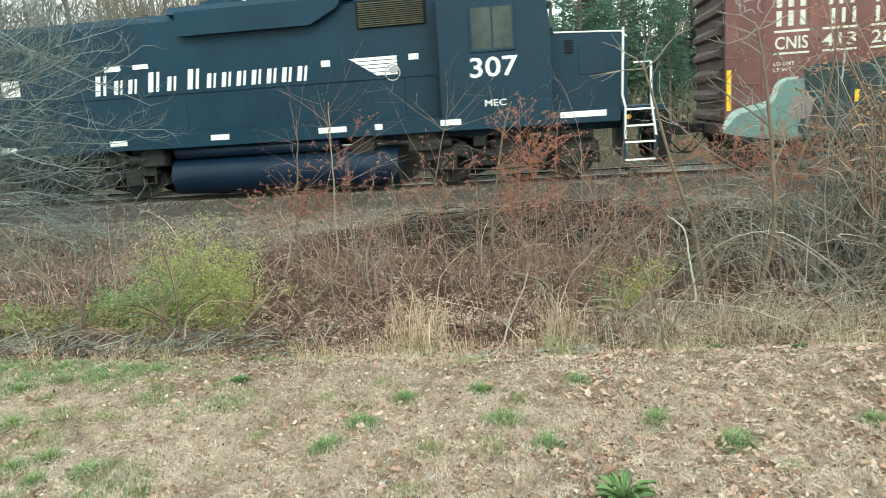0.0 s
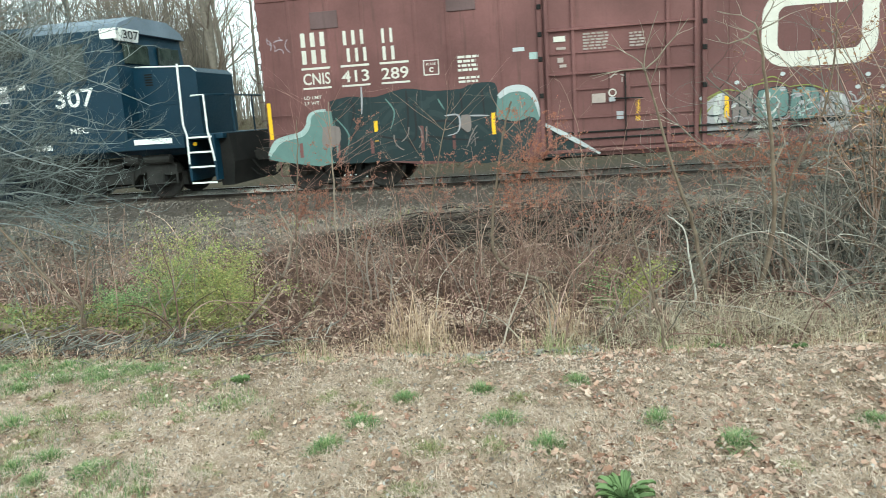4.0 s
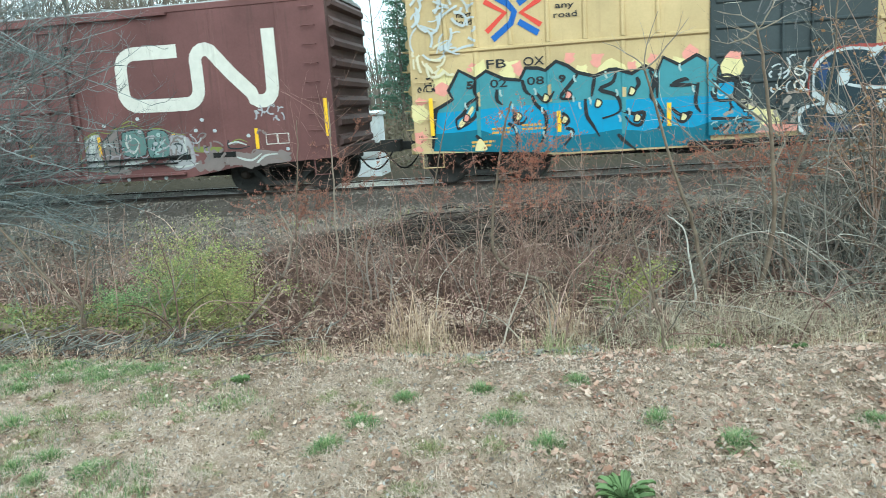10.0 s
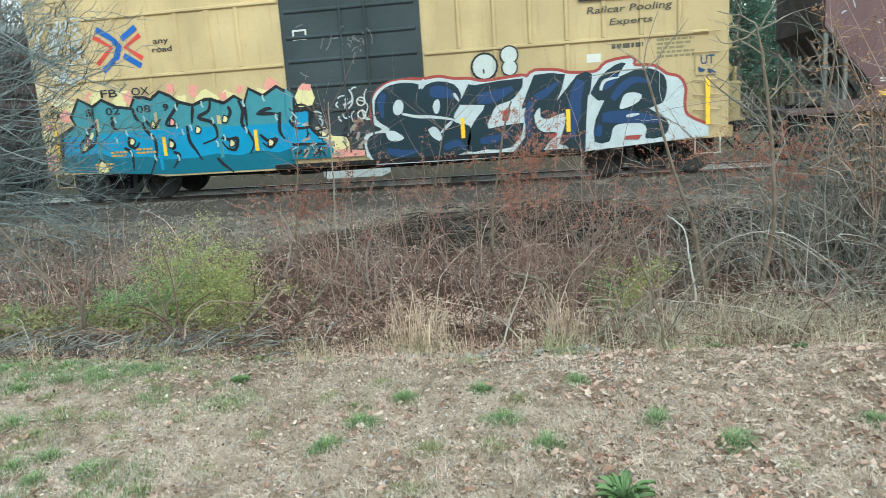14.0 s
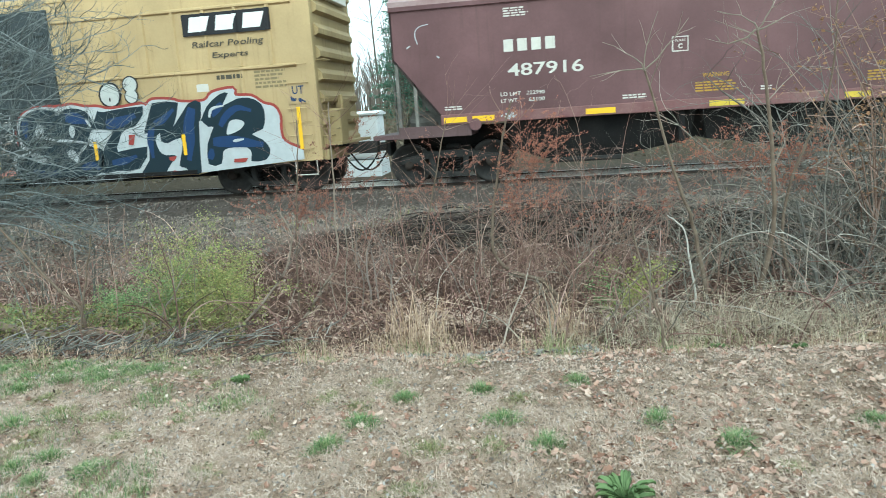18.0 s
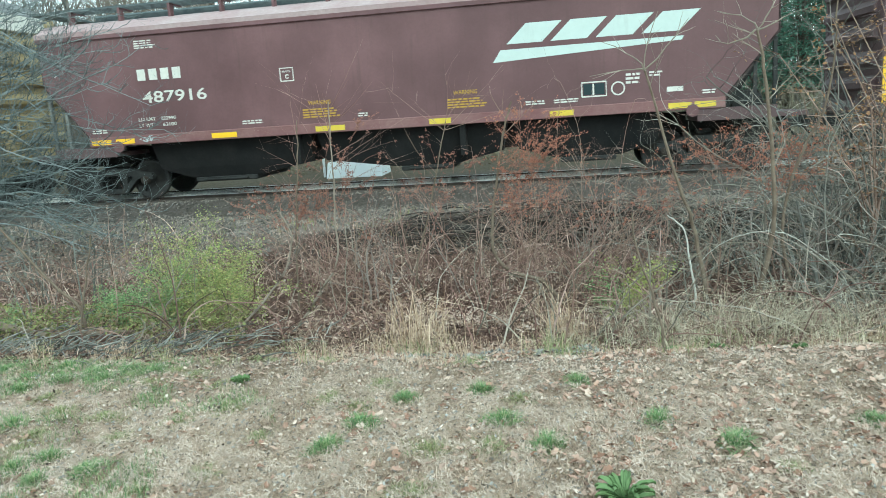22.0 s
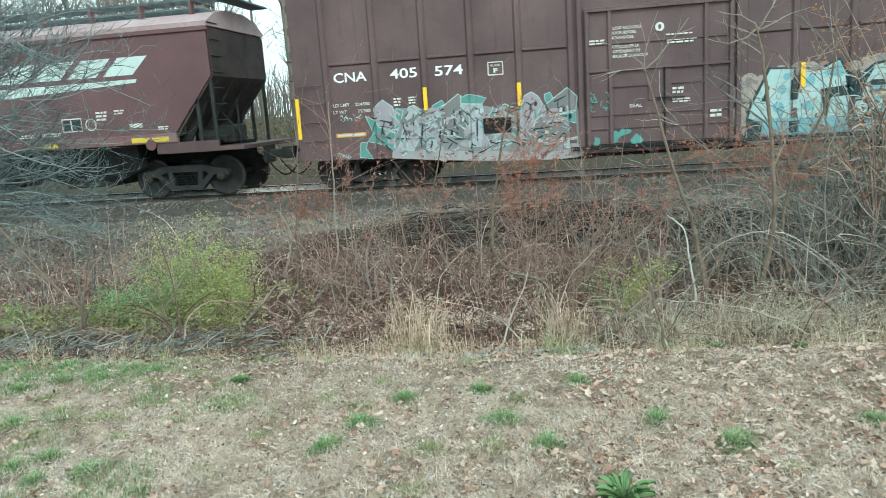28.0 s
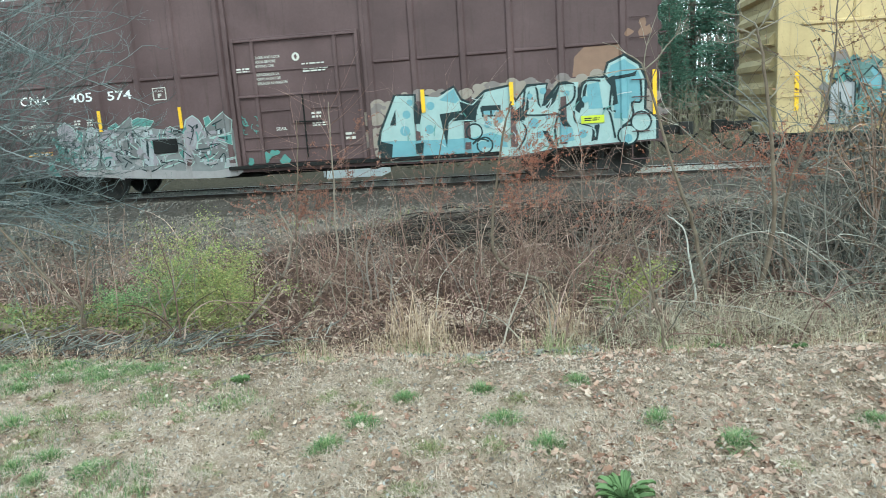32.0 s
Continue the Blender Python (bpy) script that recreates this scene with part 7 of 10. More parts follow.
    s.box(60.56, 61.16, -HW - 0.05, -HW, 1.04, 1.36, 0.01)
    car.put("vent_plate", s, UNDER, "black metal plate")
    blobs(car, 62.7, 64.0, 0.7, 0.95, 8, 0.09, "mint", 0.075, 78)
    # pale blue letters with black drop shade on a peach cloud
    r = random.Random(81)
    cloud = [(65.72, 1.25), (65.85, 1.62), (66.1, 1.88), (66.5, 2.02), (66.95, 2.05), (67.3, 2.02), (67.55, 1.98), (67.95, 2.0), (68.4, 2.08), (68.9, 2.1), (69.35, 2.08), (69.8, 2.08), (70.3, 2.12), (70.75, 2.2), (71.5, 1.6), (71.72, 1.75), (71.78, 1.45)]
    for i in range(130):
        cx, cz = r.choice(cloud)
        rr = r.uniform(0.05, 0.17)
        car.decal("graffiti_fill", [disc(cx + r.gauss(0, 0.13), cz + r.gauss(-0.12, 0.05), rr, rr * r.uniform(0.7, 1.0), n=10)], SPRAY[r.choice(("peach", "peach", "haze"))], 0.003 + 0.00004 * i)
    blobs(car, 65.75, 66.0, 0.6, 1.3, 9, 0.13, "peach", 0.003, 82)
    sil = [(65.91, 0.6), (66.02, 1.2), (66.39, 1.96), (66.81, 1.94), (66.82, 1.35), (66.90, 1.33), (67.02, 1.92), (67.32, 1.87), (67.68, 2.05), (67.81, 1.78), (68.05, 1.67), (68.35, 1.91), (68.92, 2.0), (68.96, 1.62), (69.27, 1.97), (69.65, 1.98),
           (69.56, 1.58), (69.94, 1.97), (70.32, 1.99), (70.23, 1.43), (70.5, 2.03), (70.85, 2.03), (70.94, 2.31), (71.25, 2.44), (71.53, 2.25), (71.66, 1.96), (71.64, 1.34), (71.88, 1.15), (71.88, 0.72), (69.8, 0.64), (69.0, 0.52), (65.99, 0.52)]
    car.decal("graffiti_shade", ribbon(sil[:29], 0.11), SPRAY["charcoal"], 0.008)
    car.decal("graffiti_letter", [sil], SPRAY["ice"], 0.011)
    for q in ([(66.0, 1.0), (67.45, 0.96), (68.22, 0.97), (68.22, 0.62), (66.0, 0.56)], [(67.68, 2.03), (67.79, 1.78), (67.7, 1.72), (67.35, 1.81)], [(70.9, 2.0), (70.98, 2.27), (71.25, 2.38), (71.5, 2.2), (71.6, 1.96), (71.58, 1.5), (71.15, 1.45)]):
        car.decal("graffiti_fill", [q], SPRAY["sky"], 0.014)
    for q in ([(66.22, 1.34), (66.37, 1.67), (66.36, 1.33)], [(66.78, 1.73), (66.88, 1.72), (66.86, 1.33), (66.77, 1.34)], [(66.76, 0.91), (66.96, 0.93), (66.92, 0.69), (66.77, 0.69)], [(67.34, 1.51), (68.05, 1.58), (68.18, 1.45), (67.77, 1.51), (67.53, 1.32), (67.46, 0.78)], [(68.26, 1.63), (68.67, 1.62), (68.67, 1.39), (68.26, 1.39)],
              [(68.92, 1.43), (69.15, 1.62), (69.3, 1.89), (69.26, 1.5), (69.16, 1.26), (68.95, 1.3)], [(70.23, 1.43), (70.31, 1.6), (70.51, 2.01), (70.44, 1.59), (70.32, 1.34)], [(70.86, 2.01), (71.06, 2.07), (71.12, 1.49), (71.01, 1.45), (70.99, 1.84)], [(67.79, 1.75), (68.07, 1.65), (68.35, 1.9), (68.17, 1.57), (68.11, 1.29), (67.87, 1.31)]):
        car.decal("graffiti_shade", [q], SPRAY["charcoal"], 0.017)
    for q in ([(69.56, 1.58), (69.67, 1.65), (69.94, 1.96), (69.83, 1.63), (69.67, 1.47)], [(65.92, 1.03), (66.26, 0.92), (66.2, 0.58), (65.88, 0.6)]):
        car.decal("graffiti_shade", [q], SPRAY["charcoal"], 0.017)
    car.decal("graffiti_stroke", [[(68.30, 1.52), (68.44, 1.52), (68.44, 1.43), (68.30, 1.43)], [(68.48, 1.52), (68.63, 1.51), (68.63, 1.42), (68.48, 1.43)]], SPRAY["sky"], 0.021)
    car.decal("graffiti_fill", [[(68.51, 1.3), (68.69, 1.35), (68.8, 1.12), (68.69, 1.01), (68.55, 1.06)]], SPRAY["pale_silver"], 0.020)
    for cx, cz, rr in ((68.08, 1.09, 0.17), (68.29, 0.79, 0.17)):
        q = disc(cx, cz, rr, n=14)
        car.decal("graffiti_stroke", ribbon(q + [q[0]], 0.035), SPRAY["charcoal"], 0.020)
    for cx, cz, rr in ((66.55, 1.2, 0.11), (66.61, 1.55, 0.09), (66.45, 0.8, 0.12), (67.1, 1.2, 0.10), (66.7, 1.8, 0.07), (67.15, 1.7, 0.09)):
        car.decal("graffiti_fill", [disc(cx, cz, rr)], SPRAY["sky"], 0.0165)
    for q in ([(70.48, 1.91), (70.74, 1.96), (70.81, 1.41), (70.52, 1.42)],
              [(71.04, 1.94), (71.57, 1.94), (71.57, 1.53), (71.36, 1.51), (71.31, 1.17), (71.03, 1.19)],
              [(69.89, 1.28), (70.17, 1.03), (70.20, 0.78), (69.92, 0.75)],
              [(68.13, 0.99), (68.43, 1.06), (68.74, 0.94), (68.79, 0.72), (68.18, 0.74)],
              [(70.94, 2.20), (71.24, 2.35), (71.45, 2.24), (71.47, 2.13), (70.99, 2.06)]):
        car.decal("graffiti_fill", [q], SPRAY["sky"], 0.0145)
    for q in ([(69.53, 1.03), (69.65, 1.01), (69.84, 0.60), (69.76, 0.54), (69.64, 0.81)],
              [(69.98, 1.43), (69.89, 1.32), (69.97, 1.10), (70.15, 1.06), (70.05, 1.21), (70.01, 1.34)],
              [(70.63, 1.07), (70.74, 1.09), (70.68, 0.75), (70.59, 0.76)],
              [(70.80, 2.17), (70.90, 1.96), (71.48, 2.03), (71.51, 2.14), (71.42, 2.09), (70.94, 2.03)],
              [(70.31, 1.45), (70.42, 1.45), (70.47, 1.90), (70.40, 1.95)],
              [(68.23, 1.60), (68.59, 1.60), (68.60, 1.49), (68.24, 1.49)],
              [(67.60, 1.42), (67.75, 1.52), (67.94, 1.38), (67.82, 1.37)]):
        car.decal("graffiti_shade", [q], SPRAY["charcoal"], 0.020)
    for q in ([(69.21, 1.96), (69.16, 1.66), (69.10, 1.38)],
              [(69.21, 1.96), (69.43, 1.96), (69.52, 1.53), (69.89, 1.96)],
              [(69.10, 1.38), (69.48, 1.35), (69.89, 1.36)],
              [(69.89, 1.96), (70.21, 1.95), (70.20, 1.63), (69.89, 1.43)],
              [(69.89, 1.36), (69.80, 1.05), (69.85, 0.68)],
              [(70.31, 1.44), (70.40, 1.96), (70.77, 1.98)],
              [(71.01, 1.95), (70.95, 1.41), (71.07, 1.33)],
              [(71.58, 1.95), (71.58, 1.51), (71.40, 1.49), (71.42, 1.21), (71.19, 1.01)],
              [(68.89, 1.32), (69.12, 1.23), (69.19, 0.98), (69.01, 0.65)],
              [(70.21, 1.40), (70.25, 1.16), (70.58, 1.02), (70.57, 0.74)],
              [(68.03, 0.83), (68.18, 0.93), (68.38, 0.87)],
              [(67.62, 1.36), (67.92, 1.38), (68.13, 1.31)],
              [(70.81, 1.40), (70.94, 1.34), (71.05, 0.78)]):
        car.decal("graffiti_stroke", ribbon(rounded(q), 0.042), SPRAY["charcoal"], 0.0225)
        car.decal("graffiti_stroke", ribbon([(x + 0.045, z - 0.035) for x, z in rounded(q)[2:-2]], 0.022), SPRAY["ice"], 0.024)
    for cx, cz in ((71.58, 1.09), (71.31, 0.83)):
        car.decal("graffiti_fill", [disc(cx, cz, 0.225, n=16)], SPRAY["charcoal"], 0.027)
        car.decal("graffiti_fill", [disc(cx, cz, 0.185, n=16)], SPRAY["ice"], 0.029)
    for cx, cz, rr in ((69.36, 1.19, 0.11), (69.48, 0.95, 0.08), (69.21, 0.74, 0.07), (69.58, 1.85, 0.07), (70.07, 1.77, 0.06), (71.24, 1.72, 0.08), (71.31, 0.76, 0.09), (70.45, 1.62, 0.07), (69.30, 1.76, 0.06), (69.66, 1.30, 0.05), (68.38, 1.23, 0.08), (68.64, 1.31, 0.07), (70.38, 0.91, 0.09)):
        car.decal("graffiti_fill", [disc(cx, cz, rr)], SPRAY["sky"], 0.031)
    blobs(car, 68.2, 68.9, 0.9, 1.5, 6, 0.10, "peach", 0.026, 97)
    scribble(car, 66.0, 71.4, 0.7, 1.8, 14, "white", 0.018, 0.038, 94, 0.2, 0.35)
    scribble(car, 66.0, 71.4, 0.6, 1.6, 16, "mint", 0.02, 0.034, 98, 0.2, 0.3)
    car.patch("placard", 70.35, 70.83, 1.12, 1.28, flat_paint("yellow_green_sign", (0.55, 0.60, 0.04), wear=0.1), 0.045)
    car.bars(70.42, 70.76, 1.17, 1.25, 2, BLACK_INK, 0.048)
    car.decal("graffiti_fill", [[(70.2, 2.1), (70.25, 2.5), (70.45, 2.68), (71.15, 2.72), (71.22, 2.45), (71.0, 2.3), (70.9, 2.08)]], SPRAY["warm_peach"], 0.004)
    blobs(car, 71.3, 71.8, 2.65, 3.15, 6, 0.11, "warm_peach", 0.005, 95)
    for z in (1.1, 1.5, 1.9, 2.3):
        grab(car, 56.5, 57.0, z, material=DARK_BROWN)
    for z in (0.9, 1.25, 1.6, 1.95, 2.4, 2.8, 3.2, 3.6):
        grab(car, 71.4, 71.75, z, material=DARK_BROWN)
    stirrup(car, 56.5, 56.95, 0.32, 0.7, DARK_BROWN)
    stirrup(car, 71.4, 71.85, 0.32, 0.7, DARK_BROWN)
    return car


TRAIN = [locomotive(), boxcar_red(), boxcar_yellow(), hopper(), boxcar_dark(), boxcar_yellow_last()]
# ---- beyond the track: relay cabinet, brush, pines and bare woods
CAB_PAINT = paint("pale_cabinet_paint", (0.76, 0.79, 0.80), 0.08, (0.4, 0.38, 0.34), 0.15, 0.45)
cab = thing("relay_cabinet", "pale grey-white metal relay cabinet on a concrete base", "cabinet", at=(-6.68, 23.9, -0.42))
cab.scale = (1.09, 1.09, 1.09)
s = Shape()
s.box(-0.80, 0.80, -0.42, 0.42, 0.55, 1.84, 0.02)
part("body", s, CAB_PAINT, cab)
s = Shape()
s.prism([(-0.50, 1.84), (-0.52, 1.90), (0, 1.97), (0.52, 1.90), (0.50, 1.84)], -0.86, 0.86, "x")
part("roof", s, CAB_PAINT, cab)
for x0, x1 in ((-0.77, -0.01), (0.01, 0.77)):
    s = Shape()
    s.box(x0, x1, -0.44, -0.42, 0.60, 1.80, 0.008)
    d = part("door", s, CAB_PAINT, cab)
    s = Shape()
    s.tube([(x0 + 0.1 if x0 > 0 else x1 - 0.1, -0.45, 1.1), (x0 + 0.1 if x0 > 0 else x1 - 0.1, -0.49, 1.1), (x0 + 0.1 if x0 > 0 else x1 - 0.1, -0.49, 1.28)], 0.014, 5)
    part("handle", s, UNDER, d, "dark metal handle")
s = Shape()
s.prism([(-0.72, -0.05), (-0.46, 0.50), (0.46, 0.50), (0.60, -0.05)], -0.86, 0.86, "x")
part("base", s, CAB_PAINT, cab, "white painted sloping base")
for lx in (-0.7, 0.7):
    for ly in (-0.34, 0.34):
        s = Shape()
        s.box(lx - 0.05, lx + 0.05, ly - 0.05, ly + 0.05, 0.40, 0.56)
        part("leg", s, UNDER, cab, "dark steel leg")
post = thing("vent_pipe", "white plastic vent pipe with a hooded cap", "pipe", at=(-7.85, 23.7, -0.42))
s = Shape()
s.tube([(0, 0, 0), (0, 0, 1.55)], 0.045, 8)
part("pipe", s, CAB_PAINT, post)
s = Shape()
s.tube([(0, 0, 1.55), (-0.03, 0, 1.68), (-0.12, 0, 1.70), (-0.16, 0, 1.60)], 0.06, 8)
part("cap", s, CAB_PAINT, post)


def unit(v):
    ln = math.sqrt(v[0] ** 2 + v[1] ** 2 + v[2] ** 2) or 1.0
    return (v[0] / ln, v[1] / ln, v[2] / ln)


def grow(s, p, d, length, r, rnd, depth, kids, wander=0.25, droop=0.0, n=3, segs=6, shrink=0.55, spread=0.9, tips=None, start=0.2):
    """A tapering, wandering branch with side branches. tips collects points along the last twigs."""
    pts, rads = [p], [r]
    step = length / segs
    dirs = [d]
    for i in range(segs):
        d = unit((d[0] + rnd.uniform(-wander, wander), d[1] + rnd.uniform(-wander, wander), d[2] + rnd.uniform(-wander, wander) - droop))
        p = (p[0] + d[0] * step, p[1] + d[1] * step, p[2] + d[2] * step)
        pts.append(p)
        dirs.append(d)
        rads.append(r * (1 - 0.75 * (i + 1) / segs))
    s.tube(pts, rads, n, caps=False)
    if depth == 0:
        if tips is not None:
            tips += [(pts[k], dirs[k]) for k in range(1, segs + 1)]
        return
    for k in range(kids):
        i = min(segs, max(1, int(segs * (start + (1 - start) * (k + rnd.random()) / kids))))
        c = dirs[i]
        q = unit((c[0] + rnd.uniform(-spread, spread), c[1] + rnd.uniform(-spread, spread), c[2] + rnd.uniform(-spread, spread)))
        grow(s, pts[i], q, length * shrink * rnd.uniform(0.7, 1.2), max(rads[i] * 0.65, r * 0.2), rnd, depth - 1, max(2, kids - 1), wander, droop, 3, max(3, segs - 1), shrink, spread, tips, start)


def leaf(s, p, size, rnd, aim=None):
    a = aim or unit((rnd.uniform(-1, 1), rnd.uniform(-1, 1), rnd.uniform(-0.6, 0.6)))
    b = unit((rnd.uniform(-1, 1), rnd.uniform(-1, 1), rnd.uniform(-1, 1)))
    w = size * rnd.uniform(0.25, 0.4)
    m = (p[0] + a[0] * size * 0.5, p[1] + a[1] * size * 0.5, p[2] + a[2] * size * 0.5)
    s.add([p, (m[0] + b[0] * w, m[1] + b[1] * w, m[2] + b[2] * w), (p[0] + a[0] * size, p[1] + a[1] * size, p[2] + a[2] * size), (m[0] - b[0] * w, m[1] - b[1] * w, m[2] - b[2] * w)], [(0, 1, 2), (0, 2, 3)])


def tones(name, cols, rough=0.85, translucent=0.0):
    """Foliage or twig colour that differs from piece to piece, with mottling."""
    m, nt, b = shader(name, rough, 0.0, 0.25)
    g = nt.nodes.new("ShaderNodeNewGeometry")
    cr = nt.nodes.new("ShaderNodeValToRGB")
    cr.color_ramp.interpolation = "LINEAR"
    el = cr.color_ramp.elements
    while len(el) < len(cols):
        el.new(0.5)
    for i, c in enumerate(cols):
        el[i].position = i / (len(cols) - 1)
        el[i].color = (*c, 1)
    nt.links.new(g.outputs["Random Per Island"], cr.inputs[0])
    n = noise_tex(nt, coords(nt), 8, 3)
    col = blend(nt, ramp(nt, n, 0.45, 0.7, 0, 0.5), cr.outputs[0], tuple(sum(c[k] for c in cols) / len(cols) * 0.5 for k in range(3)))
    nt.links.new(col, b.inputs["Base Color"])
    if translucent:
        t = nt.nodes.new("ShaderNodeBsdfTranslucent")
        nt.links.new(col, t.inputs["Color"])
        mx = nt.nodes.new("ShaderNodeMixShader")
        mx.inputs[0].default_value = translucent
        out = [k for k in nt.nodes if k.type == "OUTPUT_MATERIAL"][0]
        nt.links.new(b.outputs[0], mx.inputs[1])
        nt.links.new(t.outputs[0], mx.inputs[2])
        nt.links.new(mx.outputs[0], out.inputs["Surface"])
    return m


BARK_FAR = tones("grey_brown_bark", [(0.10, 0.085, 0.07), (0.17, 0.145, 0.12), (0.22, 0.19, 0.16)])
TWIG_FAR = tones("brown_far_twigs", [(0.13, 0.10, 0.08), (0.20, 0.16, 0.13), (0.26, 0.22, 0.18)])
NEEDLES = tones("pine_needles", [(0.085, 0.17, 0.125), (0.15, 0.25, 0.18), (0.23, 0.33, 0.24)], 0.7, 0.4)
BRUSH_FAR = tones("far_dry_brush", [(0.11, 0.09, 0.065), (0.20, 0.165, 0.125), (0.16, 0.15, 0.09)])


def bare_tree(seed, h):
    rnd = random.Random(seed)
    t = thing("bare_tree", "leafless grey-brown tree at the far wood edge", "tree", "far bare trees")
    s, c = Shape(), Shape()
    pts = [(0, 0, -0.4)]
    for i in range(1, 8):
        pts.append((pts[-1][0] + rnd.uniform(-0.22, 0.22), pts[-1][1] + rnd.uniform(-0.2, 0.2), h * 0.8 * i / 7))
    s.tube(pts, [0.17 * (1 - 0.8 * i / 7) + 0.01 for i in range(8)], 6, caps=False)
    part("trunk", s, BARK_FAR, t, smooth=True)
    for i in range(2, 8):
        for k in range(3):
            a = rnd.uniform(0, 6.28)
            grow(c, pts[i], unit((math.cos(a), math.sin(a), rnd.uniform(0.5, 1.4))), h * rnd.uniform(0.16, 0.30), 0.04, rnd, 2, 4, 0.22, -0.06, 3, 5, 0.55, 0.8)
    part("crown", c, TWIG_FAR, t)
    return t


def pine(seed, h):
    rnd = random.Random(seed)
    t = thing("pine_tree", "tall dark green white pine behind the railway", "tree", "far pines")
    s, c, b = Shape(), Shape(), Shape()
    s.tube([(0, 0, -0.4), (rnd.uniform(-.1, .1), 0, h * 0.5), (0, 0, h)], [0.24, 0.15, 0.02], 8, caps=False)
    part("trunk", s, BARK_FAR, t, smooth=True)
    z = h * 0.07
    while z < h * 0.98:
        reach = (1 - z / h) ** 0.7 * h * 0.24 + 0.3
        for k in range(rnd.randint(5, 7)):
            a = rnd.uniform(0, 6.28)
            ln = reach * rnd.uniform(0.55, 1.1)
            tip = (math.cos(a) * ln, math.sin(a) * ln, z + ln * rnd.uniform(-0.05, 0.3))
            b.tube([(0, 0, z), tip], [0.035, 0.008], 3, caps=False)
            for q in range(int(13 + ln * 15)):
                f = rnd.uniform(0.2, 1.05)
                o = (tip[0] * f + rnd.uniform(-.3, .3) * 1.3, tip[1] * f + rnd.uniform(-.3, .3) * 1.3, z + (tip[2] - z) * f + rnd.uniform(-.18, .22))
                leaf(c, o, rnd.uniform(0.16, 0.34), rnd, unit((tip[0] + rnd.uniform(-1, 1), tip[1] + rnd.uniform(-1, 1), rnd.uniform(-0.2, 0.9))))
        z += rnd.uniform(0.32, 0.5)
    part("bough", b, BARK_FAR, t)
    part("crown", c, NEEDLES, t)
    return t


rw = random.Random(77)
firsts = [bare_tree(200 + i, 13 + 1.2 * i) for i in range(5)]
spots = [(rw.uniform(-52, -11), rw.uniform(44, 74)) for i in range(70)] + [(rw.uniform(-44, -10), rw.uniform(30, 44)) for i in range(26)] + [(rw.uniform(-11, 26), rw.uniform(58, 80)) for i in range(14)] + [(-13.2, 34.0), (-21.0, 38.0), (-30.0, 37), (14.5, 48), (17.0, 52), (20.5, 47), (23, 50)]
for i, (x, y) in enumerate(spots):
    m = pose(x, y, land(x, y), 0, 0, rw.uniform(0, 360)) @ Matrix.Scale(rw.uniform(0.75, 1.15), 4)
    if i >= 5 and -0.47 < x / y < -0.23 and i % 4:
        continue
    if i < 5:
        firsts[i].matrix_basis = m
    else:
        copy_thing(firsts[i % 5], m)
pines = [pine(300 + i, 15 + i) for i in range(3)]
spots = [(-9.6, 46), (-6.8, 49), (-4.2, 45), (-1.0, 50), (1.6, 46), (4.2, 48), (6.6, 45), (8.6, 49), (10.6, 46), (12.6, 52), (-3, 55), (3, 56), (7.6, 57), (-12.2, 62), (16.5, 58), (-8.2, 56), (14.6, 47), (16.8, 45), (18.8, 48), (21.0, 45.5), (23.4, 49), (25.6, 46)]
for i, (x, y) in enumerate(spots):
    m = pose(x, y, land(x, y), 0, 0, rw.uniform(0, 360)) @ Matrix.Scale((0.55 if i in (0, 13) else 1.0) * rw.uniform(0.85, 1.15), 4)
    if i < 3:
        pines[i].matrix_basis = m
    else:
        copy_thing(pines[i % 3], m)
s = Shape()
for i in range(9000):
    x, y = rw.uniform(-48, 30), rw.choice((rw.uniform(33, 44), rw.uniform(50, 66)))
    if -9 < x < 12 and y < 44 and rw.random() < 0.6:
        continue
    z = land(x, y)
    h = rw.uniform(0.5, 2.4)
    s.tube([(x, y, z), (x + rw.uniform(-.3, .3), y, z + h * 0.6), (x + rw.uniform(-.8, .8), y + rw.uniform(-.3, .3), z + h)], [0.022, 0.016, 0.006], 3, caps=False)
    if i % 2:
        for k in range(4):
            leaf(s, (x + rw.uniform(-.5, .5), y, z + h * rw.uniform(0.1, 0.8)), 0.28, rw)
for i in range(7000):
    x, y = rw.uniform(-26, 16), 33.0 - 8.0 * rw.random() ** 1.8
    if -8.2 < x < -5.0 and y < 24.6:
        continue
    z = land(x, y)
    h = rw.uniform(0.08, 0.35)
    s.tube([(x, y, z), (x + rw.uniform(-.1, .1), y, z + h * 0.6), (x + rw.uniform(-.3, .3), y + rw.uniform(-.2, .2), z + h)], [0.010, 0.008, 0.003], 3, caps=False)
    for k in range(2):
        leaf(s, (x + rw.uniform(-.2, .2), y, z + h * rw.uniform(0.0, 0.6)), 0.14, rw)
tagged(part("far_brush", s, BRUSH_FAR), "dry brown undergrowth along the far wood", "undergrowth", kind="stuff")
s = Shape()
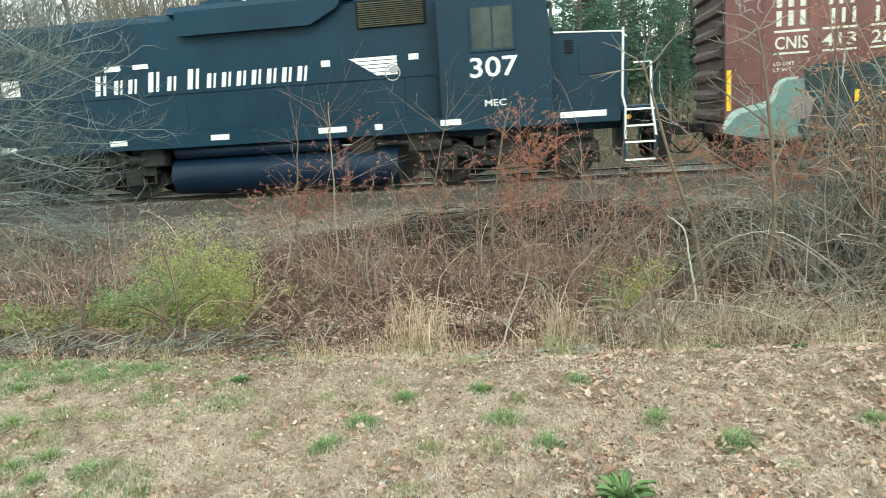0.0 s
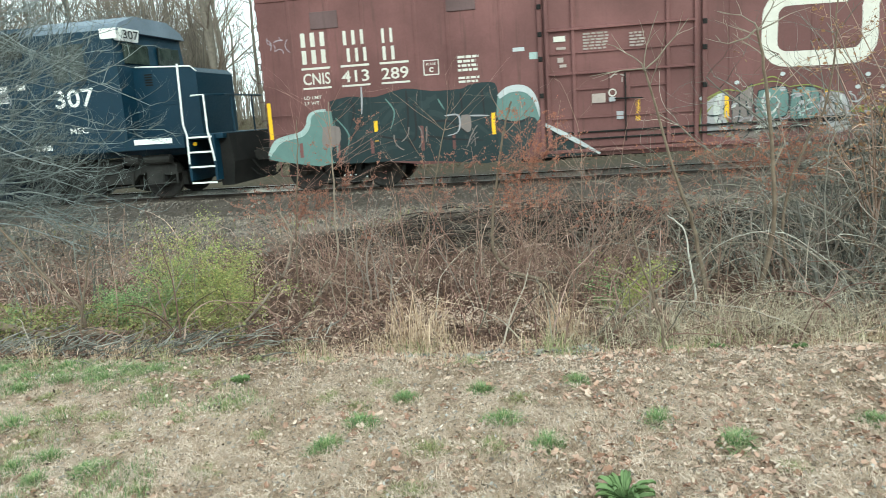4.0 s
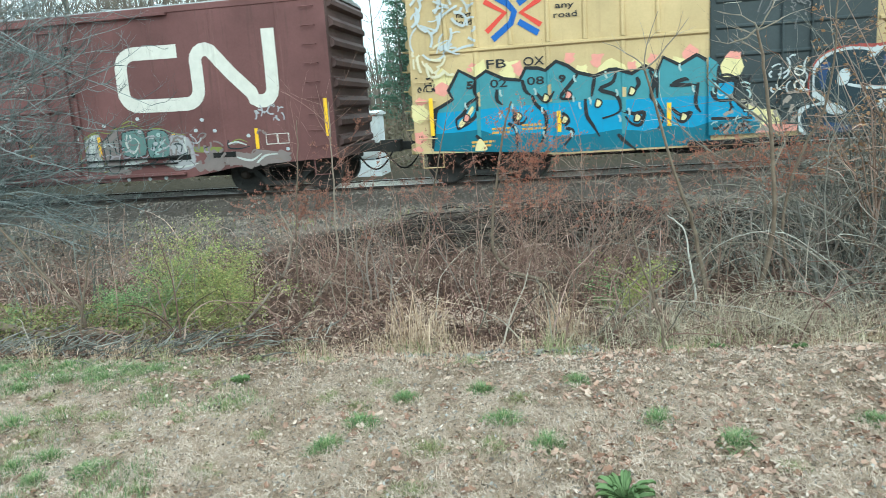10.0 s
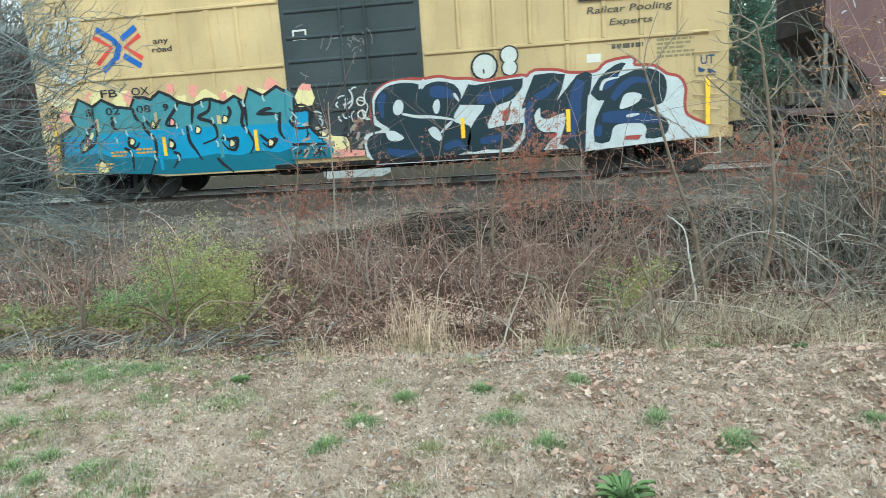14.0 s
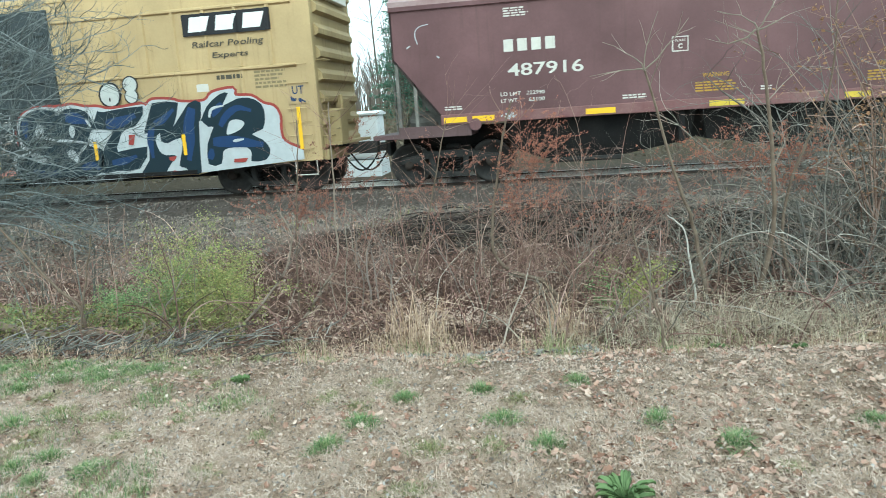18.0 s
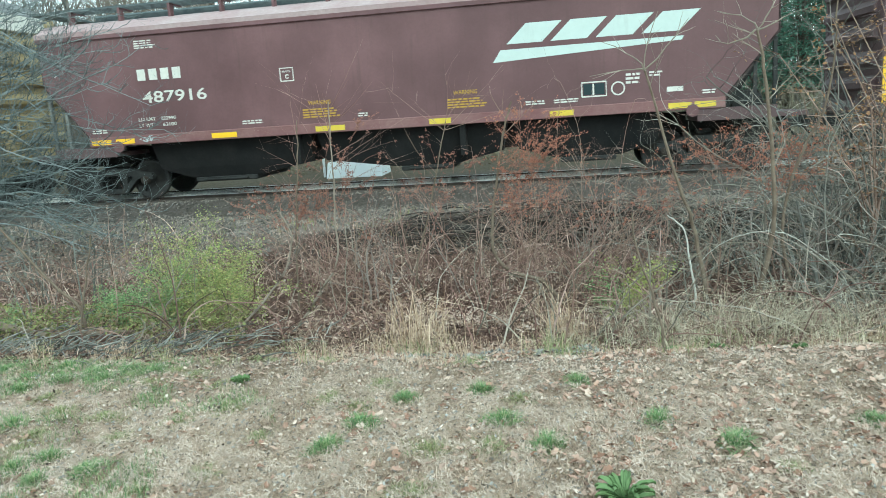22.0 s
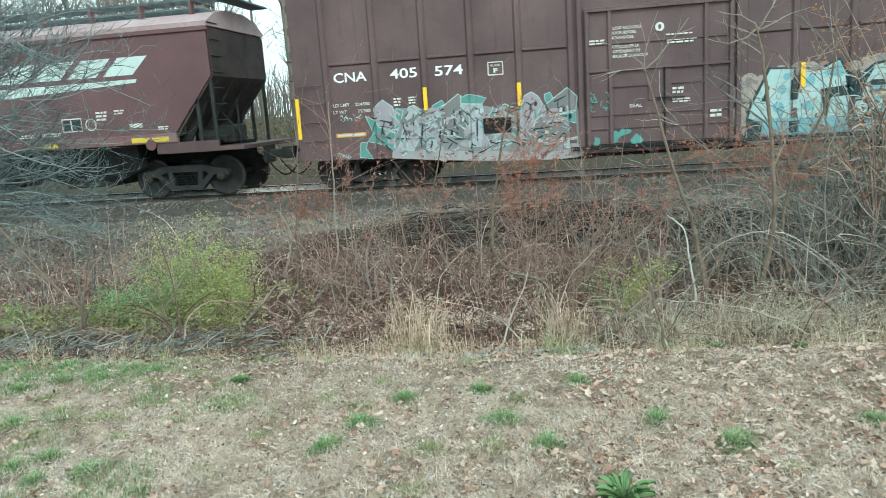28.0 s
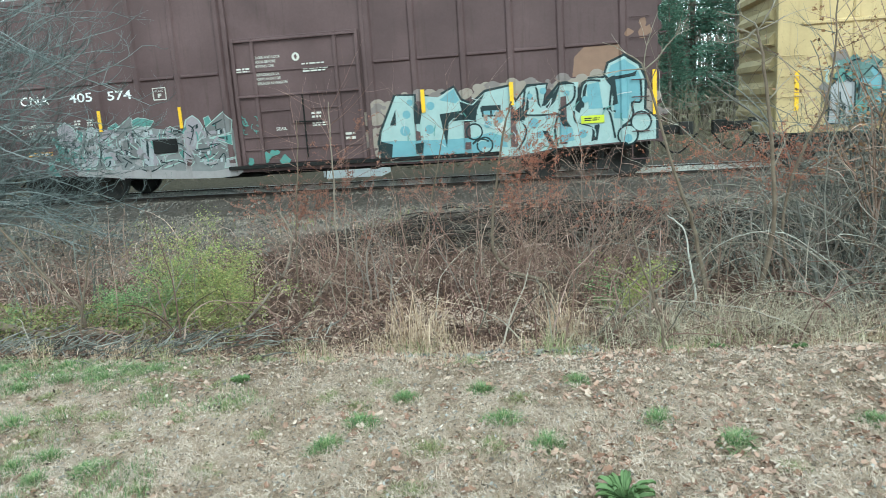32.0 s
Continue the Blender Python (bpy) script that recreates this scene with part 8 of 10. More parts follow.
for i in range(1500):
    y = rw.uniform(31, 46)
    x = y * rw.uniform(-0.95, -0.50)
    z, h = land(x, y), rw.uniform(3.0, 9.5)
    p = (x + rw.uniform(-.4, .4), y, z + h * 0.5)
    s.tube([(x, y, z - 0.2), p, (p[0] + rw.uniform(-.7, .7), y, z + h)], [0.035, 0.024, 0.006], 3, caps=False)
    for k in range(7):
        f = rw.uniform(0.25, 0.9)
        q = (x + (p[0] - x) * min(1, 2 * f), y, z + h * f)
        a, ln = rw.choice((-1, 1)) * rw.uniform(0.3, 1.1), rw.uniform(0.5, 1.7)
        m = (q[0] + a * ln * 0.5, q[1] + rw.uniform(-.4, .4), q[2] + ln * 0.6)
        s.tube([q, m, (m[0] + a * ln * 0.35 + rw.uniform(-.2, .2), m[1], m[2] + ln * rw.uniform(0.1, 0.6))], [0.016, 0.011, 0.005], 3, caps=False)
tagged(part("far_saplings", s, BARK_FAR), "bare young trees along the far wood's edge", "saplings", kind="stuff")
s = Shape()
for i in range(2600):
    x, y = rw.uniform(-150, 120), rw.uniform(84, 125)
    z, h = land(x, y), rw.uniform(7, 17)
    if -0.47 < x / y < -0.23:
        h *= 0.55
    s.tube([(x, y, z - 0.3), (x + rw.uniform(-.6, .6), y, z + h * 0.5), (x + rw.uniform(-1.5, 1.5), y, z + h)], [0.13, 0.09, 0.02], 3, caps=False)
    for k in range(3):
        f = rw.uniform(0.3, 0.8)
        s.tube([(x, y, z + h * f), (x + rw.uniform(-2, 2), y, z + h * f + rw.uniform(1, 3))], [0.05, 0.015], 3, caps=False)
tagged(part("distant_woods", s, BARK_FAR), "distant leafless grey-brown woods", "woods", kind="stuff")
# ---- this side of the track: lawn, litter, brush, saplings, overhanging branches
STRAW = tones("dead_lawn_grass", [(0.176, 0.114, 0.079), (0.517, 0.381, 0.288), (0.683, 0.540, 0.437), (0.352, 0.247, 0.178), (0.600, 0.455, 0.360), (0.279, 0.213, 0.139), (0.466, 0.396, 0.269)], 0.9, 0.12)
LITTER = tones("fallen_leaves", [(0.179, 0.088, 0.055), (0.482, 0.312, 0.235), (0.645, 0.492, 0.396), (0.287, 0.150, 0.100), (0.680, 0.553, 0.460), (0.429, 0.238, 0.171), (0.590, 0.422, 0.335), (0.232, 0.114, 0.077), (0.537, 0.360, 0.280), (0.108, 0.062, 0.043)], 0.8, 0.1)
BROWN_LITTER = tones("brown_leaf_litter", [(0.055, 0.033, 0.026), (0.38, 0.245, 0.185), (0.135, 0.080, 0.062), (0.53, 0.385, 0.305), (0.29, 0.165, 0.115), (0.045, 0.029, 0.024), (0.44, 0.29, 0.22), (0.21, 0.125, 0.096), (0.62, 0.49, 0.40)], 0.85)
GRASS = tones("green_grass_blades", [(0.095, 0.175, 0.074), (0.169, 0.275, 0.114), (0.277, 0.362, 0.162), (0.486, 0.463, 0.264)], 0.6, 0.25)
GRASS_YELLOW = tones("yellow_green_grass_blades", [(0.14, 0.19, 0.07), (0.25, 0.29, 0.12), (0.40, 0.38, 0.20), (0.56, 0.48, 0.33)], 0.6, 0.25)
WEED = tones("broad_weed_leaves", [(0.094, 0.155, 0.064), (0.166, 0.245, 0.103), (0.266, 0.352, 0.162)], 0.7, 0.2)
TWIG_GREY = tones("pale_grey_twigs", [(0.06, 0.059, 0.05), (0.13, 0.127, 0.108), (0.33, 0.318, 0.28)])
TWIG_BROWN = tones("brown_twigs", [(0.066, 0.040, 0.030), (0.236, 0.155, 0.118), (0.568, 0.412, 0.336)])
TWIG_RED = tones("reddish_bramble_canes", [(0.084, 0.047, 0.040), (0.235, 0.136, 0.111), (0.493, 0.343, 0.284)])
VINE = tones("tan_vine_stems", [(0.066, 0.055, 0.041), (0.162, 0.137, 0.105), (0.272, 0.232, 0.184), (0.40, 0.342, 0.282)])
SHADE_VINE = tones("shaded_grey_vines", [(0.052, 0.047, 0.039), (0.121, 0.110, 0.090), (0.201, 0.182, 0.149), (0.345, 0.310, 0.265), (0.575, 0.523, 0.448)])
# Near-black twig tones that stand in for shade inside the thicket
GLOOM = tones("shade_dark_twigs", [(0.031, 0.031, 0.027), (0.072, 0.072, 0.062), (0.130, 0.130, 0.114), (0.221, 0.215, 0.189)])
THICKET_GREY = tones("grey_thicket_vines", [(0.058, 0.055, 0.047), (0.115, 0.110, 0.096), (0.20, 0.190, 0.168), (0.33, 0.315, 0.285)])
PALE_VINE = tones("bleached_vines", [(0.26, 0.245, 0.205), (0.44, 0.415, 0.36), (0.35, 0.33, 0.28)])
TWIG_DARK = tones("dark_grey_green_twigs", [(0.050, 0.058, 0.055), (0.105, 0.119, 0.115), (0.185, 0.205, 0.200), (0.290, 0.317, 0.312)])
MATTED = tones("matted_dead_grass", [(0.156, 0.106, 0.074), (0.447, 0.334, 0.248), (0.727, 0.585, 0.473), (0.291, 0.202, 0.142), (0.591, 0.463, 0.358)], 0.9, 0.15)
COVER = tones("olive_ground_cover_leaves", [(0.08, 0.095, 0.035), (0.20, 0.215, 0.08), (0.34, 0.33, 0.13), (0.24, 0.17, 0.10), (0.14, 0.16, 0.06)], 0.7, 0.2)
SAP_BARK = plain("sapling_bark", (0.12, 0.085, 0.06), (0.22, 0.17, 0.125), 9, 0.85, 0, 0.4, 0.01)
TAN_BARK = plain("pale_tan_bark", (0.19, 0.15, 0.115), (0.34, 0.275, 0.22), 9, 0.85, 0, 0.4, 0.01)
PALE_BARK = plain("bleached_branch", (0.50, 0.46, 0.40), (0.66, 0.62, 0.56), 9, 0.85, 0, 0.3, 0.01)
BUSH_LEAF = tones("yellow_green_bush_leaves", [(0.132, 0.178, 0.062), (0.297, 0.345, 0.123), (0.484, 0.482, 0.189), (0.209, 0.272, 0.095), (0.593, 0.512, 0.198), (0.374, 0.418, 0.169)], 0.65, 0.35)
GREEN_LEAF = tones("fresh_green_bush_leaves", [(0.104, 0.179, 0.079), (0.232, 0.336, 0.146), (0.378, 0.462, 0.221), (0.158, 0.252, 0.104)], 0.65, 0.35)
LIME_LEAF = tones("lime_bush_leaves", [(0.293, 0.323, 0.108), (0.469, 0.459, 0.156), (0.215, 0.254, 0.088)], 0.6, 0.3)
BERRY = tones("coral_red_berries", [(0.320, 0.106, 0.068), (0.416, 0.161, 0.100), (0.352, 0.184, 0.119), (0.264, 0.078, 0.062)], 0.7)
BERRY_TWIG = tones("reddish_berry_twigs", [(0.20, 0.095, 0.07), (0.32, 0.165, 0.125), (0.14, 0.075, 0.06)])
RED_BUD = tones("dull_red_buds", [(0.240, 0.101, 0.072), (0.336, 0.162, 0.111), (0.192, 0.081, 0.065)], 0.6)
DRY_LEAF = tones("dry_brown_leaves", [(0.24, 0.125, 0.068), (0.40, 0.235, 0.125), (0.16, 0.085, 0.05), (0.48, 0.32, 0.19)], 0.7, 0.2)
TALL_STRAW = tones("tall_dead_grass", [(0.285, 0.188, 0.119), (0.590, 0.424, 0.297), (0.774, 0.602, 0.455), (0.427, 0.296, 0.198)], 0.85, 0.2)
BLEACHED = tones("bleached_matted_grass", [(0.180, 0.142, 0.099), (0.451, 0.372, 0.272), (0.631, 0.545, 0.415), (0.304, 0.262, 0.169)], 0.9, 0.15)

rv = random.Random(1234)


def strand(s, x, y, z, ln, w, a, up, bend):
    """A dead grass strand: a flat ribbon that curls sideways and arches over the ground."""
    n = 4
    px, py = x, y
    for k in range(n + 1):
        f = k / n
        ww = w * (1 - 0.75 * f)
        zz = z + up * math.sin(math.pi * min(1.0, f * 1.05)) + 0.003
        s.v.append((px - math.sin(a) * ww, py + math.cos(a) * ww, zz))
        s.v.append((px + math.sin(a) * ww, py - math.cos(a) * ww, zz + w * 0.5))
        a += bend
        px += math.cos(a) * ln / n
        py += math.sin(a) * ln / n
    o = len(s.v) - 2 * (n + 1)
    for k in range(n):
        s.f.append((o + 2 * k, o + 2 * k + 1, o + 2 * k + 3, o + 2 * k + 2))


def blade(s, x, y, z, h, lean, w, a):
    """A grass blade: a bent, tapering strip."""
    dx, dy = math.cos(a) * lean, math.sin(a) * lean
    px, py = -math.sin(a) * w, math.cos(a) * w
    s.add([(x - px, y - py, z), (x + px, y + py, z), (x + dx * 0.4 + px * 0.7, y + dy * 0.4 + py * 0.7, z + h * 0.65), (x + dx * 0.4 - px * 0.7, y + dy * 0.4 - py * 0.7, z + h * 0.65), (x + dx, y + dy, z + h)],
          [(0, 1, 2, 3), (3, 2, 4)])


def rag(x):
    """How far the ragged edge of the lawn runs out at x."""
    return 0.55 * noise.noise((x * 0.8, 2.0, 6.0)) + 0.28 * noise.noise((x * 2.7, 3.0, 6.0)) - 0.40 * smooth(-1.8, -3.0, x)


# dead lawn, mown short: pale, tan and brown strands in hand-sized patches
STRAW_PALE = tones("bleached_lawn_grass", [(0.501, 0.384, 0.306), (0.702, 0.571, 0.480), (0.602, 0.480, 0.390), (0.402, 0.317, 0.235)], 0.9, 0.12)
STRAW_BROWN = tones("brown_lawn_thatch", [(0.124, 0.081, 0.056), (0.279, 0.193, 0.139), (0.393, 0.282, 0.206), (0.197, 0.148, 0.096)], 0.9, 0.08)
tone = [Shape(), Shape(), Shape()]
for i in range(140000):
    y = 2.3 + 2.9 * rv.random() ** 1.2
    x = rv.uniform(-0.95 * y - 0.6, 0.50 * y + 0.35)
    if noise.noise((x * 1.6, y * 1.6, 4.0)) < rv.uniform(-0.85, 0.05) + 1.2 * smooth(4.3, 5.2, y - rag(x)):
        continue
    k = noise.noise((x * 8.0, y * 8.0, 71.0)) + 0.6 * noise.noise((x * 2.2, y * 2.2, 72.0)) + rv.gauss(0, 0.12)
    k = 0 if k > 0.08 else 2 if k < -0.24 else 1
    strand(tone[k], x, y, land(x, y) + (rv.uniform(0.004, 0.022) if k == 0 else 0.0), rv.uniform(0.014, 0.048), rv.uniform(0.0008, 0.0018), rv.uniform(0, 6.28), rv.uniform(0.001, 0.016), rv.gauss(0, 0.3))
for i in range(17000):
    y = 2.3 + 3.0 * rv.random() ** 1.1
    x = rv.uniform(-0.95 * y - 0.6, 0.50 * y + 0.35)
    if noise.noise((x * 1.1, y * 1.1, 14.0)) < rv.uniform(-0.3, 0.25):
        continue
    blade(tone[1], x, y, land(x, y) - 0.004, rv.uniform(0.015, 0.050), rv.uniform(0.010, 0.05), rv.uniform(0.0014, 0.0028), rv.uniform(0, 6.28))
for s, mat, label in zip(tone, (STRAW_PALE, STRAW, STRAW_BROWN), ("bleached short dead lawn grass", "short dead straw-coloured lawn grass", "matted brown thatch in the lawn")):
    tagged(part("dead_grass", s, mat), label, "grass", kind="stuff")


s = Shape()
for i in range(36000):
    x, y = rv.gauss(-0.5, 4.2), rv.gauss(1.6, 2.6)
    if y > 5.0 or (y > 2.2 and -0.95 * y - 0.4 < x < 0.5 * y + 0.25) or math.hypot(x, y) < 0.4:
        continue
    strand(s, x, y, land(x, y), rv.uniform(0.03, 0.09), rv.uniform(0.0014, 0.003), rv.uniform(0, 6.28), rv.uniform(0.002, 0.02), rv.gauss(0, 0.3))
tagged(part("dead_grass", s, STRAW), "short dead straw-coloured lawn grass", "grass", kind="stuff")


def fallen(s, x, y, z, size, rnd):
    """One curled fallen leaf with a pointed, lobed outline."""
    a, curl = rnd.uniform(0, 6.28), rnd.uniform(0.0, 0.35) * size
    tilt, roll = rnd.uniform(-0.75, 0.75), rnd.uniform(-0.75, 0.75)
    ca, sa = math.cos(a), math.sin(a)
    wide = rnd.uniform(0.55, 0.95)
    out = [(-0.5, 0, 0), (-0.28, 0.30, 1), (-0.05, 0.24, .7), (0.08, 0.42, 1), (0.26, 0.2, .7), (0.55, 0, .4), (0.26, -0.2, .7), (0.08, -0.42, 1), (-0.05, -0.24, .7), (-0.28, -0.30, 1)]
    vs = [(x, y, z + 0.006)]
    for u, v, c in out:
        u, v = u * size, v * size * wide
        vs.append((x + u * ca - v * sa, y + u * sa + v * ca, z + 0.006 + max(0.0, c * curl * 0.6 + u * tilt + v * roll)))
    n = len(out)
    s.add(vs, [(0, 1 + i, 1 + (i + 1) % n) for i in range(n)])


s = Shape()
for i in range(19000):
    y = 2.3 + 3.1 * rv.random() ** 0.8
    x = rv.uniform(-0.95 * y - 0.4, 0.50 * y + 0.3)
    d = 0.12 + 0.62 * smooth(-2.0, 1.5, x) + 0.5 * smooth(4.0, 4.8, y) + 0.9 * noise.noise((x * 2.1, y * 2.1, 7.0))
    if rv.random() > d:
        continue
    fallen(s, x, y, land(x, y) + 0.004, 0.014 + 0.048 * rv.random() ** 2.3, rv)
for i in range(2200):
    x, y = rv.gauss(-0.5, 4.0), rv.gauss(1.4, 2.4)
    if y > 4.6 or (y > 2.3 and -0.95 * y - 0.4 < x < 0.5 * y + 0.3):
        continue
    fallen(s, x, y, land(x, y) + 0.004, 0.02 + 0.05 * rv.random() ** 2, rv)
tagged(part("fallen_leaves", s, LITTER), "scattered tan and rust fallen leaves", "leaves", kind="stuff")
PALE_LITTER = tones("bleached_leaf_litter", [(0.328, 0.221, 0.168), (0.508, 0.385, 0.316), (0.410, 0.287, 0.226), (0.574, 0.467, 0.394)], 0.85)
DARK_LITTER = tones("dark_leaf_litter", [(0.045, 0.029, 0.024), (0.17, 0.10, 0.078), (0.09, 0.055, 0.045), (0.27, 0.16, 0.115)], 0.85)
tone = [Shape(), Shape(), Shape()]
for i in range(50000):
    y = 4.25 + 7.1 * rv.random() ** 1.25
    x = rv.uniform(-0.98 * y - 0.5, 0.52 * y + 0.4)
    if rv.random() > smooth(4.3, 6.6, y - rag(x)) + 0.6 * smooth(-2.0, -2.8, x) * smooth(4.42, 4.75, y):
        continue
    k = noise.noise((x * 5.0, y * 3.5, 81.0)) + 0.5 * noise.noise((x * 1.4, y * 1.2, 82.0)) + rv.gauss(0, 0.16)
    # On the left, more dark leaves stand in for shade beneath the bush
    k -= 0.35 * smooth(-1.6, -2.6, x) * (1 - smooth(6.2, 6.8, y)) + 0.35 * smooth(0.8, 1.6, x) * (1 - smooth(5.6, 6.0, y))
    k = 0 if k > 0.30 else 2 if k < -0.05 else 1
    fallen(tone[k], x, y, land(x, y) + rv.uniform(0, 0.06), (rv.uniform(0.022, 0.044) + 0.028 * rv.random() ** 2) * (0.72 if y < 5.4 else 1.0), rv)
for s, mat, label in zip(tone, (PALE_LITTER, BROWN_LITTER, DARK_LITTER), ("bleached tan leaf litter under the brush", "brown leaf litter under the brush", "dark leaf litter, also painting the shade under the bush")):
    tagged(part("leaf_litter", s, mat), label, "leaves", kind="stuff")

CRUMB = tones("lawn_debris", [(0.050, 0.036, 0.027), (0.780, 0.643, 0.551), (0.195, 0.133, 0.090), (0.566, 0.459, 0.366), (0.107, 0.087, 0.072), (0.449, 0.428, 0.403)], 0.9)
s = Shape()
for i in range(34000):
    y = 2.3 + 2.9 * rv.random() ** 1.1
    x = rv.uniform(-0.95 * y - 0.5, 0.50 * y + 0.3)
    leaf(s, (x, y, land(x, y) + rv.uniform(0.002, 0.012)), rv.uniform(0.008, 0.032), rv, unit((rv.uniform(-1, 1), rv.uniform(-1, 1), rv.uniform(-0.1, 0.35))))
tagged(part("lawn_debris", s, CRUMB), "crumbs of dry leaf and twig on the lawn", "debris", kind="stuff")

# green tufts on the lawn
def tuft(seed, mat, label, n, r, h):
    rnd = random.Random(seed)
    t = thing("grass_tuft", label, "grass", "lawn tufts")
    s = Shape()
    for i in range(n):
        a, q = rnd.uniform(0, 6.28), r * rnd.random() ** 0.8
        blade(s, q * math.cos(a) * (1 + 0.3 * math.sin(3 * a + seed)), q * math.sin(a), -0.01, h * rnd.uniform(0.35, 1.0) * (1.15 - 0.8 * q / r), rnd.uniform(0.01, 0.06), rnd.uniform(0.0012, 0.0022), rnd.uniform(0, 6.28))
    part("foliage", s, mat, t)
    return t


kinds = [tuft(i, (GRASS, GRASS_YELLOW)[i % 2], ("dark green grass tuft on the dead lawn", "yellow-green grass tuft on the dead lawn")[i % 2], (620, 760)[i % 2], (0.075, 0.15)[i % 2], (0.080, 0.056)[i % 2]) for i in range(4)]
spots = [(-0.49, 3.94, 0), (-0.91, 3.81, 0), (-1.36, 3.82, 1), (-1.17, 3.69, 1), (-0.33, 3.51, 0), (-0.1, 3.23, 0), (-1.19, 3.19, 0), (-1.59, 3.32, 1), (-2.15, 3.46, 1), (-2.65, 4.05, 1), (-2.16, 4.0, 1),
         (-2.6, 3.52, 1), (-2.29, 2.9, 0), (-1.71, 2.89, 1), (-1.93, 3.68, 1), (-0.67, 3.19, 1), (-0.36, 3.2, 1), (-0.26, 3.81, 1), (-1.11, 4.03, 1), (0.45, 3.52, 0), (0.76, 3.28, 0), (0.96, 3.04, 1), (0.06, 4.04, 0)]
spots += [(-3.6, 4.15, 0), (-2.71, 2.91, 0), (-3.32, 4.11, 0), (-3.16, 4.21, 0), (-2.36, 3.29, 1), (-2.87, 3.31, 1), (-1.08, 3.47, 0), (-0.6, 4.41, 1), (-2.16, 4.79, 1), (-1.62, 4.57, 1), (-2.58, 4.25, 1),
          (-2.26, 4.72, 1), (-0.66, 2.75, 1), (-1.94, 2.74, 1), (1.46, 3.53, 0), (0.78, 4.8, 1), (-3.75, 4.0, 0), (-3.5, 3.95, 0), (-2.6, 3.05, 0), (-2.75, 2.75, 0), (-2.95, 3.6, 1), (-3.2, 3.8, 1), (-2.95, 4.3, 0), (-3.45, 4.35, 0), (-3.9, 4.3, 0), (-3.7, 4.4, 1), (-3.0, 4.1, 0), (-2.85, 4.15, 1), (-2.72, 2.72, 0), (-2.5, 2.8, 0), (-2.85, 3.1, 1), (-3.1, 3.4, 0), (-2.4, 4.2, 1), (-2.75, 4.25, 0)]
for i, (x, y, k) in enumerate(spots):
    k = k + 2 * (i % 2)
    m = pose(x, y, land(x, y), 0, 0, rv.uniform(0, 360)) @ Matrix.Diagonal((rv.uniform(0.8, 1.35), rv.uniform(0.8, 1.2), rv.uniform(0.75, 1.2), 1))
    if kinds[k].get("used"):
        copy_thing(kinds[k], m)
    else:
        kinds[k]["used"] = 1
        kinds[k].matrix_basis = m
for k in kinds:
    if k.get("used"):
        del k["used"]
for o in list(scene.objects):
    if "used" in o:
        del o["used"]


def weed(x, y, seed, size):
    rnd = random.Random(seed)
    t = thing("weed", "bright green broadleaf weed rosette in the lawn", "weed", at=(x, y, land(x, y)))
    for i in range(60):
        a = 6.28 * i / 60 + rnd.uniform(-0.4, 0.4)
        ln, up = size * rnd.uniform(0.4, 1.1), size * rnd.uniform(0.1, 0.7)
        w = ln * rnd.uniform(0.10, 0.17)
        ca, sa = math.cos(a), math.sin(a)
        rows = [(0, 0.004, 0.15), (0.35, 0.6, 0.7), (0.65, 0.95, 1.0), (0.9, 1.0, 0.6), (1.0, 0.9, 0.05)]
        s = Shape()
        for f, z, ww in rows:
            for sg in (-1, 0, 1):
                s.v.append((ca * ln * f - sa * w * ww * sg, sa * ln * f + ca * w * ww * sg, up * z + (0.012 if sg else 0)))
        for k in range(4):
            for c in (0, 1):
                o = k * 3 + c
                s.f.append((o, o + 1, o + 4, o + 3))
        part("leaf", s, WEED, t, smooth=True)


weed(0.215, 2.72, 1, 0.12)
weed(-2.04, 4.08, 2, 0.06)
weed(1.05, 5.0, 4, 0.06)
weed(1.5, 4.75, 5, 0.05)
weed(0.72, 4.85, 6, 0.045)

for name, mat, n0, label in (("edge_grass", TALL_STRAW, 60, "short dry straw clusters at the lawn edge"), ("edge_weeds", GRASS_YELLOW, 46, "low yellow-green weeds at the lawn edge")):
    s = Shape()
    for i in range(n0):
        y = rv.uniform(4.55, 5.5)
        cx = rv.uniform(-0.9 * y, 0.5 * y)
        h, w = rv.uniform(0.05, 0.2), rv.uniform(0.04, 0.14)
        y += rag(cx)
        for k in range(rv.randint(25, 70)):
            x, yy = cx + rv.gauss(0, w), y + rv.gauss(0, w * 0.6)
            blade(s, x, yy, land(x, yy) - 0.005, h * rv.uniform(0.2, 1.1), rv.uniform(0.05, 1.3) * h, rv.uniform(0.0010, 0.0019), rv.uniform(0, 6.28))
    tagged(part(name, s, mat), label, "grass", kind="stuff")

# greener lawn at the left end, thinning out towards the middle
s = Shape()
for i in range(36000):
    y = 2.3 + 2.3 * rv.random()
    x = rv.uniform(-0.95 * y - 0.6, -0.45 * y)
    d = smooth(-0.50, -0.86, x / y) * 0.55 + 0.9 * smooth(3.9, 4.4, y - rag(x)) * smooth(-1.9, -2.9, x) - 0.25
    if y > 4.55 + 0.25 * noise.noise((x * 3.0, 1.0, 12.0)) or noise.noise((x * 2.3, y * 2.3, 11.0)) * 1.3 + d < rv.uniform(0.2, 0.55):
        continue
    blade(s, x, y, land(x, y) - 0.006, rv.uniform(0.018, 0.055), rv.uniform(0.01, 0.05), rv.uniform(0.0012, 0.0022), rv.uniform(0, 6.28))
tagged(part("green_grass", s, GRASS), "patches of short green grass in the dead lawn", "grass", kind="stuff")

# matted grass and short dry stems along the lawn's far edge and over the dip
s = Shape()
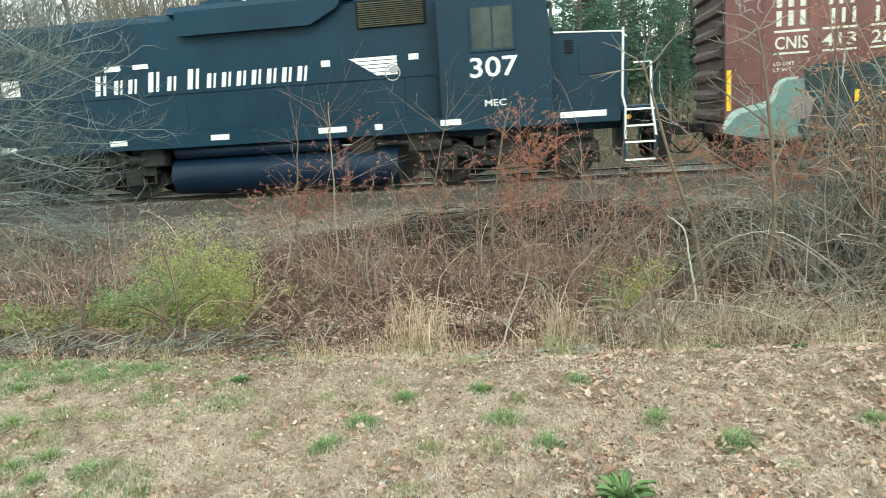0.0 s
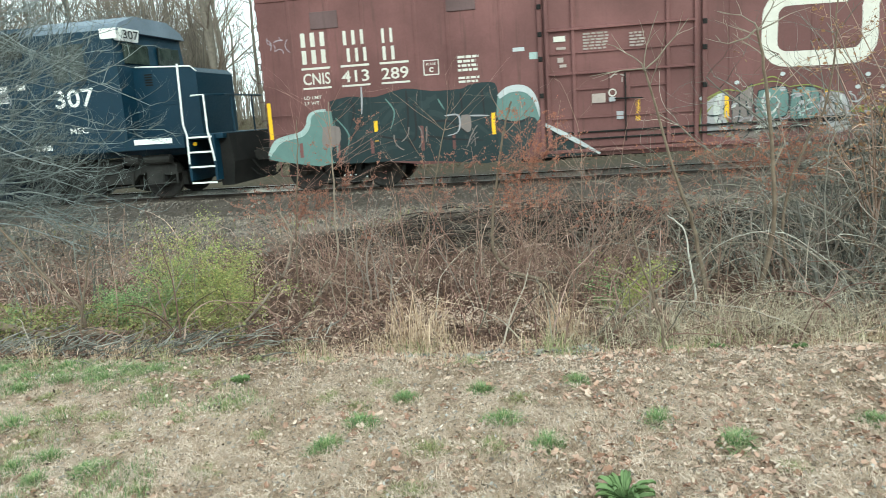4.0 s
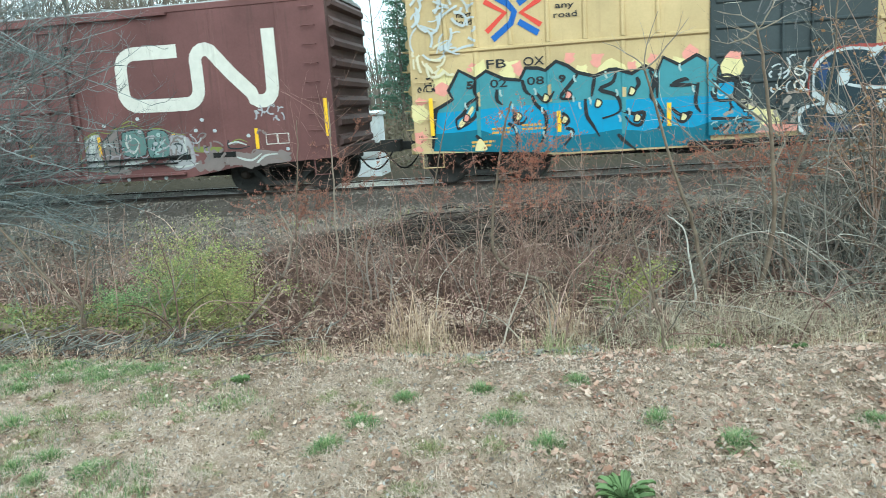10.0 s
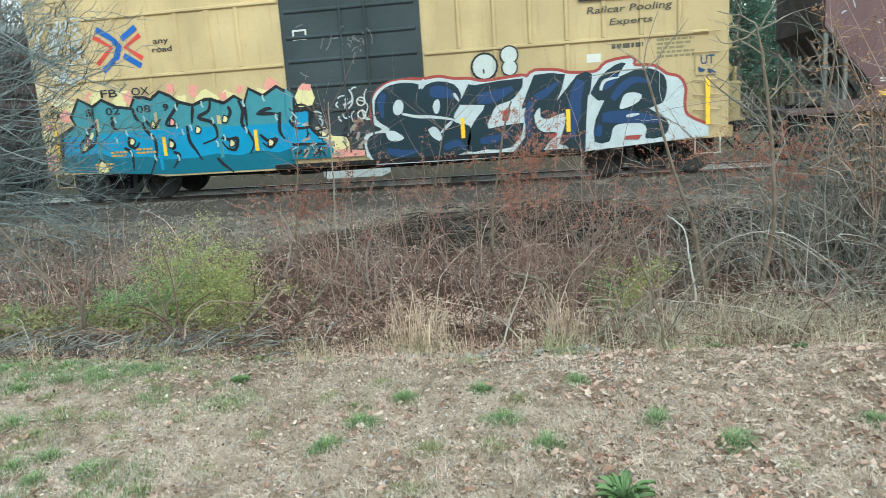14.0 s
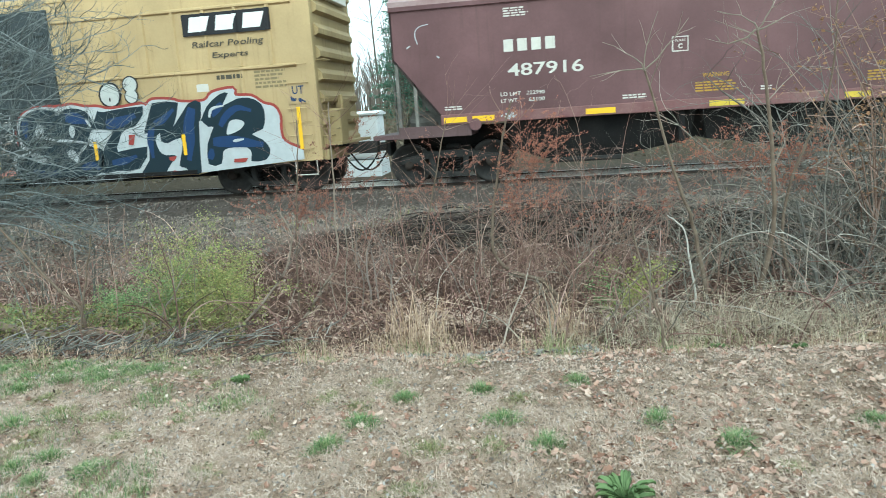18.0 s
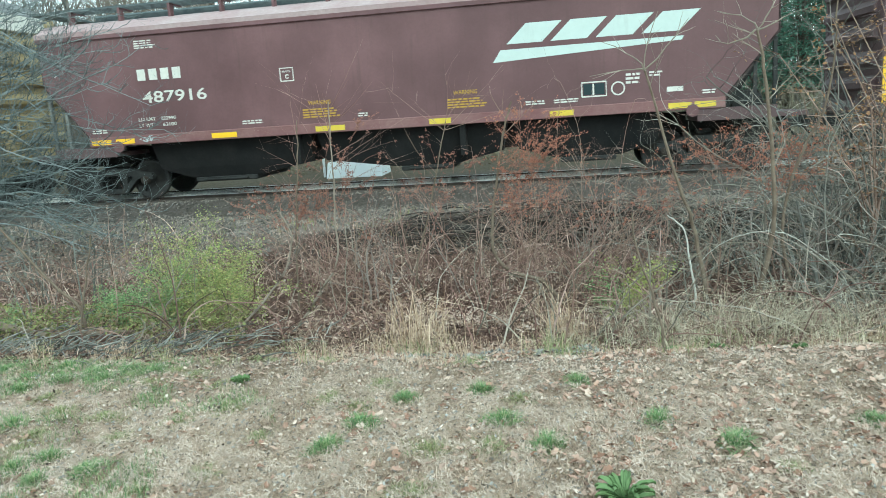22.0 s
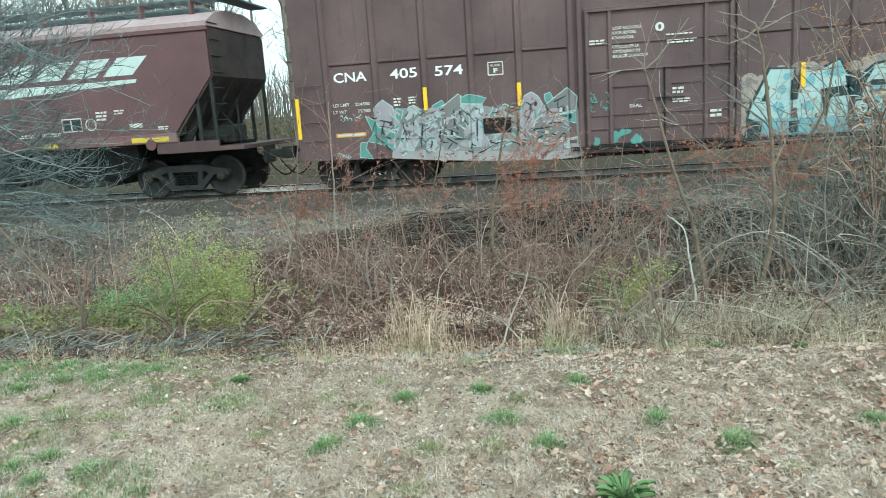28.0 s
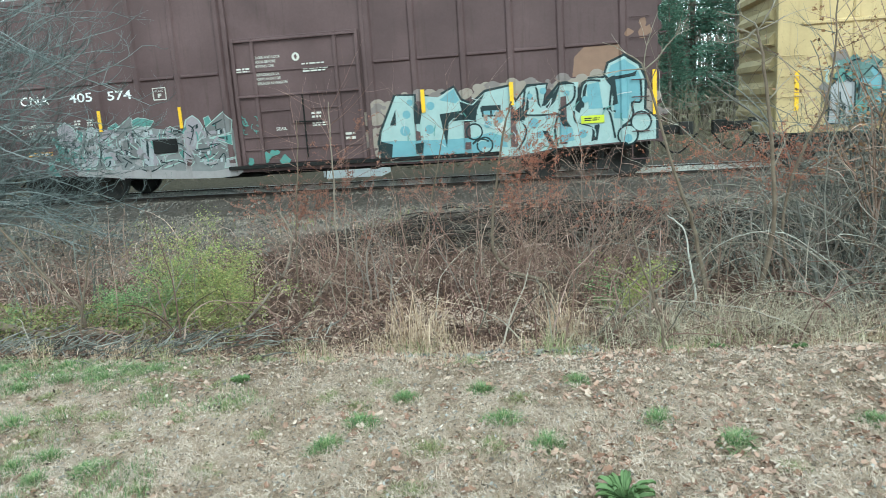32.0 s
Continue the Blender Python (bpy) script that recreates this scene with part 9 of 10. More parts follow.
for i in range(30000):
    y = 4.7 + 1.9 * rv.random() ** 1.1
    x = rv.uniform(-0.95 * y, 0.52 * y)
    y += rag(x)
    d = 0.12 + 0.5 * smooth(0.2, 1.2, x) + 0.55 * math.exp(-((x + 2.2) / 0.5) ** 2 - ((y - 5.0) / 0.3) ** 2) + 0.5 * noise.noise((x * 1.1, y * 1.4, 21.0))
    if rv.random() > d:
        continue
    g = smooth(4.8, 6.0, y)
    q = max(0.12, 0.45 + 1.1 * noise.noise((x * 2.2, y * 2.2, 61.0)))
    strand(s, x, y, land(x, y), rv.uniform(0.06, 0.30) * (0.4 + 0.6 * g), rv.uniform(0.0010, 0.0022), rv.uniform(0, 6.28), rv.uniform(0.0, 0.26) * g * q + 0.01, rv.gauss(0, 0.4))
tagged(part("matted_grass", s, MATTED), "matted pale dead grass along the lawn edge", "grass", kind="stuff")
for name, mat, count, label in (("dry_stems", TWIG_RED, 2300, "short bent dry stems over leaf litter"), ("dry_stems", MATTED, 900, "short bleached dry stems over leaf litter")):
    s = Shape()
    for i in range(count):
        y = 5.0 + 6.6 * rv.random() ** 1.1
        x = rv.uniform(-0.97 * y, 0.53 * y)
        y += rag(x)
        g = smooth(4.95, 6.2, y + 0.8 * noise.noise((x * 1.3, y * 1.3, 41.0))) * (0.45 if x < -2.8 and y < 6.9 else 1.0)
        if rv.random() > 0.25 + 0.75 * g:
            continue
        z, a, h = land(x, y) - 0.01, rv.uniform(0, 6.28), rv.uniform(0.04, 0.26) * (0.35 + 0.65 * g)
        k = rv.uniform(0.2, 1.2) * h
        c, e = math.cos(a) * k, math.sin(a) * k
        f = rv.uniform(-0.5, 0.5) * h
        s.tube([(x, y, z), (x + c * 0.35 - e * 0.1, y + e * 0.35 + c * 0.1, z + h * 0.6), (x + c, y + e, z + h * 0.9), (x + c * 1.5 + f * 0.4, y + e * 1.5, z + h * 0.9 + f)], [0.0066, 0.0058, 0.0044, 0.002], 3, caps=False)
    tagged(part(name, s, mat), label, "brush", kind="stuff")
s = Shape()
for i in range(15000):
    y = rv.uniform(5.3, 7.2)
    x = rv.uniform(-0.98 * y, -0.48 * y)
    if noise.noise((x * 1.2, y * 1.2, 31.0)) + 0.35 * smooth(-0.52, -0.72, x / y) < rv.uniform(-0.1, 0.4):
        continue
    leaf(s, (x, y, land(x, y) + 0.30 * rv.random() ** 1.6), rv.uniform(0.018, 0.045), rv)
tagged(part("ground_cover", s, COVER), "low olive green leaves in the brush", "ground cover", kind="stuff")

# pale gravel spill and small stones at the lawn's edge
s = Shape()
for i in range(1500):
    cx, cy, cw = rv.choice(((0.16, 5.05, 0.09), (0.14, 5.1, 0.07), (0.0, 4.88, 0.16), (-0.1, 4.9, 0.16), (-0.9, 4.78, 0.16), (-0.5, 4.85, 0.3)))
    x, y, q = cx + rv.gauss(0, cw), cy + rv.gauss(0, 0.06), rv.uniform(0.008, 0.030)
    z = land(x, y) + (0.06 * math.exp(-((x - 0.15) / 0.09) ** 2) * rv.random() if y > 4.97 else 0.012 * rv.random())
    a = rv.uniform(0, 6.28)
    ca, sa = math.cos(a) * q, math.sin(a) * q
    s.add([(x + ca, y + sa, z), (x - sa, y + ca, z), (x - ca, y - sa, z), (x + sa, y - ca, z), (x, y, z + q * 0.8)], [(0, 1, 4), (1, 2, 4), (2, 3, 4), (3, 0, 4)])
tagged(part("gravel", s, plain("small_grey_stones", (0.14, 0.132, 0.122), (0.42, 0.40, 0.375), 9, 0.9, 0, 0.4, 0.01, 0.6)), "pale grey gravel spill at the lawn edge", "gravel", kind="stuff")

def cane(s, p, a, length, r, rnd, arch, side=0.0, twigs=3, n=4):
    """A long cane that rises, leans over and curls, with a few crooked side twigs."""
    segs = 14
    el = rnd.uniform(0.9, 1.5)
    pts, rads = [p], [r]
    for i in range(segs):
        el -= arch / segs * (0.5 + i / segs) + rnd.uniform(-0.2, 0.2)
        a += side / segs * 1.6 + rnd.uniform(-0.28, 0.28)
        st = length / segs
        p = (p[0] + math.cos(a) * math.cos(el) * st, p[1] + math.sin(a) * math.cos(el) * st, max(p[2] + math.sin(el) * st, -0.6))
        pts.append(p)
        rads.append(r * (1 - 0.7 * (i + 1) / segs))
    s.tube(pts, rads, n, caps=False)
    for k in range(twigs):
        i = rnd.randint(2, segs)
        b = a + rnd.uniform(-1.6, 1.6)
        grow(s, pts[i], unit((math.cos(b), math.sin(b), rnd.uniform(-0.1, 1.0))), length * rnd.uniform(0.12, 0.32), max(rads[i] * 0.6, 0.0016), rnd, 1, 2, 0.42, rnd.uniform(-0.12, 0.14), 3, 7, 0.5, 0.9)


# low brambles all over the dip
for name, mat, count, label in (("bramble", TWIG_RED, 110, "tangle of low reddish brown bramble canes"), ("bramble", TWIG_BROWN, 120, "tangle of low brown dry canes"), ("dry_stalks", VINE, 120, "thin pale dry stalks")):
    s = Shape()
    for i in range(count):
        y = 5.1 + 5.4 * rv.random() ** 1.1
        x = rv.uniform(-0.95 * y, 0.52 * y)
        cane(s, (x, y, land(x, y) - 0.02), rv.uniform(0, 6.28), rv.uniform(0.4, 1.35), rv.uniform(0.0040, 0.0098), rv, rv.uniform(0.3, 1.3) if name == "dry_stalks" else rv.uniform(0.6, 2.2), rv.uniform(-0.8, 0.8), 3, 4)
    tagged(part(name, s, mat), label, "brush", kind="stuff")


for name, mat, count, label in (("berm_weeds", MATTED, 700, "thin dry weeds on the cinder berm"), ("berm_weeds", COVER, 900, "sparse olive weeds on the cinder berm")):
    s = Shape()
    for i in range(count):
        y = rv.uniform(10.8, 14.9)
        x = rv.uniform(-0.93 * y, 0.53 * y)
        if noise.noise((x * 0.6, y * 0.9, 51.0)) < rv.uniform(-0.35, 0.35):
            continue
        for k in range(3):
            blade(s, x + rv.uniform(-.05, .05), y + rv.uniform(-.05, .05), land(x, y) - 0.01, rv.uniform(0.03, 0.16), rv.uniform(0.02, 0.12), rv.uniform(0.003, 0.007), rv.uniform(0, 6.28))
    tagged(part(name, s, mat), label, "weeds", kind="stuff")


def straw_clump(x, y, n, r, h, label, mat=None, sprawl=1.0):
    t = thing("tall_grass", label, "grass", "tall dead grasses", at=(x, y, land(x, y)))
    s = Shape()
    for i in range(n):
        px, py = rv.gauss(0, r * 0.55), rv.gauss(0, r * 0.5)
        zz = land(x + px, y + py) - land(x, y)
        hh = h * (0.25 + 0.75 * rv.random() ** 1.3) * max(0.4, 1.1 - abs(px) / r * 0.5)
        ln, b = (0.08 + 0.85 * rv.random() ** 1.6) * hh * sprawl, rv.uniform(0, 6.28)
        bx, by = math.cos(b) * ln * 1.2, math.sin(b) * ln * 0.8
        s.tube([(px, py, zz - 0.03), (px + bx * 0.2, py + by * 0.2, zz + hh * 0.5), (px + bx * 0.55, py + by * 0.55, zz + hh * 0.85), (px + bx * 1.3, py + by * 1.3, zz + hh * rv.uniform(0.7, 1.0))], [0.0026, 0.0022, 0.0016, 0.0008], 3, caps=False)
        for k in range(2):
            f = rv.uniform(0.1, 0.9)
            blade(s, px + bx * 0.4 * f, py + by * 0.4 * f, zz + hh * f * 0.8, rv.uniform(-0.06, 0.08), rv.uniform(0.05, 0.20), 0.0024, rv.uniform(0, 6.28))
    part("foliage", s, mat or TALL_STRAW, t)


straw_clump(-1.17, 5.2, 110, 0.24, 0.60, "clump of tall straw-coloured dead grass")
straw_clump(-1.02, 5.4, 45, 0.28, 0.5, "clump of tall straw-coloured dead grass")
straw_clump(-0.02, 5.6, 75, 0.22, 0.55, "small clump of straw-coloured dead grass")
for x, y, n, h in ((1.15, 5.8, 75, 0.46), (1.55, 5.6, 85, 0.40), (1.95, 5.7, 80, 0.44), (0.75, 5.5, 50, 0.36), (2.6, 6.1, 30, 0.36), (1.75, 6.1, 80, 0.50), (0.45, 5.7, 45, 0.40), (0.8, 5.15, 40, 0.30), (1.3, 5.2, 45, 0.30), (1.75, 5.15, 40, 0.28), (0.35, 5.25, 35, 0.30), (2.1, 5.3, 30, 0.26)):
    straw_clump(x, y, n, 0.42, h, "matted pale dead grass in the thicket", BLEACHED, 1.9)


def bush(name, label, x, y, h, r, n, mat, seed, size, per=9):
    rnd = random.Random(seed)
    t = thing(name, label, "bush", at=(x, y, land(x, y)))
    c, tips = Shape(), []
    for i in range(n):
        s = Shape()
        a = rnd.uniform(0, 6.28)
        k = rnd.uniform(0.15, 1.0)
        grow(s, (math.cos(a) * r * 0.35 * k, math.sin(a) * r * 0.3 * k, -0.03), unit((math.cos(a) * k * r, math.sin(a) * k * r * 0.8, h * 0.9)), h * rnd.uniform(0.6, 1.0), 0.006, rnd, 2, 4, 0.22, 0.03, 3, 6, 0.5, 0.8, tips)
        part("stem", s, TWIG_BROWN, t)
    for p, d in tips:
        if p[2] < 0.05 or rnd.random() < 0.2:
            continue
        for k in range(per):
            leaf(c, (p[0] + rnd.uniform(-.05, .05), p[1] + rnd.uniform(-.05, .05), p[2] + rnd.uniform(-.05, .05)), rnd.uniform(0.45, 1.0) * size, rnd)
    part("foliage", c, mat, t)


bush("green_bush", "yellow-green small-leaved bush in the brush", -3.60, 6.7, 0.96, 0.46, 38, BUSH_LEAF, 11, 0.028, 12)
bush("green_bush", "broad low green bush beside dry stems", -3.98, 6.5, 0.66, 0.60, 34, GREEN_LEAF, 12, 0.028, 11)
bush("green_bush", "low yellow-green bush beside dry stems", -3.25, 6.35, 0.62, 0.55, 24, BUSH_LEAF, 13, 0.027, 9)
bush("green_bush", "low sparse green bush spreading at the lawn edge", -4.6, 6.6, 0.38, 0.4, 6, GREEN_LEAF, 17, 0.036, 6)
bush("green_bush", "small lime green bush among bare stems", 0.66, 6.5, 0.62, 0.05, 5, LIME_LEAF, 14, 0.034, 8)
bush("green_bush", "small sparse green bush among dead grass", 0.40, 6.6, 0.5, 0.3, 4, GREEN_LEAF, 15, 0.03, 6)
bush("green_bush", "sparse green seedlings by a fallen branch", -5.2, 6.0, 0.4, 0.4, 5, GREEN_LEAF, 16, 0.03)


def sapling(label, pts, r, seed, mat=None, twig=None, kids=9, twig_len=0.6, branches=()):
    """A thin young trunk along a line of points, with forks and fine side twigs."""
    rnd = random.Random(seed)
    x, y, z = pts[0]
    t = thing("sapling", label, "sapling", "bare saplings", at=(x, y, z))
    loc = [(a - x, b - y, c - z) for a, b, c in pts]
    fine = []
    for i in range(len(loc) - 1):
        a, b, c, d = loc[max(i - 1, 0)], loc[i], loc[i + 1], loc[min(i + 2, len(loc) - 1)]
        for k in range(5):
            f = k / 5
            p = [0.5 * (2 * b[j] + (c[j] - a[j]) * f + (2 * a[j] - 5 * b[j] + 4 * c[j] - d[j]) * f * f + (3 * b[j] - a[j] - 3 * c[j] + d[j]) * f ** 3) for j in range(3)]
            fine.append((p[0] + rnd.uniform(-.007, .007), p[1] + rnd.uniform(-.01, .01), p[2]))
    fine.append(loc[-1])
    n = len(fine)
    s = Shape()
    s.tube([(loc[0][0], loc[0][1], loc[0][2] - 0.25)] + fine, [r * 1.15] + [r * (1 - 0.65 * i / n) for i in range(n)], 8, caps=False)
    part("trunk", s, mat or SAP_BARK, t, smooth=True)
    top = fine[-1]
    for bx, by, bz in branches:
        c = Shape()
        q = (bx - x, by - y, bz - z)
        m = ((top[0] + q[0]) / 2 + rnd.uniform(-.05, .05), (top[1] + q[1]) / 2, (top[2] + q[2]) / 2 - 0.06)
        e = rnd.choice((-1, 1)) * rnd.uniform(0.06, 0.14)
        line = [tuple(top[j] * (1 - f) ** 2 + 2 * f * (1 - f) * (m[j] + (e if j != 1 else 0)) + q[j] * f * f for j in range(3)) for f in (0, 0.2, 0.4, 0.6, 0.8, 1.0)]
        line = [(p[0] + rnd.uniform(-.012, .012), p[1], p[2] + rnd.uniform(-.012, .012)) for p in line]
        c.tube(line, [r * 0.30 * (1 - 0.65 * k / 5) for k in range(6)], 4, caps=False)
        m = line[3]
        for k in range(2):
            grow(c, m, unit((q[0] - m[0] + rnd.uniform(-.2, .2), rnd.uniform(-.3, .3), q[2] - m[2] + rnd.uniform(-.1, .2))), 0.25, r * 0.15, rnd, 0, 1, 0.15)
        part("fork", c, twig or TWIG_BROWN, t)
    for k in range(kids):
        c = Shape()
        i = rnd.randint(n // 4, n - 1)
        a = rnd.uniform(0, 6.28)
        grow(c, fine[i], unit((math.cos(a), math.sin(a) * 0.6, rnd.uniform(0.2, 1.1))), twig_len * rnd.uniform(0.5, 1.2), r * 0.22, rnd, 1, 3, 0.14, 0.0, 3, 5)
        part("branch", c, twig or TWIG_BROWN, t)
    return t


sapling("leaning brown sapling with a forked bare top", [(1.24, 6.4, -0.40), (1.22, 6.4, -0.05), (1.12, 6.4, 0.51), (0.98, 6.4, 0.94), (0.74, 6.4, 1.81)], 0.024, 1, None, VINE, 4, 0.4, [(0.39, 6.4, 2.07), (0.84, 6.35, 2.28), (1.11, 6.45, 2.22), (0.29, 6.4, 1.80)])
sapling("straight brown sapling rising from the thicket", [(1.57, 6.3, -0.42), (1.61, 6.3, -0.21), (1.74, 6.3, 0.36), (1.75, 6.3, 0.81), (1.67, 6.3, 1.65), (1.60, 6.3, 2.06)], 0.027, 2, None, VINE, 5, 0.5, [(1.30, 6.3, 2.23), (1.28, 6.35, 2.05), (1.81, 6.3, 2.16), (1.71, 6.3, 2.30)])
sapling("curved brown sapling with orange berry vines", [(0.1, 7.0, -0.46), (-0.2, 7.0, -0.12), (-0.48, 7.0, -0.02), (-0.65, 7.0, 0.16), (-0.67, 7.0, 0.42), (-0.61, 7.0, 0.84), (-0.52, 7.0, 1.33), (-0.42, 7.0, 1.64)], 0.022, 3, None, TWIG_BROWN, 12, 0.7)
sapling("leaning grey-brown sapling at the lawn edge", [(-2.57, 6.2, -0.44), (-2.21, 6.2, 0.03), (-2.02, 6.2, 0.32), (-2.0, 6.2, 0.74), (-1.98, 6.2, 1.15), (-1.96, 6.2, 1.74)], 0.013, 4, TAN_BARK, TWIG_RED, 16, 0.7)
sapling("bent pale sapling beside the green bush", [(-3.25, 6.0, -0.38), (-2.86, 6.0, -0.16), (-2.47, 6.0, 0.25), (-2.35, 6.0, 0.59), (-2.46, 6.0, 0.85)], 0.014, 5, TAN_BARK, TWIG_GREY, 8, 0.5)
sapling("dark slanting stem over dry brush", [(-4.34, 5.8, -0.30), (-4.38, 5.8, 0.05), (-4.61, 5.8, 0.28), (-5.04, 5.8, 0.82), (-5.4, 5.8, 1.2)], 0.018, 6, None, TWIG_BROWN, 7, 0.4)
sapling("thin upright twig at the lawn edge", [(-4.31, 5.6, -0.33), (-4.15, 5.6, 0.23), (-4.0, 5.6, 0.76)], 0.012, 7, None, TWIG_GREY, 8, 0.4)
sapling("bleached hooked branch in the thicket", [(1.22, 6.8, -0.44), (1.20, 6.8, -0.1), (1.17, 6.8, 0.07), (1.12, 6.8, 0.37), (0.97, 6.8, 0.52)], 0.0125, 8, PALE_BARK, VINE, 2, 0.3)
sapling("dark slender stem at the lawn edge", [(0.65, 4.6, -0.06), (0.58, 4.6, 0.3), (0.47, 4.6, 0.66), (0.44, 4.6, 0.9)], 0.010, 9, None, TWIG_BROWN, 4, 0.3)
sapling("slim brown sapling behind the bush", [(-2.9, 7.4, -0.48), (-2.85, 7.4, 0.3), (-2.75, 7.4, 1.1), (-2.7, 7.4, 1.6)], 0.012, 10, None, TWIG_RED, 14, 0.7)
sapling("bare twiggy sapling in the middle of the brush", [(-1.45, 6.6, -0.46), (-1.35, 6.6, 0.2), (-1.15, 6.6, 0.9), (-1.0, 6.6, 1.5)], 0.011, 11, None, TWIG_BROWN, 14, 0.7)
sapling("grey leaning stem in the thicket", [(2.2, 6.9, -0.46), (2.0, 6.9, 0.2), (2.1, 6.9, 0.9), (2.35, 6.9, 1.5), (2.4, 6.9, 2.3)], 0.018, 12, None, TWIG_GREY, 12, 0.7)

log = thing("fallen_branch", "grey fallen branch lying in dry brush", "branch", at=(-4.7, 5.6, land(-4.7, 5.6) + 0.06))
s = Shape()
s.tube([(-0.9, 0.1, 0.22), (-0.3, 0.02, 0.08), (0.15, -0.05, 0.02), (0.9, 0.1, 0.0)], [0.045, 0.04, 0.034, 0.02], 8)
part("branch", s, SAP_BARK, log, smooth=True)

# thicket of arching vines and shrubs
def thicket(label, x, y, length, stems, seed, mats, arch, r=0.010, twigs=5, spread=0.35):
    rnd = random.Random(seed)
    t = thing("bare_shrub", label, "shrub", "bare shrubs", at=(x, y, land(x, y)))
    for j, m in enumerate(mats):
        for i in range(stems):
            s = Shape()
            cane(s, (rnd.uniform(-spread, spread), rnd.uniform(-spread, spread) * 0.7, -0.05), rnd.uniform(0, 6.28), length * rnd.uniform(0.6, 1.25), r * rnd.uniform(0.5, 1.25), rnd, rnd.uniform(0.3, 1.0) * arch, rnd.uniform(-1.2, 1.2), twigs, 5)
            part("stem", s, m, t)
    return t


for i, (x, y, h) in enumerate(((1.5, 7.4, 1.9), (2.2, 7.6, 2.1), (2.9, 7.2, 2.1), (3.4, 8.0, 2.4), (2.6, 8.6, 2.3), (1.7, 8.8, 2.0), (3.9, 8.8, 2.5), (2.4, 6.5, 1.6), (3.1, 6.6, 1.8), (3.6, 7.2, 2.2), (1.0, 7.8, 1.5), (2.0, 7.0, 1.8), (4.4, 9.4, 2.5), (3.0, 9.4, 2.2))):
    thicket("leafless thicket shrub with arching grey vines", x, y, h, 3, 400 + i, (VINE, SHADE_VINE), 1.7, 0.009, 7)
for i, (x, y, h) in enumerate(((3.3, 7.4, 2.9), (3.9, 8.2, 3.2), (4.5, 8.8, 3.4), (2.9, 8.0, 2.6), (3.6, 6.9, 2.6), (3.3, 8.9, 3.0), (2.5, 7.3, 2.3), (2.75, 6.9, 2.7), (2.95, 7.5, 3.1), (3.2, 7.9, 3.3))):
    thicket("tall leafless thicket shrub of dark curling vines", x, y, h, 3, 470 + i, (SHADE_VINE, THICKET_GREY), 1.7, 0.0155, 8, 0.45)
    thicket("bleached curling vine in the thicket", x - 0.2, y - 0.3, h * 0.7, 2, 490 + i, (PALE_VINE,), 2.0, 0.007, 5, 0.3)
# Backdrop shrubs: the thicket's shaded gaps are put into their dark colour
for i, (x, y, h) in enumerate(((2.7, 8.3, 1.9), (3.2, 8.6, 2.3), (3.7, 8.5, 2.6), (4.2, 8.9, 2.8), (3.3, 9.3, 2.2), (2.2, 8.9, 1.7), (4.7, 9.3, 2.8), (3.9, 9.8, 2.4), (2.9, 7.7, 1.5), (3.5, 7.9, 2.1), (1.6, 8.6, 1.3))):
    thicket("dense leafless shrub of tangled twigs in shade-dark colours", x, y, h, 7, 640 + i, (GLOOM, SHADE_VINE), 1.7, 0.011, 11, 0.5)
for i, (x, y, h) in enumerate(((-2.3, 7.6, 1.6), (-1.7, 8.0, 1.4), (-0.9, 7.6, 1.5), (-0.2, 7.8, 1.6), (0.5, 8.2, 1.4), (-3.0, 8.4, 1.3), (-0.4, 8.8, 1.3), (0.3, 9.2, 1.3))):
    thicket("leafless reddish twiggy shrub", x, y, h, 5, 500 + i, (TWIG_RED, TWIG_BROWN), 0.9, 0.007, 8, 0.25)
for i, (x, y, h) in enumerate(((0.0, 7.5, 2.0), (0.45, 7.7, 2.2), (0.75, 7.4, 1.9), (-0.3, 7.9, 1.8))):
    thicket("upright leafless shrub of fine brown twigs", x, y, h, 5, 520 + i, (TWIG_BROWN, TWIG_RED), 0.6, 0.006, 9, 0.2)
for i, (x, y, h) in enumerate(((-5.6, 7.2, 1.2), (-6.3, 8.0, 1.3), (-5.1, 8.4, 1.1), (-6.8, 7.0, 1.3), (-7.4, 9.0, 1.4), (-6.0, 6.4, 1.0), (-4.9, 5.9, 0.8))):
    thicket("low leafless grey shrub", x, y, h, 4, 600 + i, (TWIG_GREY, TWIG_BROWN), 1.6, 0.008, 6)
for i, (x, y, h) in enumerate(((1.2, 5.9, 1.1), (1.9, 6.0, 1.2), (2.5, 6.2, 1.3), (3.0, 6.0, 1.2), (0.9, 6.4, 1.0), (2.2, 5.5, 0.9))):
    thicket("low tangle of bleached arching vines", x, y, h * 0.7, 4, 450 + i, (VINE, SHADE_VINE), 1.9, 0.006, 6)


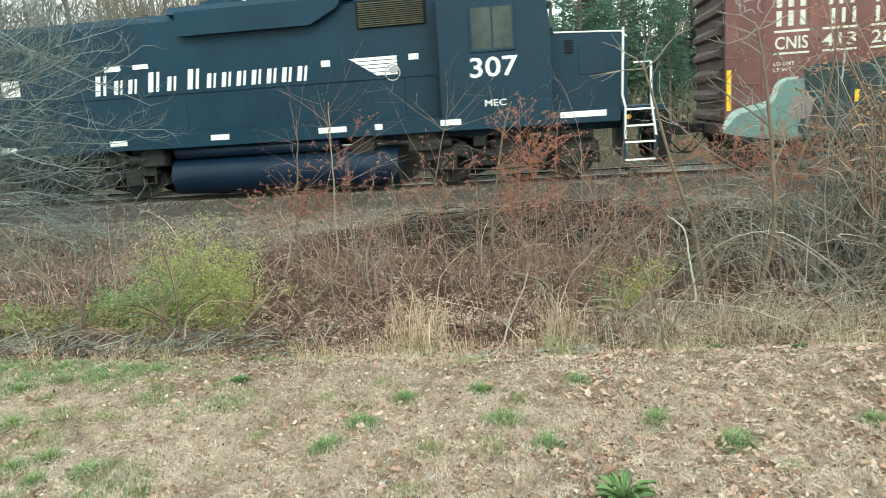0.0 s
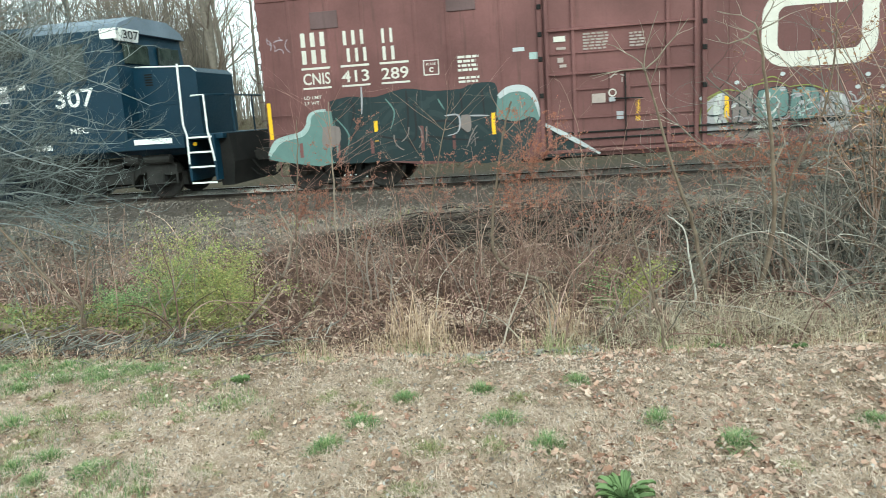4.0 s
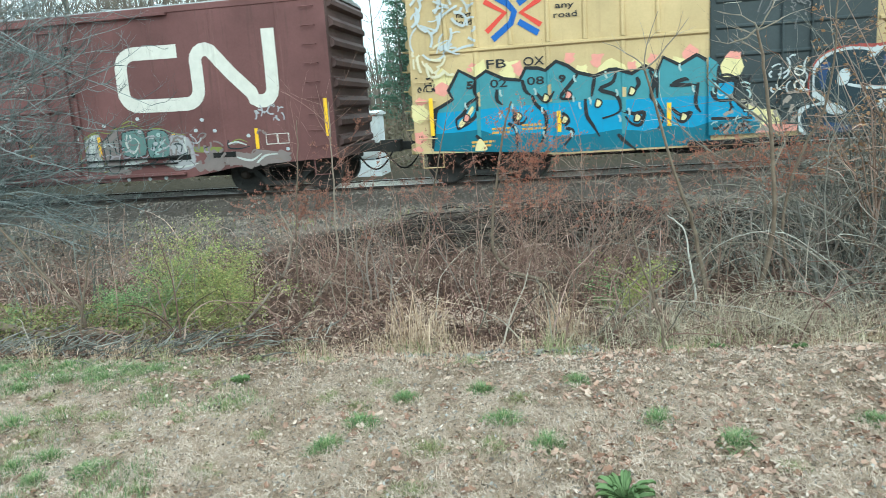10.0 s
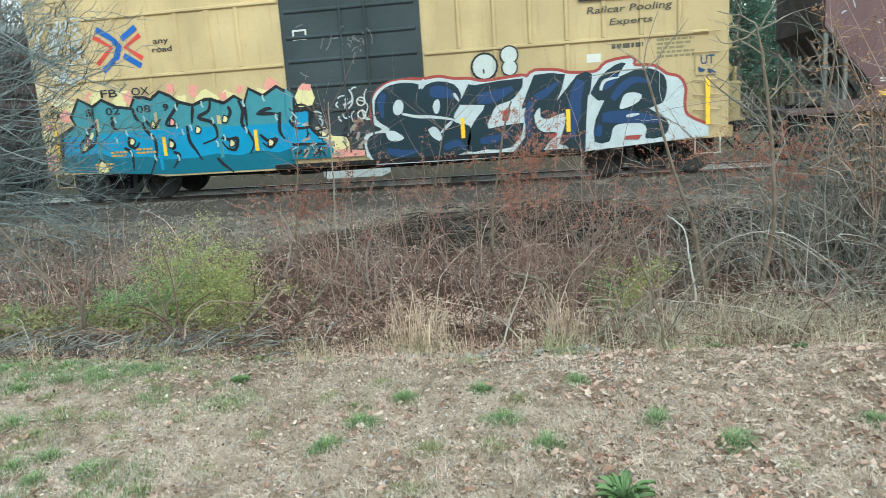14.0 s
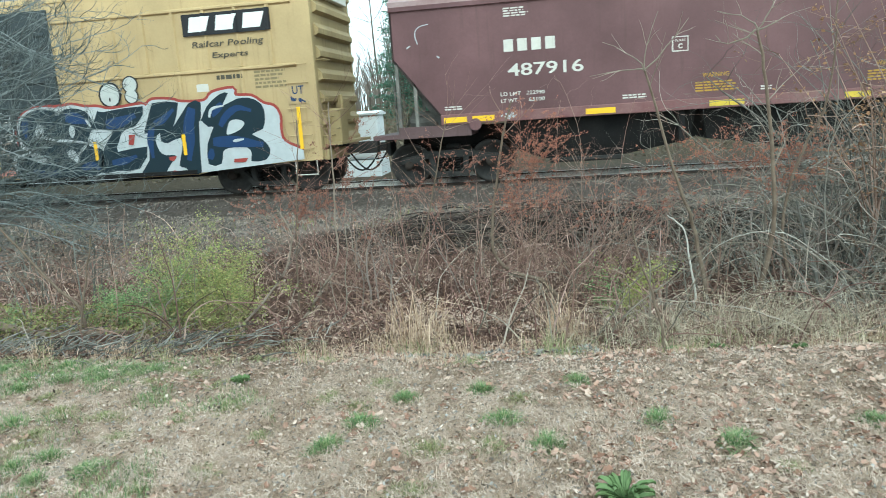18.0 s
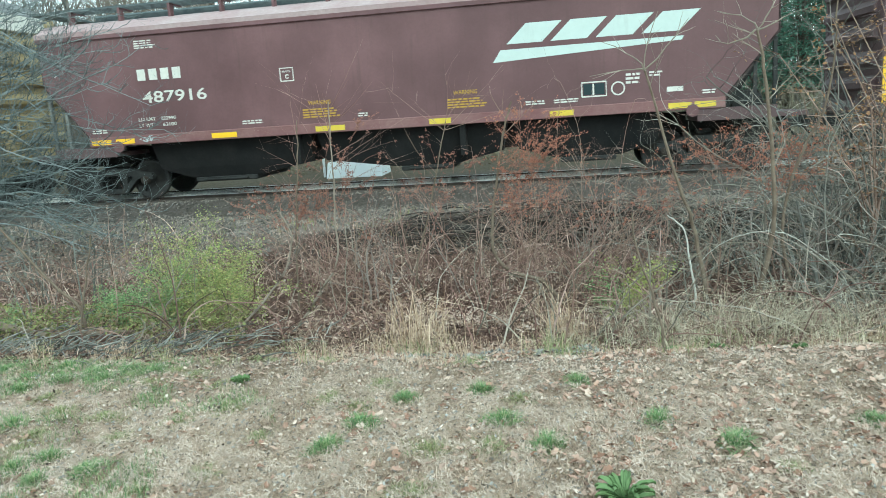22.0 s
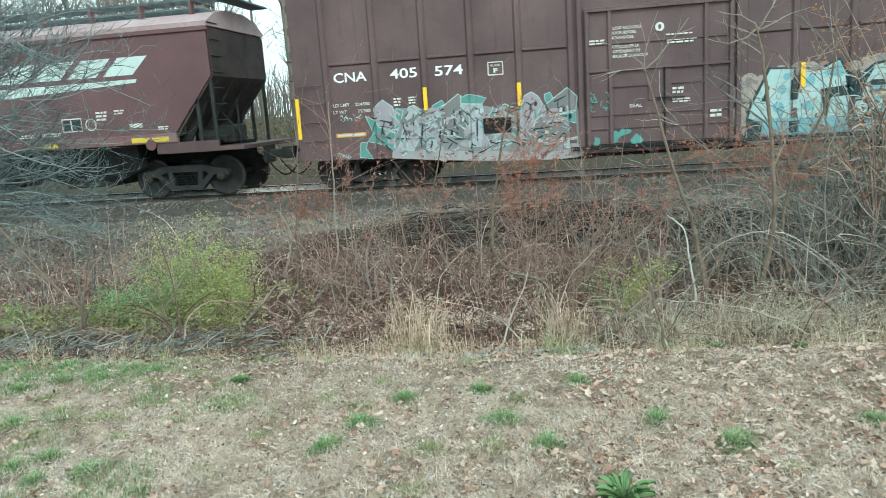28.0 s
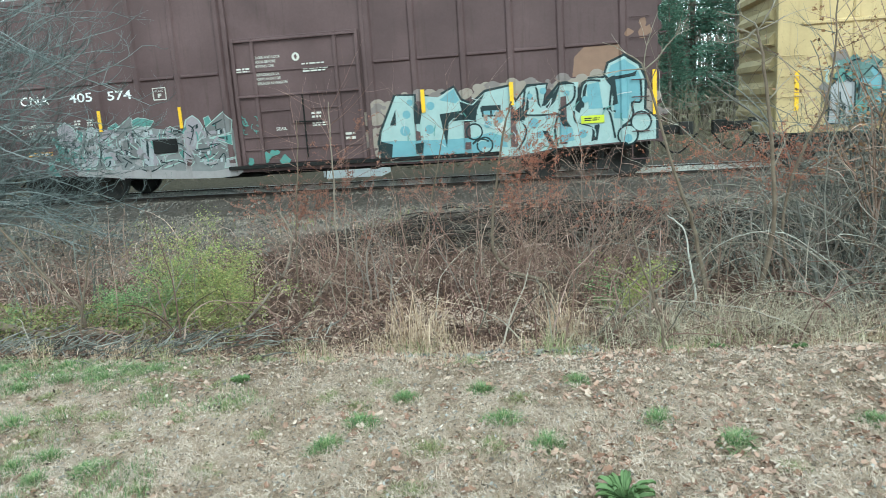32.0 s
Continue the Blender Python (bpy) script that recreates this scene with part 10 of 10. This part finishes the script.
def forked_shrub(label, x, y, h, stems, seed, mat, r=0.011, lean=0.35):
    """Crooked stems that fork at sharp angles into stiff twigs."""
    rnd = random.Random(seed)
    t = thing("bare_shrub", label, "shrub", "bare shrubs", at=(x, y, land(x, y)))
    for i in range(stems):
        s = Shape()
        a = rnd.uniform(0, 6.28)
        p, d = (rnd.uniform(-.1, .1), rnd.uniform(-.1, .1), -0.05), unit((math.cos(a) * lean, math.sin(a) * lean * 0.6, 1.0))
        q, pts, n = r * rnd.uniform(0.7, 1.2), [], 9
        for k in range(n):
            pts.append(p)
            step = h * rnd.uniform(0.75, 1.1) / n
            p = (p[0] + d[0] * step, p[1] + d[1] * step, p[2] + d[2] * step)
            if k > 1:
                b = rnd.uniform(0, 6.28)
                grow(s, p, unit((d[0] + math.cos(b) * 0.9, d[1] + math.sin(b) * 0.6, d[2] * rnd.uniform(0.3, 1.0))), h * rnd.uniform(0.16, 0.38) * (1.1 - 0.5 * k / n), q * 0.55 * (1.15 - 0.7 * k / n), rnd, 1, 3, 0.30, 0.0, 3, 6, 0.55, 0.9)
            d = unit((d[0] + rnd.uniform(-.28, .28), d[1] + rnd.uniform(-.2, .2), d[2] + rnd.uniform(-.05, .1)))
        s.tube(pts + [p], [q * (1 - 0.75 * k / n) for k in range(n + 1)], 5, caps=False)
        part("stem", s, mat, t)


STEM_GREY = tones("weathered_grey_stems", [(0.15, 0.118, 0.100), (0.27, 0.222, 0.192), (0.40, 0.345, 0.305)])
for i, (x, y, h, n, r, m) in enumerate(((-2.05, 7.4, 1.35, 3, 0.013, STEM_GREY), (-1.65, 6.9, 1.05, 2, 0.011, STEM_GREY), (-2.35, 7.9, 1.45, 3, 0.012, TWIG_BROWN), (-1.1, 7.9, 1.2, 3, 0.011, STEM_GREY), (-0.55, 8.2, 1.35, 3, 0.011, TWIG_BROWN), (0.2, 8.0, 1.5, 3, 0.012, STEM_GREY), (0.8, 8.3, 1.3, 2, 0.012, STEM_GREY),
                                        (1.35, 7.0, 1.2, 2, 0.013, TWIG_BROWN), (1.9, 7.4, 1.6, 3, 0.014, STEM_GREY), (2.6, 7.6, 1.9, 3, 0.015, STEM_GREY), (3.1, 7.3, 2.0, 3, 0.015, TWIG_BROWN), (3.6, 8.0, 2.2, 3, 0.016, STEM_GREY), (2.3, 6.7, 1.2, 2, 0.012, STEM_GREY), (-4.9, 7.2, 1.1, 2, 0.011, TWIG_BROWN), (-5.7, 8.0, 1.2, 3, 0.012, TWIG_GREY), (-4.4, 8.4, 1.1, 2, 0.010, TWIG_GREY))):
    forked_shrub("leafless shrub of stiff forking grey-brown stems", x, y, h, n, 700 + i, m, r)

for i, (x, y, h, n, r) in enumerate(((-2.55, 8.0, 1.55, 4, 0.012), (-1.75, 8.3, 1.35, 3, 0.011), (-3.1, 8.6, 1.2, 3, 0.010))):
    forked_shrub("leafless shrub of forking reddish twigs", x, y, h, n, 740 + i, TWIG_RED, r, 0.55)


def berries(label, x, y, z, w, h, n, seed, mat=None, size=0.0062, lean=0.3):
    """Sprays of berries strung along short arching twigs."""
    rnd = random.Random(seed)
    t = thing("berry_vine", label, "vine", "berry vines", at=(x, y, land(x, y)))
    s = Shape()
    zb = z - land(x, y)
    grow(s, (0, 0, -0.05), unit((rnd.uniform(-.1, .1), 0, 1)), zb + h * 0.4, 0.006, rnd, 0, 1, 0.08, 0, 4, 8)
    part("stem", s, TWIG_BROWN, t)
    c = Shape()
    for i in range(n):
        s = Shape()
        p = (rnd.gauss(0, w * 0.45), rnd.uniform(-.25, .25), zb + rnd.gauss(0, h * 0.42))
        tips = []
        grow(s, (p[0] * 0.6, p[1] * 0.5, p[2] - 0.15), unit((p[0] + rnd.uniform(-lean, lean), rnd.uniform(-.3, .3), 0.35)), rnd.uniform(0.18, 0.42), 0.0026, rnd, 1, 5, 0.28, 0.02, 3, 6, 0.55, 0.9, tips)
        for q, d in tips:
            for k in range(rnd.choice((0, 0, 0, 0, 4, 6))):
                o = (q[0] + rnd.uniform(-.018, .018), q[1] + rnd.uniform(-.018, .018), q[2] + rnd.uniform(-.014, .014))
                u = size * rnd.uniform(0.6, 1.25)
                c.add([(o[0] + u, o[1], o[2]), (o[0] - u, o[1], o[2]), (o[0], o[1] + u, o[2]), (o[0], o[1] - u, o[2]), (o[0], o[1], o[2] + u), (o[0], o[1], o[2] - u)],
                      [(0, 2, 4), (2, 1, 4), (1, 3, 4), (3, 0, 4), (2, 0, 5), (1, 2, 5), (3, 1, 5), (0, 3, 5)])
        part("spray", s, BERRY_TWIG, t)
    tagged(part("berries", c, mat or BERRY, t, smooth=True), "small dry coral-red berries", kind="stuff")


berries("bare vine hung with orange-red berries", -0.25, 7.0, 1.15, 0.36, 0.55, 48, 1)
berries("bare vine hung with orange-red berries", -0.45, 7.0, 0.85, 0.3, 0.35, 23, 2)
berries("arching vine with orange berries over the thicket", 1.55, 7.0, 1.0, 0.6, 0.36, 37, 3)
berries("arching vine with orange berries over the thicket", 2.05, 7.1, 0.95, 0.5, 0.3, 27, 4)
berries("low vine with dull orange berries", 0.95, 7.2, 0.65, 0.5, 0.3, 14, 5)
berries("twigs with dull red buds", -2.25, 7.4, 1.0, 0.5, 0.6, 27, 6, RED_BUD, 0.007)
berries("twigs with dull red buds", -3.0, 7.5, 0.7, 0.6, 0.3, 27, 7, RED_BUD, 0.008)
berries("twigs with dull red buds", -1.2, 7.6, 0.8, 0.6, 0.5, 23, 8, RED_BUD, 0.007)
berries("low vine with dull orange berries", 0.2, 7.6, 0.6, 0.6, 0.3, 12, 9)


def leafy_vine(x, y, seed, spots):
    """A tall bare vine on the thicket that still holds dry tan leaves."""
    rnd = random.Random(seed)
    t = thing("leafy_vine", "tall thin vine with clinging dry tan leaves", "vine", at=(x, y, land(x, y)))
    s, c = Shape(), Shape()
    for px, pz, n in spots:
        q = (px - x, rnd.uniform(-.2, .2), pz - land(x, y))
        m = (q[0] * 0.6 + 0.2, q[1], q[2] * 0.7)
        s.tube([(0, 0, -0.05), (0.12, 0, q[2] * 0.35), m, q], [0.009, 0.008, 0.006, 0.003], 4, caps=False)
        tips = []
        for i in range(4):
            grow(s, q if i % 2 else m, unit((rnd.uniform(-1, 0.6), rnd.uniform(-.4, .4), rnd.uniform(-.3, .5))), rnd.uniform(0.25, 0.45), 0.0045, rnd, 1, 3, 0.3, 0.02, 3, 5, 0.6, 0.8, tips)
        for i in range(int(n * 1.5)):
            o = rnd.choice(tips)[0]
            leaf(c, (o[0] + rnd.uniform(-.03, .03), o[1] + rnd.uniform(-.03, .03), o[2] + rnd.uniform(-.03, .03)), rnd.uniform(0.02, 0.05), rnd)
    part("stem", s, TWIG_BROWN, t)
    part("foliage", c, DRY_LEAF, t, "dry tan leaves")


leafy_vine(2.7, 7.0, 21, [(2.35, 2.15, 64), (2.6, 2.0, 60), (2.3, 1.55, 44), (2.45, 1.75, 44), (2.75, 1.6, 40), (2.15, 1.35, 24), (2.9, 2.2, 50), (2.0, 1.9, 20)])
leafy_vine(2.95, 6.8, 22, [(2.75, 2.35, 60), (2.55, 1.2, 40), (2.8, 1.9, 60), (2.65, 0.9, 30), (2.4, 2.35, 50), (2.6, 1.6, 40)])
leafy_vine(3.1, 7.3, 23, [(2.95, 2.1, 50), (2.8, 1.3, 40), (2.5, 1.9, 40), (3.0, 2.5, 40)])

# overhanging bare tree beyond the left edge of the lawn
rnd = random.Random(909)
tree = thing("bare_tree", "leafless dark-twigged tree spreading over the brush", "tree", at=(-10.9, 10.6, land(-10.9, 10.6)))
s = Shape()
s.tube([(0, 0, -0.2), (0.1, 0, 1.5), (-0.05, 0, 3.2), (0.1, 0.1, 5.5), (0.2, 0, 8.0)], [0.16, 0.14, 0.12, 0.09, 0.03], 10, caps=False)
part("trunk", s, SAP_BARK, tree, smooth=True)
for i in range(64):
    low = i % 5 < 2
    z = rnd.uniform(0.8, 1.75) if low else 2.0 + 3.0 * rnd.random()
    s = Shape()
    ln = rnd.uniform(2.2, 3.9) if low else rnd.uniform(2.9, 5.0)
    el = rnd.uniform(-0.04, 0.16) if low else rnd.uniform(-0.14, 0.16) + 0.08 * (2.6 - z)
    az, r0 = rnd.uniform(-0.35, 0.30), rnd.uniform(0.013, 0.024)
    bend = rnd.uniform(-0.03, 0.035)
    p, pts, rads, dirs = (0.0, rnd.uniform(-.2, .2), z), [], [], []
    for k in range(19):
        pts.append(p)
        rads.append(r0 * (1 - 0.75 * k / 18))
        d = (math.cos(az) * math.cos(el), math.sin(az) * math.cos(el), math.sin(el))
        dirs.append(d)
        p = (p[0] + d[0] * ln / 18, p[1] + d[1] * ln / 18, p[2] + d[2] * ln / 18)
        el += bend + rnd.uniform(-0.16, 0.16)
        az += rnd.uniform(-0.15, 0.15)
        el = min(max(el, -0.5), 0.6)
    s.tube(pts, rads, 5, caps=False)
    for k in range(4, 19):
        for c in range(rnd.choice((1, 1, 2))):
            d = dirs[k]
            v = rnd.choice((-1, 1, 1)) * rnd.uniform(0.3, 0.9)
            grow(s, pts[k], unit((d[0] + rnd.uniform(-.3, .2), d[1] + rnd.uniform(-.6, .6), d[2] + v)), rnd.uniform(0.35, 1.0), max(0.0072, rads[k] * 0.55), rnd, 1, 5, 0.34, -0.05 if v > 0 else -0.12, 3, 8, 0.42, 0.9)
    part("limb", s, TWIG_DARK, tree)

# old dark ties and debris on the cinder lip
OLD_TIE = plain("rotten_black_tie", (0.022, 0.018, 0.016), (0.06, 0.05, 0.042), 3, 0.95, 0, 0.6)
for x, y, a, ln in ((-1.2, 11.0, 5, 1.7), (0.3, 11.15, -3, 2.3), (1.9, 11.1, 4, 1.8)):
    t = thing("old_railway_tie", "rotten black discarded railway tie", "railway tie", "discarded ties", at=(x, y, land(x, y)))
    t.rotation_euler = (0.15, 0.03 if a > 0 else -0.02, radians(a))
    s = Shape()
    n = 9
    for side in range(n + 1):
        px = -ln / 2 + ln * side / n
        q = rw.uniform(0.75, 1.05)
        for k in range(6):
            ang = math.pi * 2 * k / 6 + 0.5
            s.v.append((px + (rw.uniform(-.08, .08) if side in (0, n) else 0), 0.12 * q * math.cos(ang), 0.02 + 0.085 * q * math.sin(ang) * rw.uniform(0.8, 1.1)))
    s.f += [(k + 6 * side, (k + 1) % 6 + 6 * side, (k + 1) % 6 + 6 * side + 6, k + 6 * side + 6) for side in range(n) for k in range(6)]
    s.f += [tuple(range(5, -1, -1)), tuple(range(6 * n, 6 * n + 6))]
    part("tie", s, OLD_TIE, t)
DEBRIS = tones("dark_brush_pile_sticks", [(0.022, 0.018, 0.016), (0.06, 0.047, 0.04), (0.15, 0.12, 0.10), (0.035, 0.028, 0.024)])
s = Shape()
for i in range(1500):
    x, y = rw.uniform(-2.6, 3.4), 11.1 + rw.gauss(0, 0.22)
    z, a, ln = land(x, y) + abs(rw.gauss(0, 0.07)), rw.gauss(0, 0.5), rw.uniform(0.15, 0.6)
    s.tube([(x, y, z), (x + math.cos(a) * ln * 0.5, y + math.sin(a) * ln * 0.5, z + rw.uniform(-.03, .06)), (x + math.cos(a) * ln, y + math.sin(a) * ln, z + rw.uniform(-.06, .07))], [0.012, 0.010, 0.005], 4, caps=False)
tagged(part("brush_pile", s, DEBRIS), "dark rotten sticks heaped along the cinder lip", "debris", kind="stuff")
s = Shape()
for i in range(260):
    y = 4.55 + 1.1 * rw.random()
    x = rw.uniform(-0.97 * y, -1.6 - 1.2 * rw.random() - 0.4 * (5.2 - y))
    z, a, ln = land(x, y) + abs(rw.gauss(0, 0.05)) + 0.01, rw.gauss(0, 0.9), rw.uniform(0.08, 0.5)
    s.tube([(x, y, z), (x + math.cos(a) * ln * 0.5, y + math.sin(a) * ln * 0.5, z + rw.uniform(-.01, .08)), (x + math.cos(a) * ln, y + math.sin(a) * ln, z + rw.uniform(-.01, .12))], [0.0055, 0.0045, 0.002], 4, caps=False)
tagged(part("fallen_twigs", s, THICKET_GREY), "grey fallen twigs at the lawn edge", "twigs", kind="stuff")


def motions():
    """The whole train rolls to the left; every wheelset turns at its own rate."""
    times = [i * 0.5 for i in range(65)]
    fine = [i * 0.25 for i in range(129)]
    for car in TRAIN:
        walk(car.ob, [(t, pose(car.mid + travel(t), MID_Y, 0)) for t in times])
        for ws, px, r in car.wheels:
            walk(ws, [(t, pose(px, 0, 0, 0, math.degrees(travel(t) / r), 0)) for t in fine])


motions()
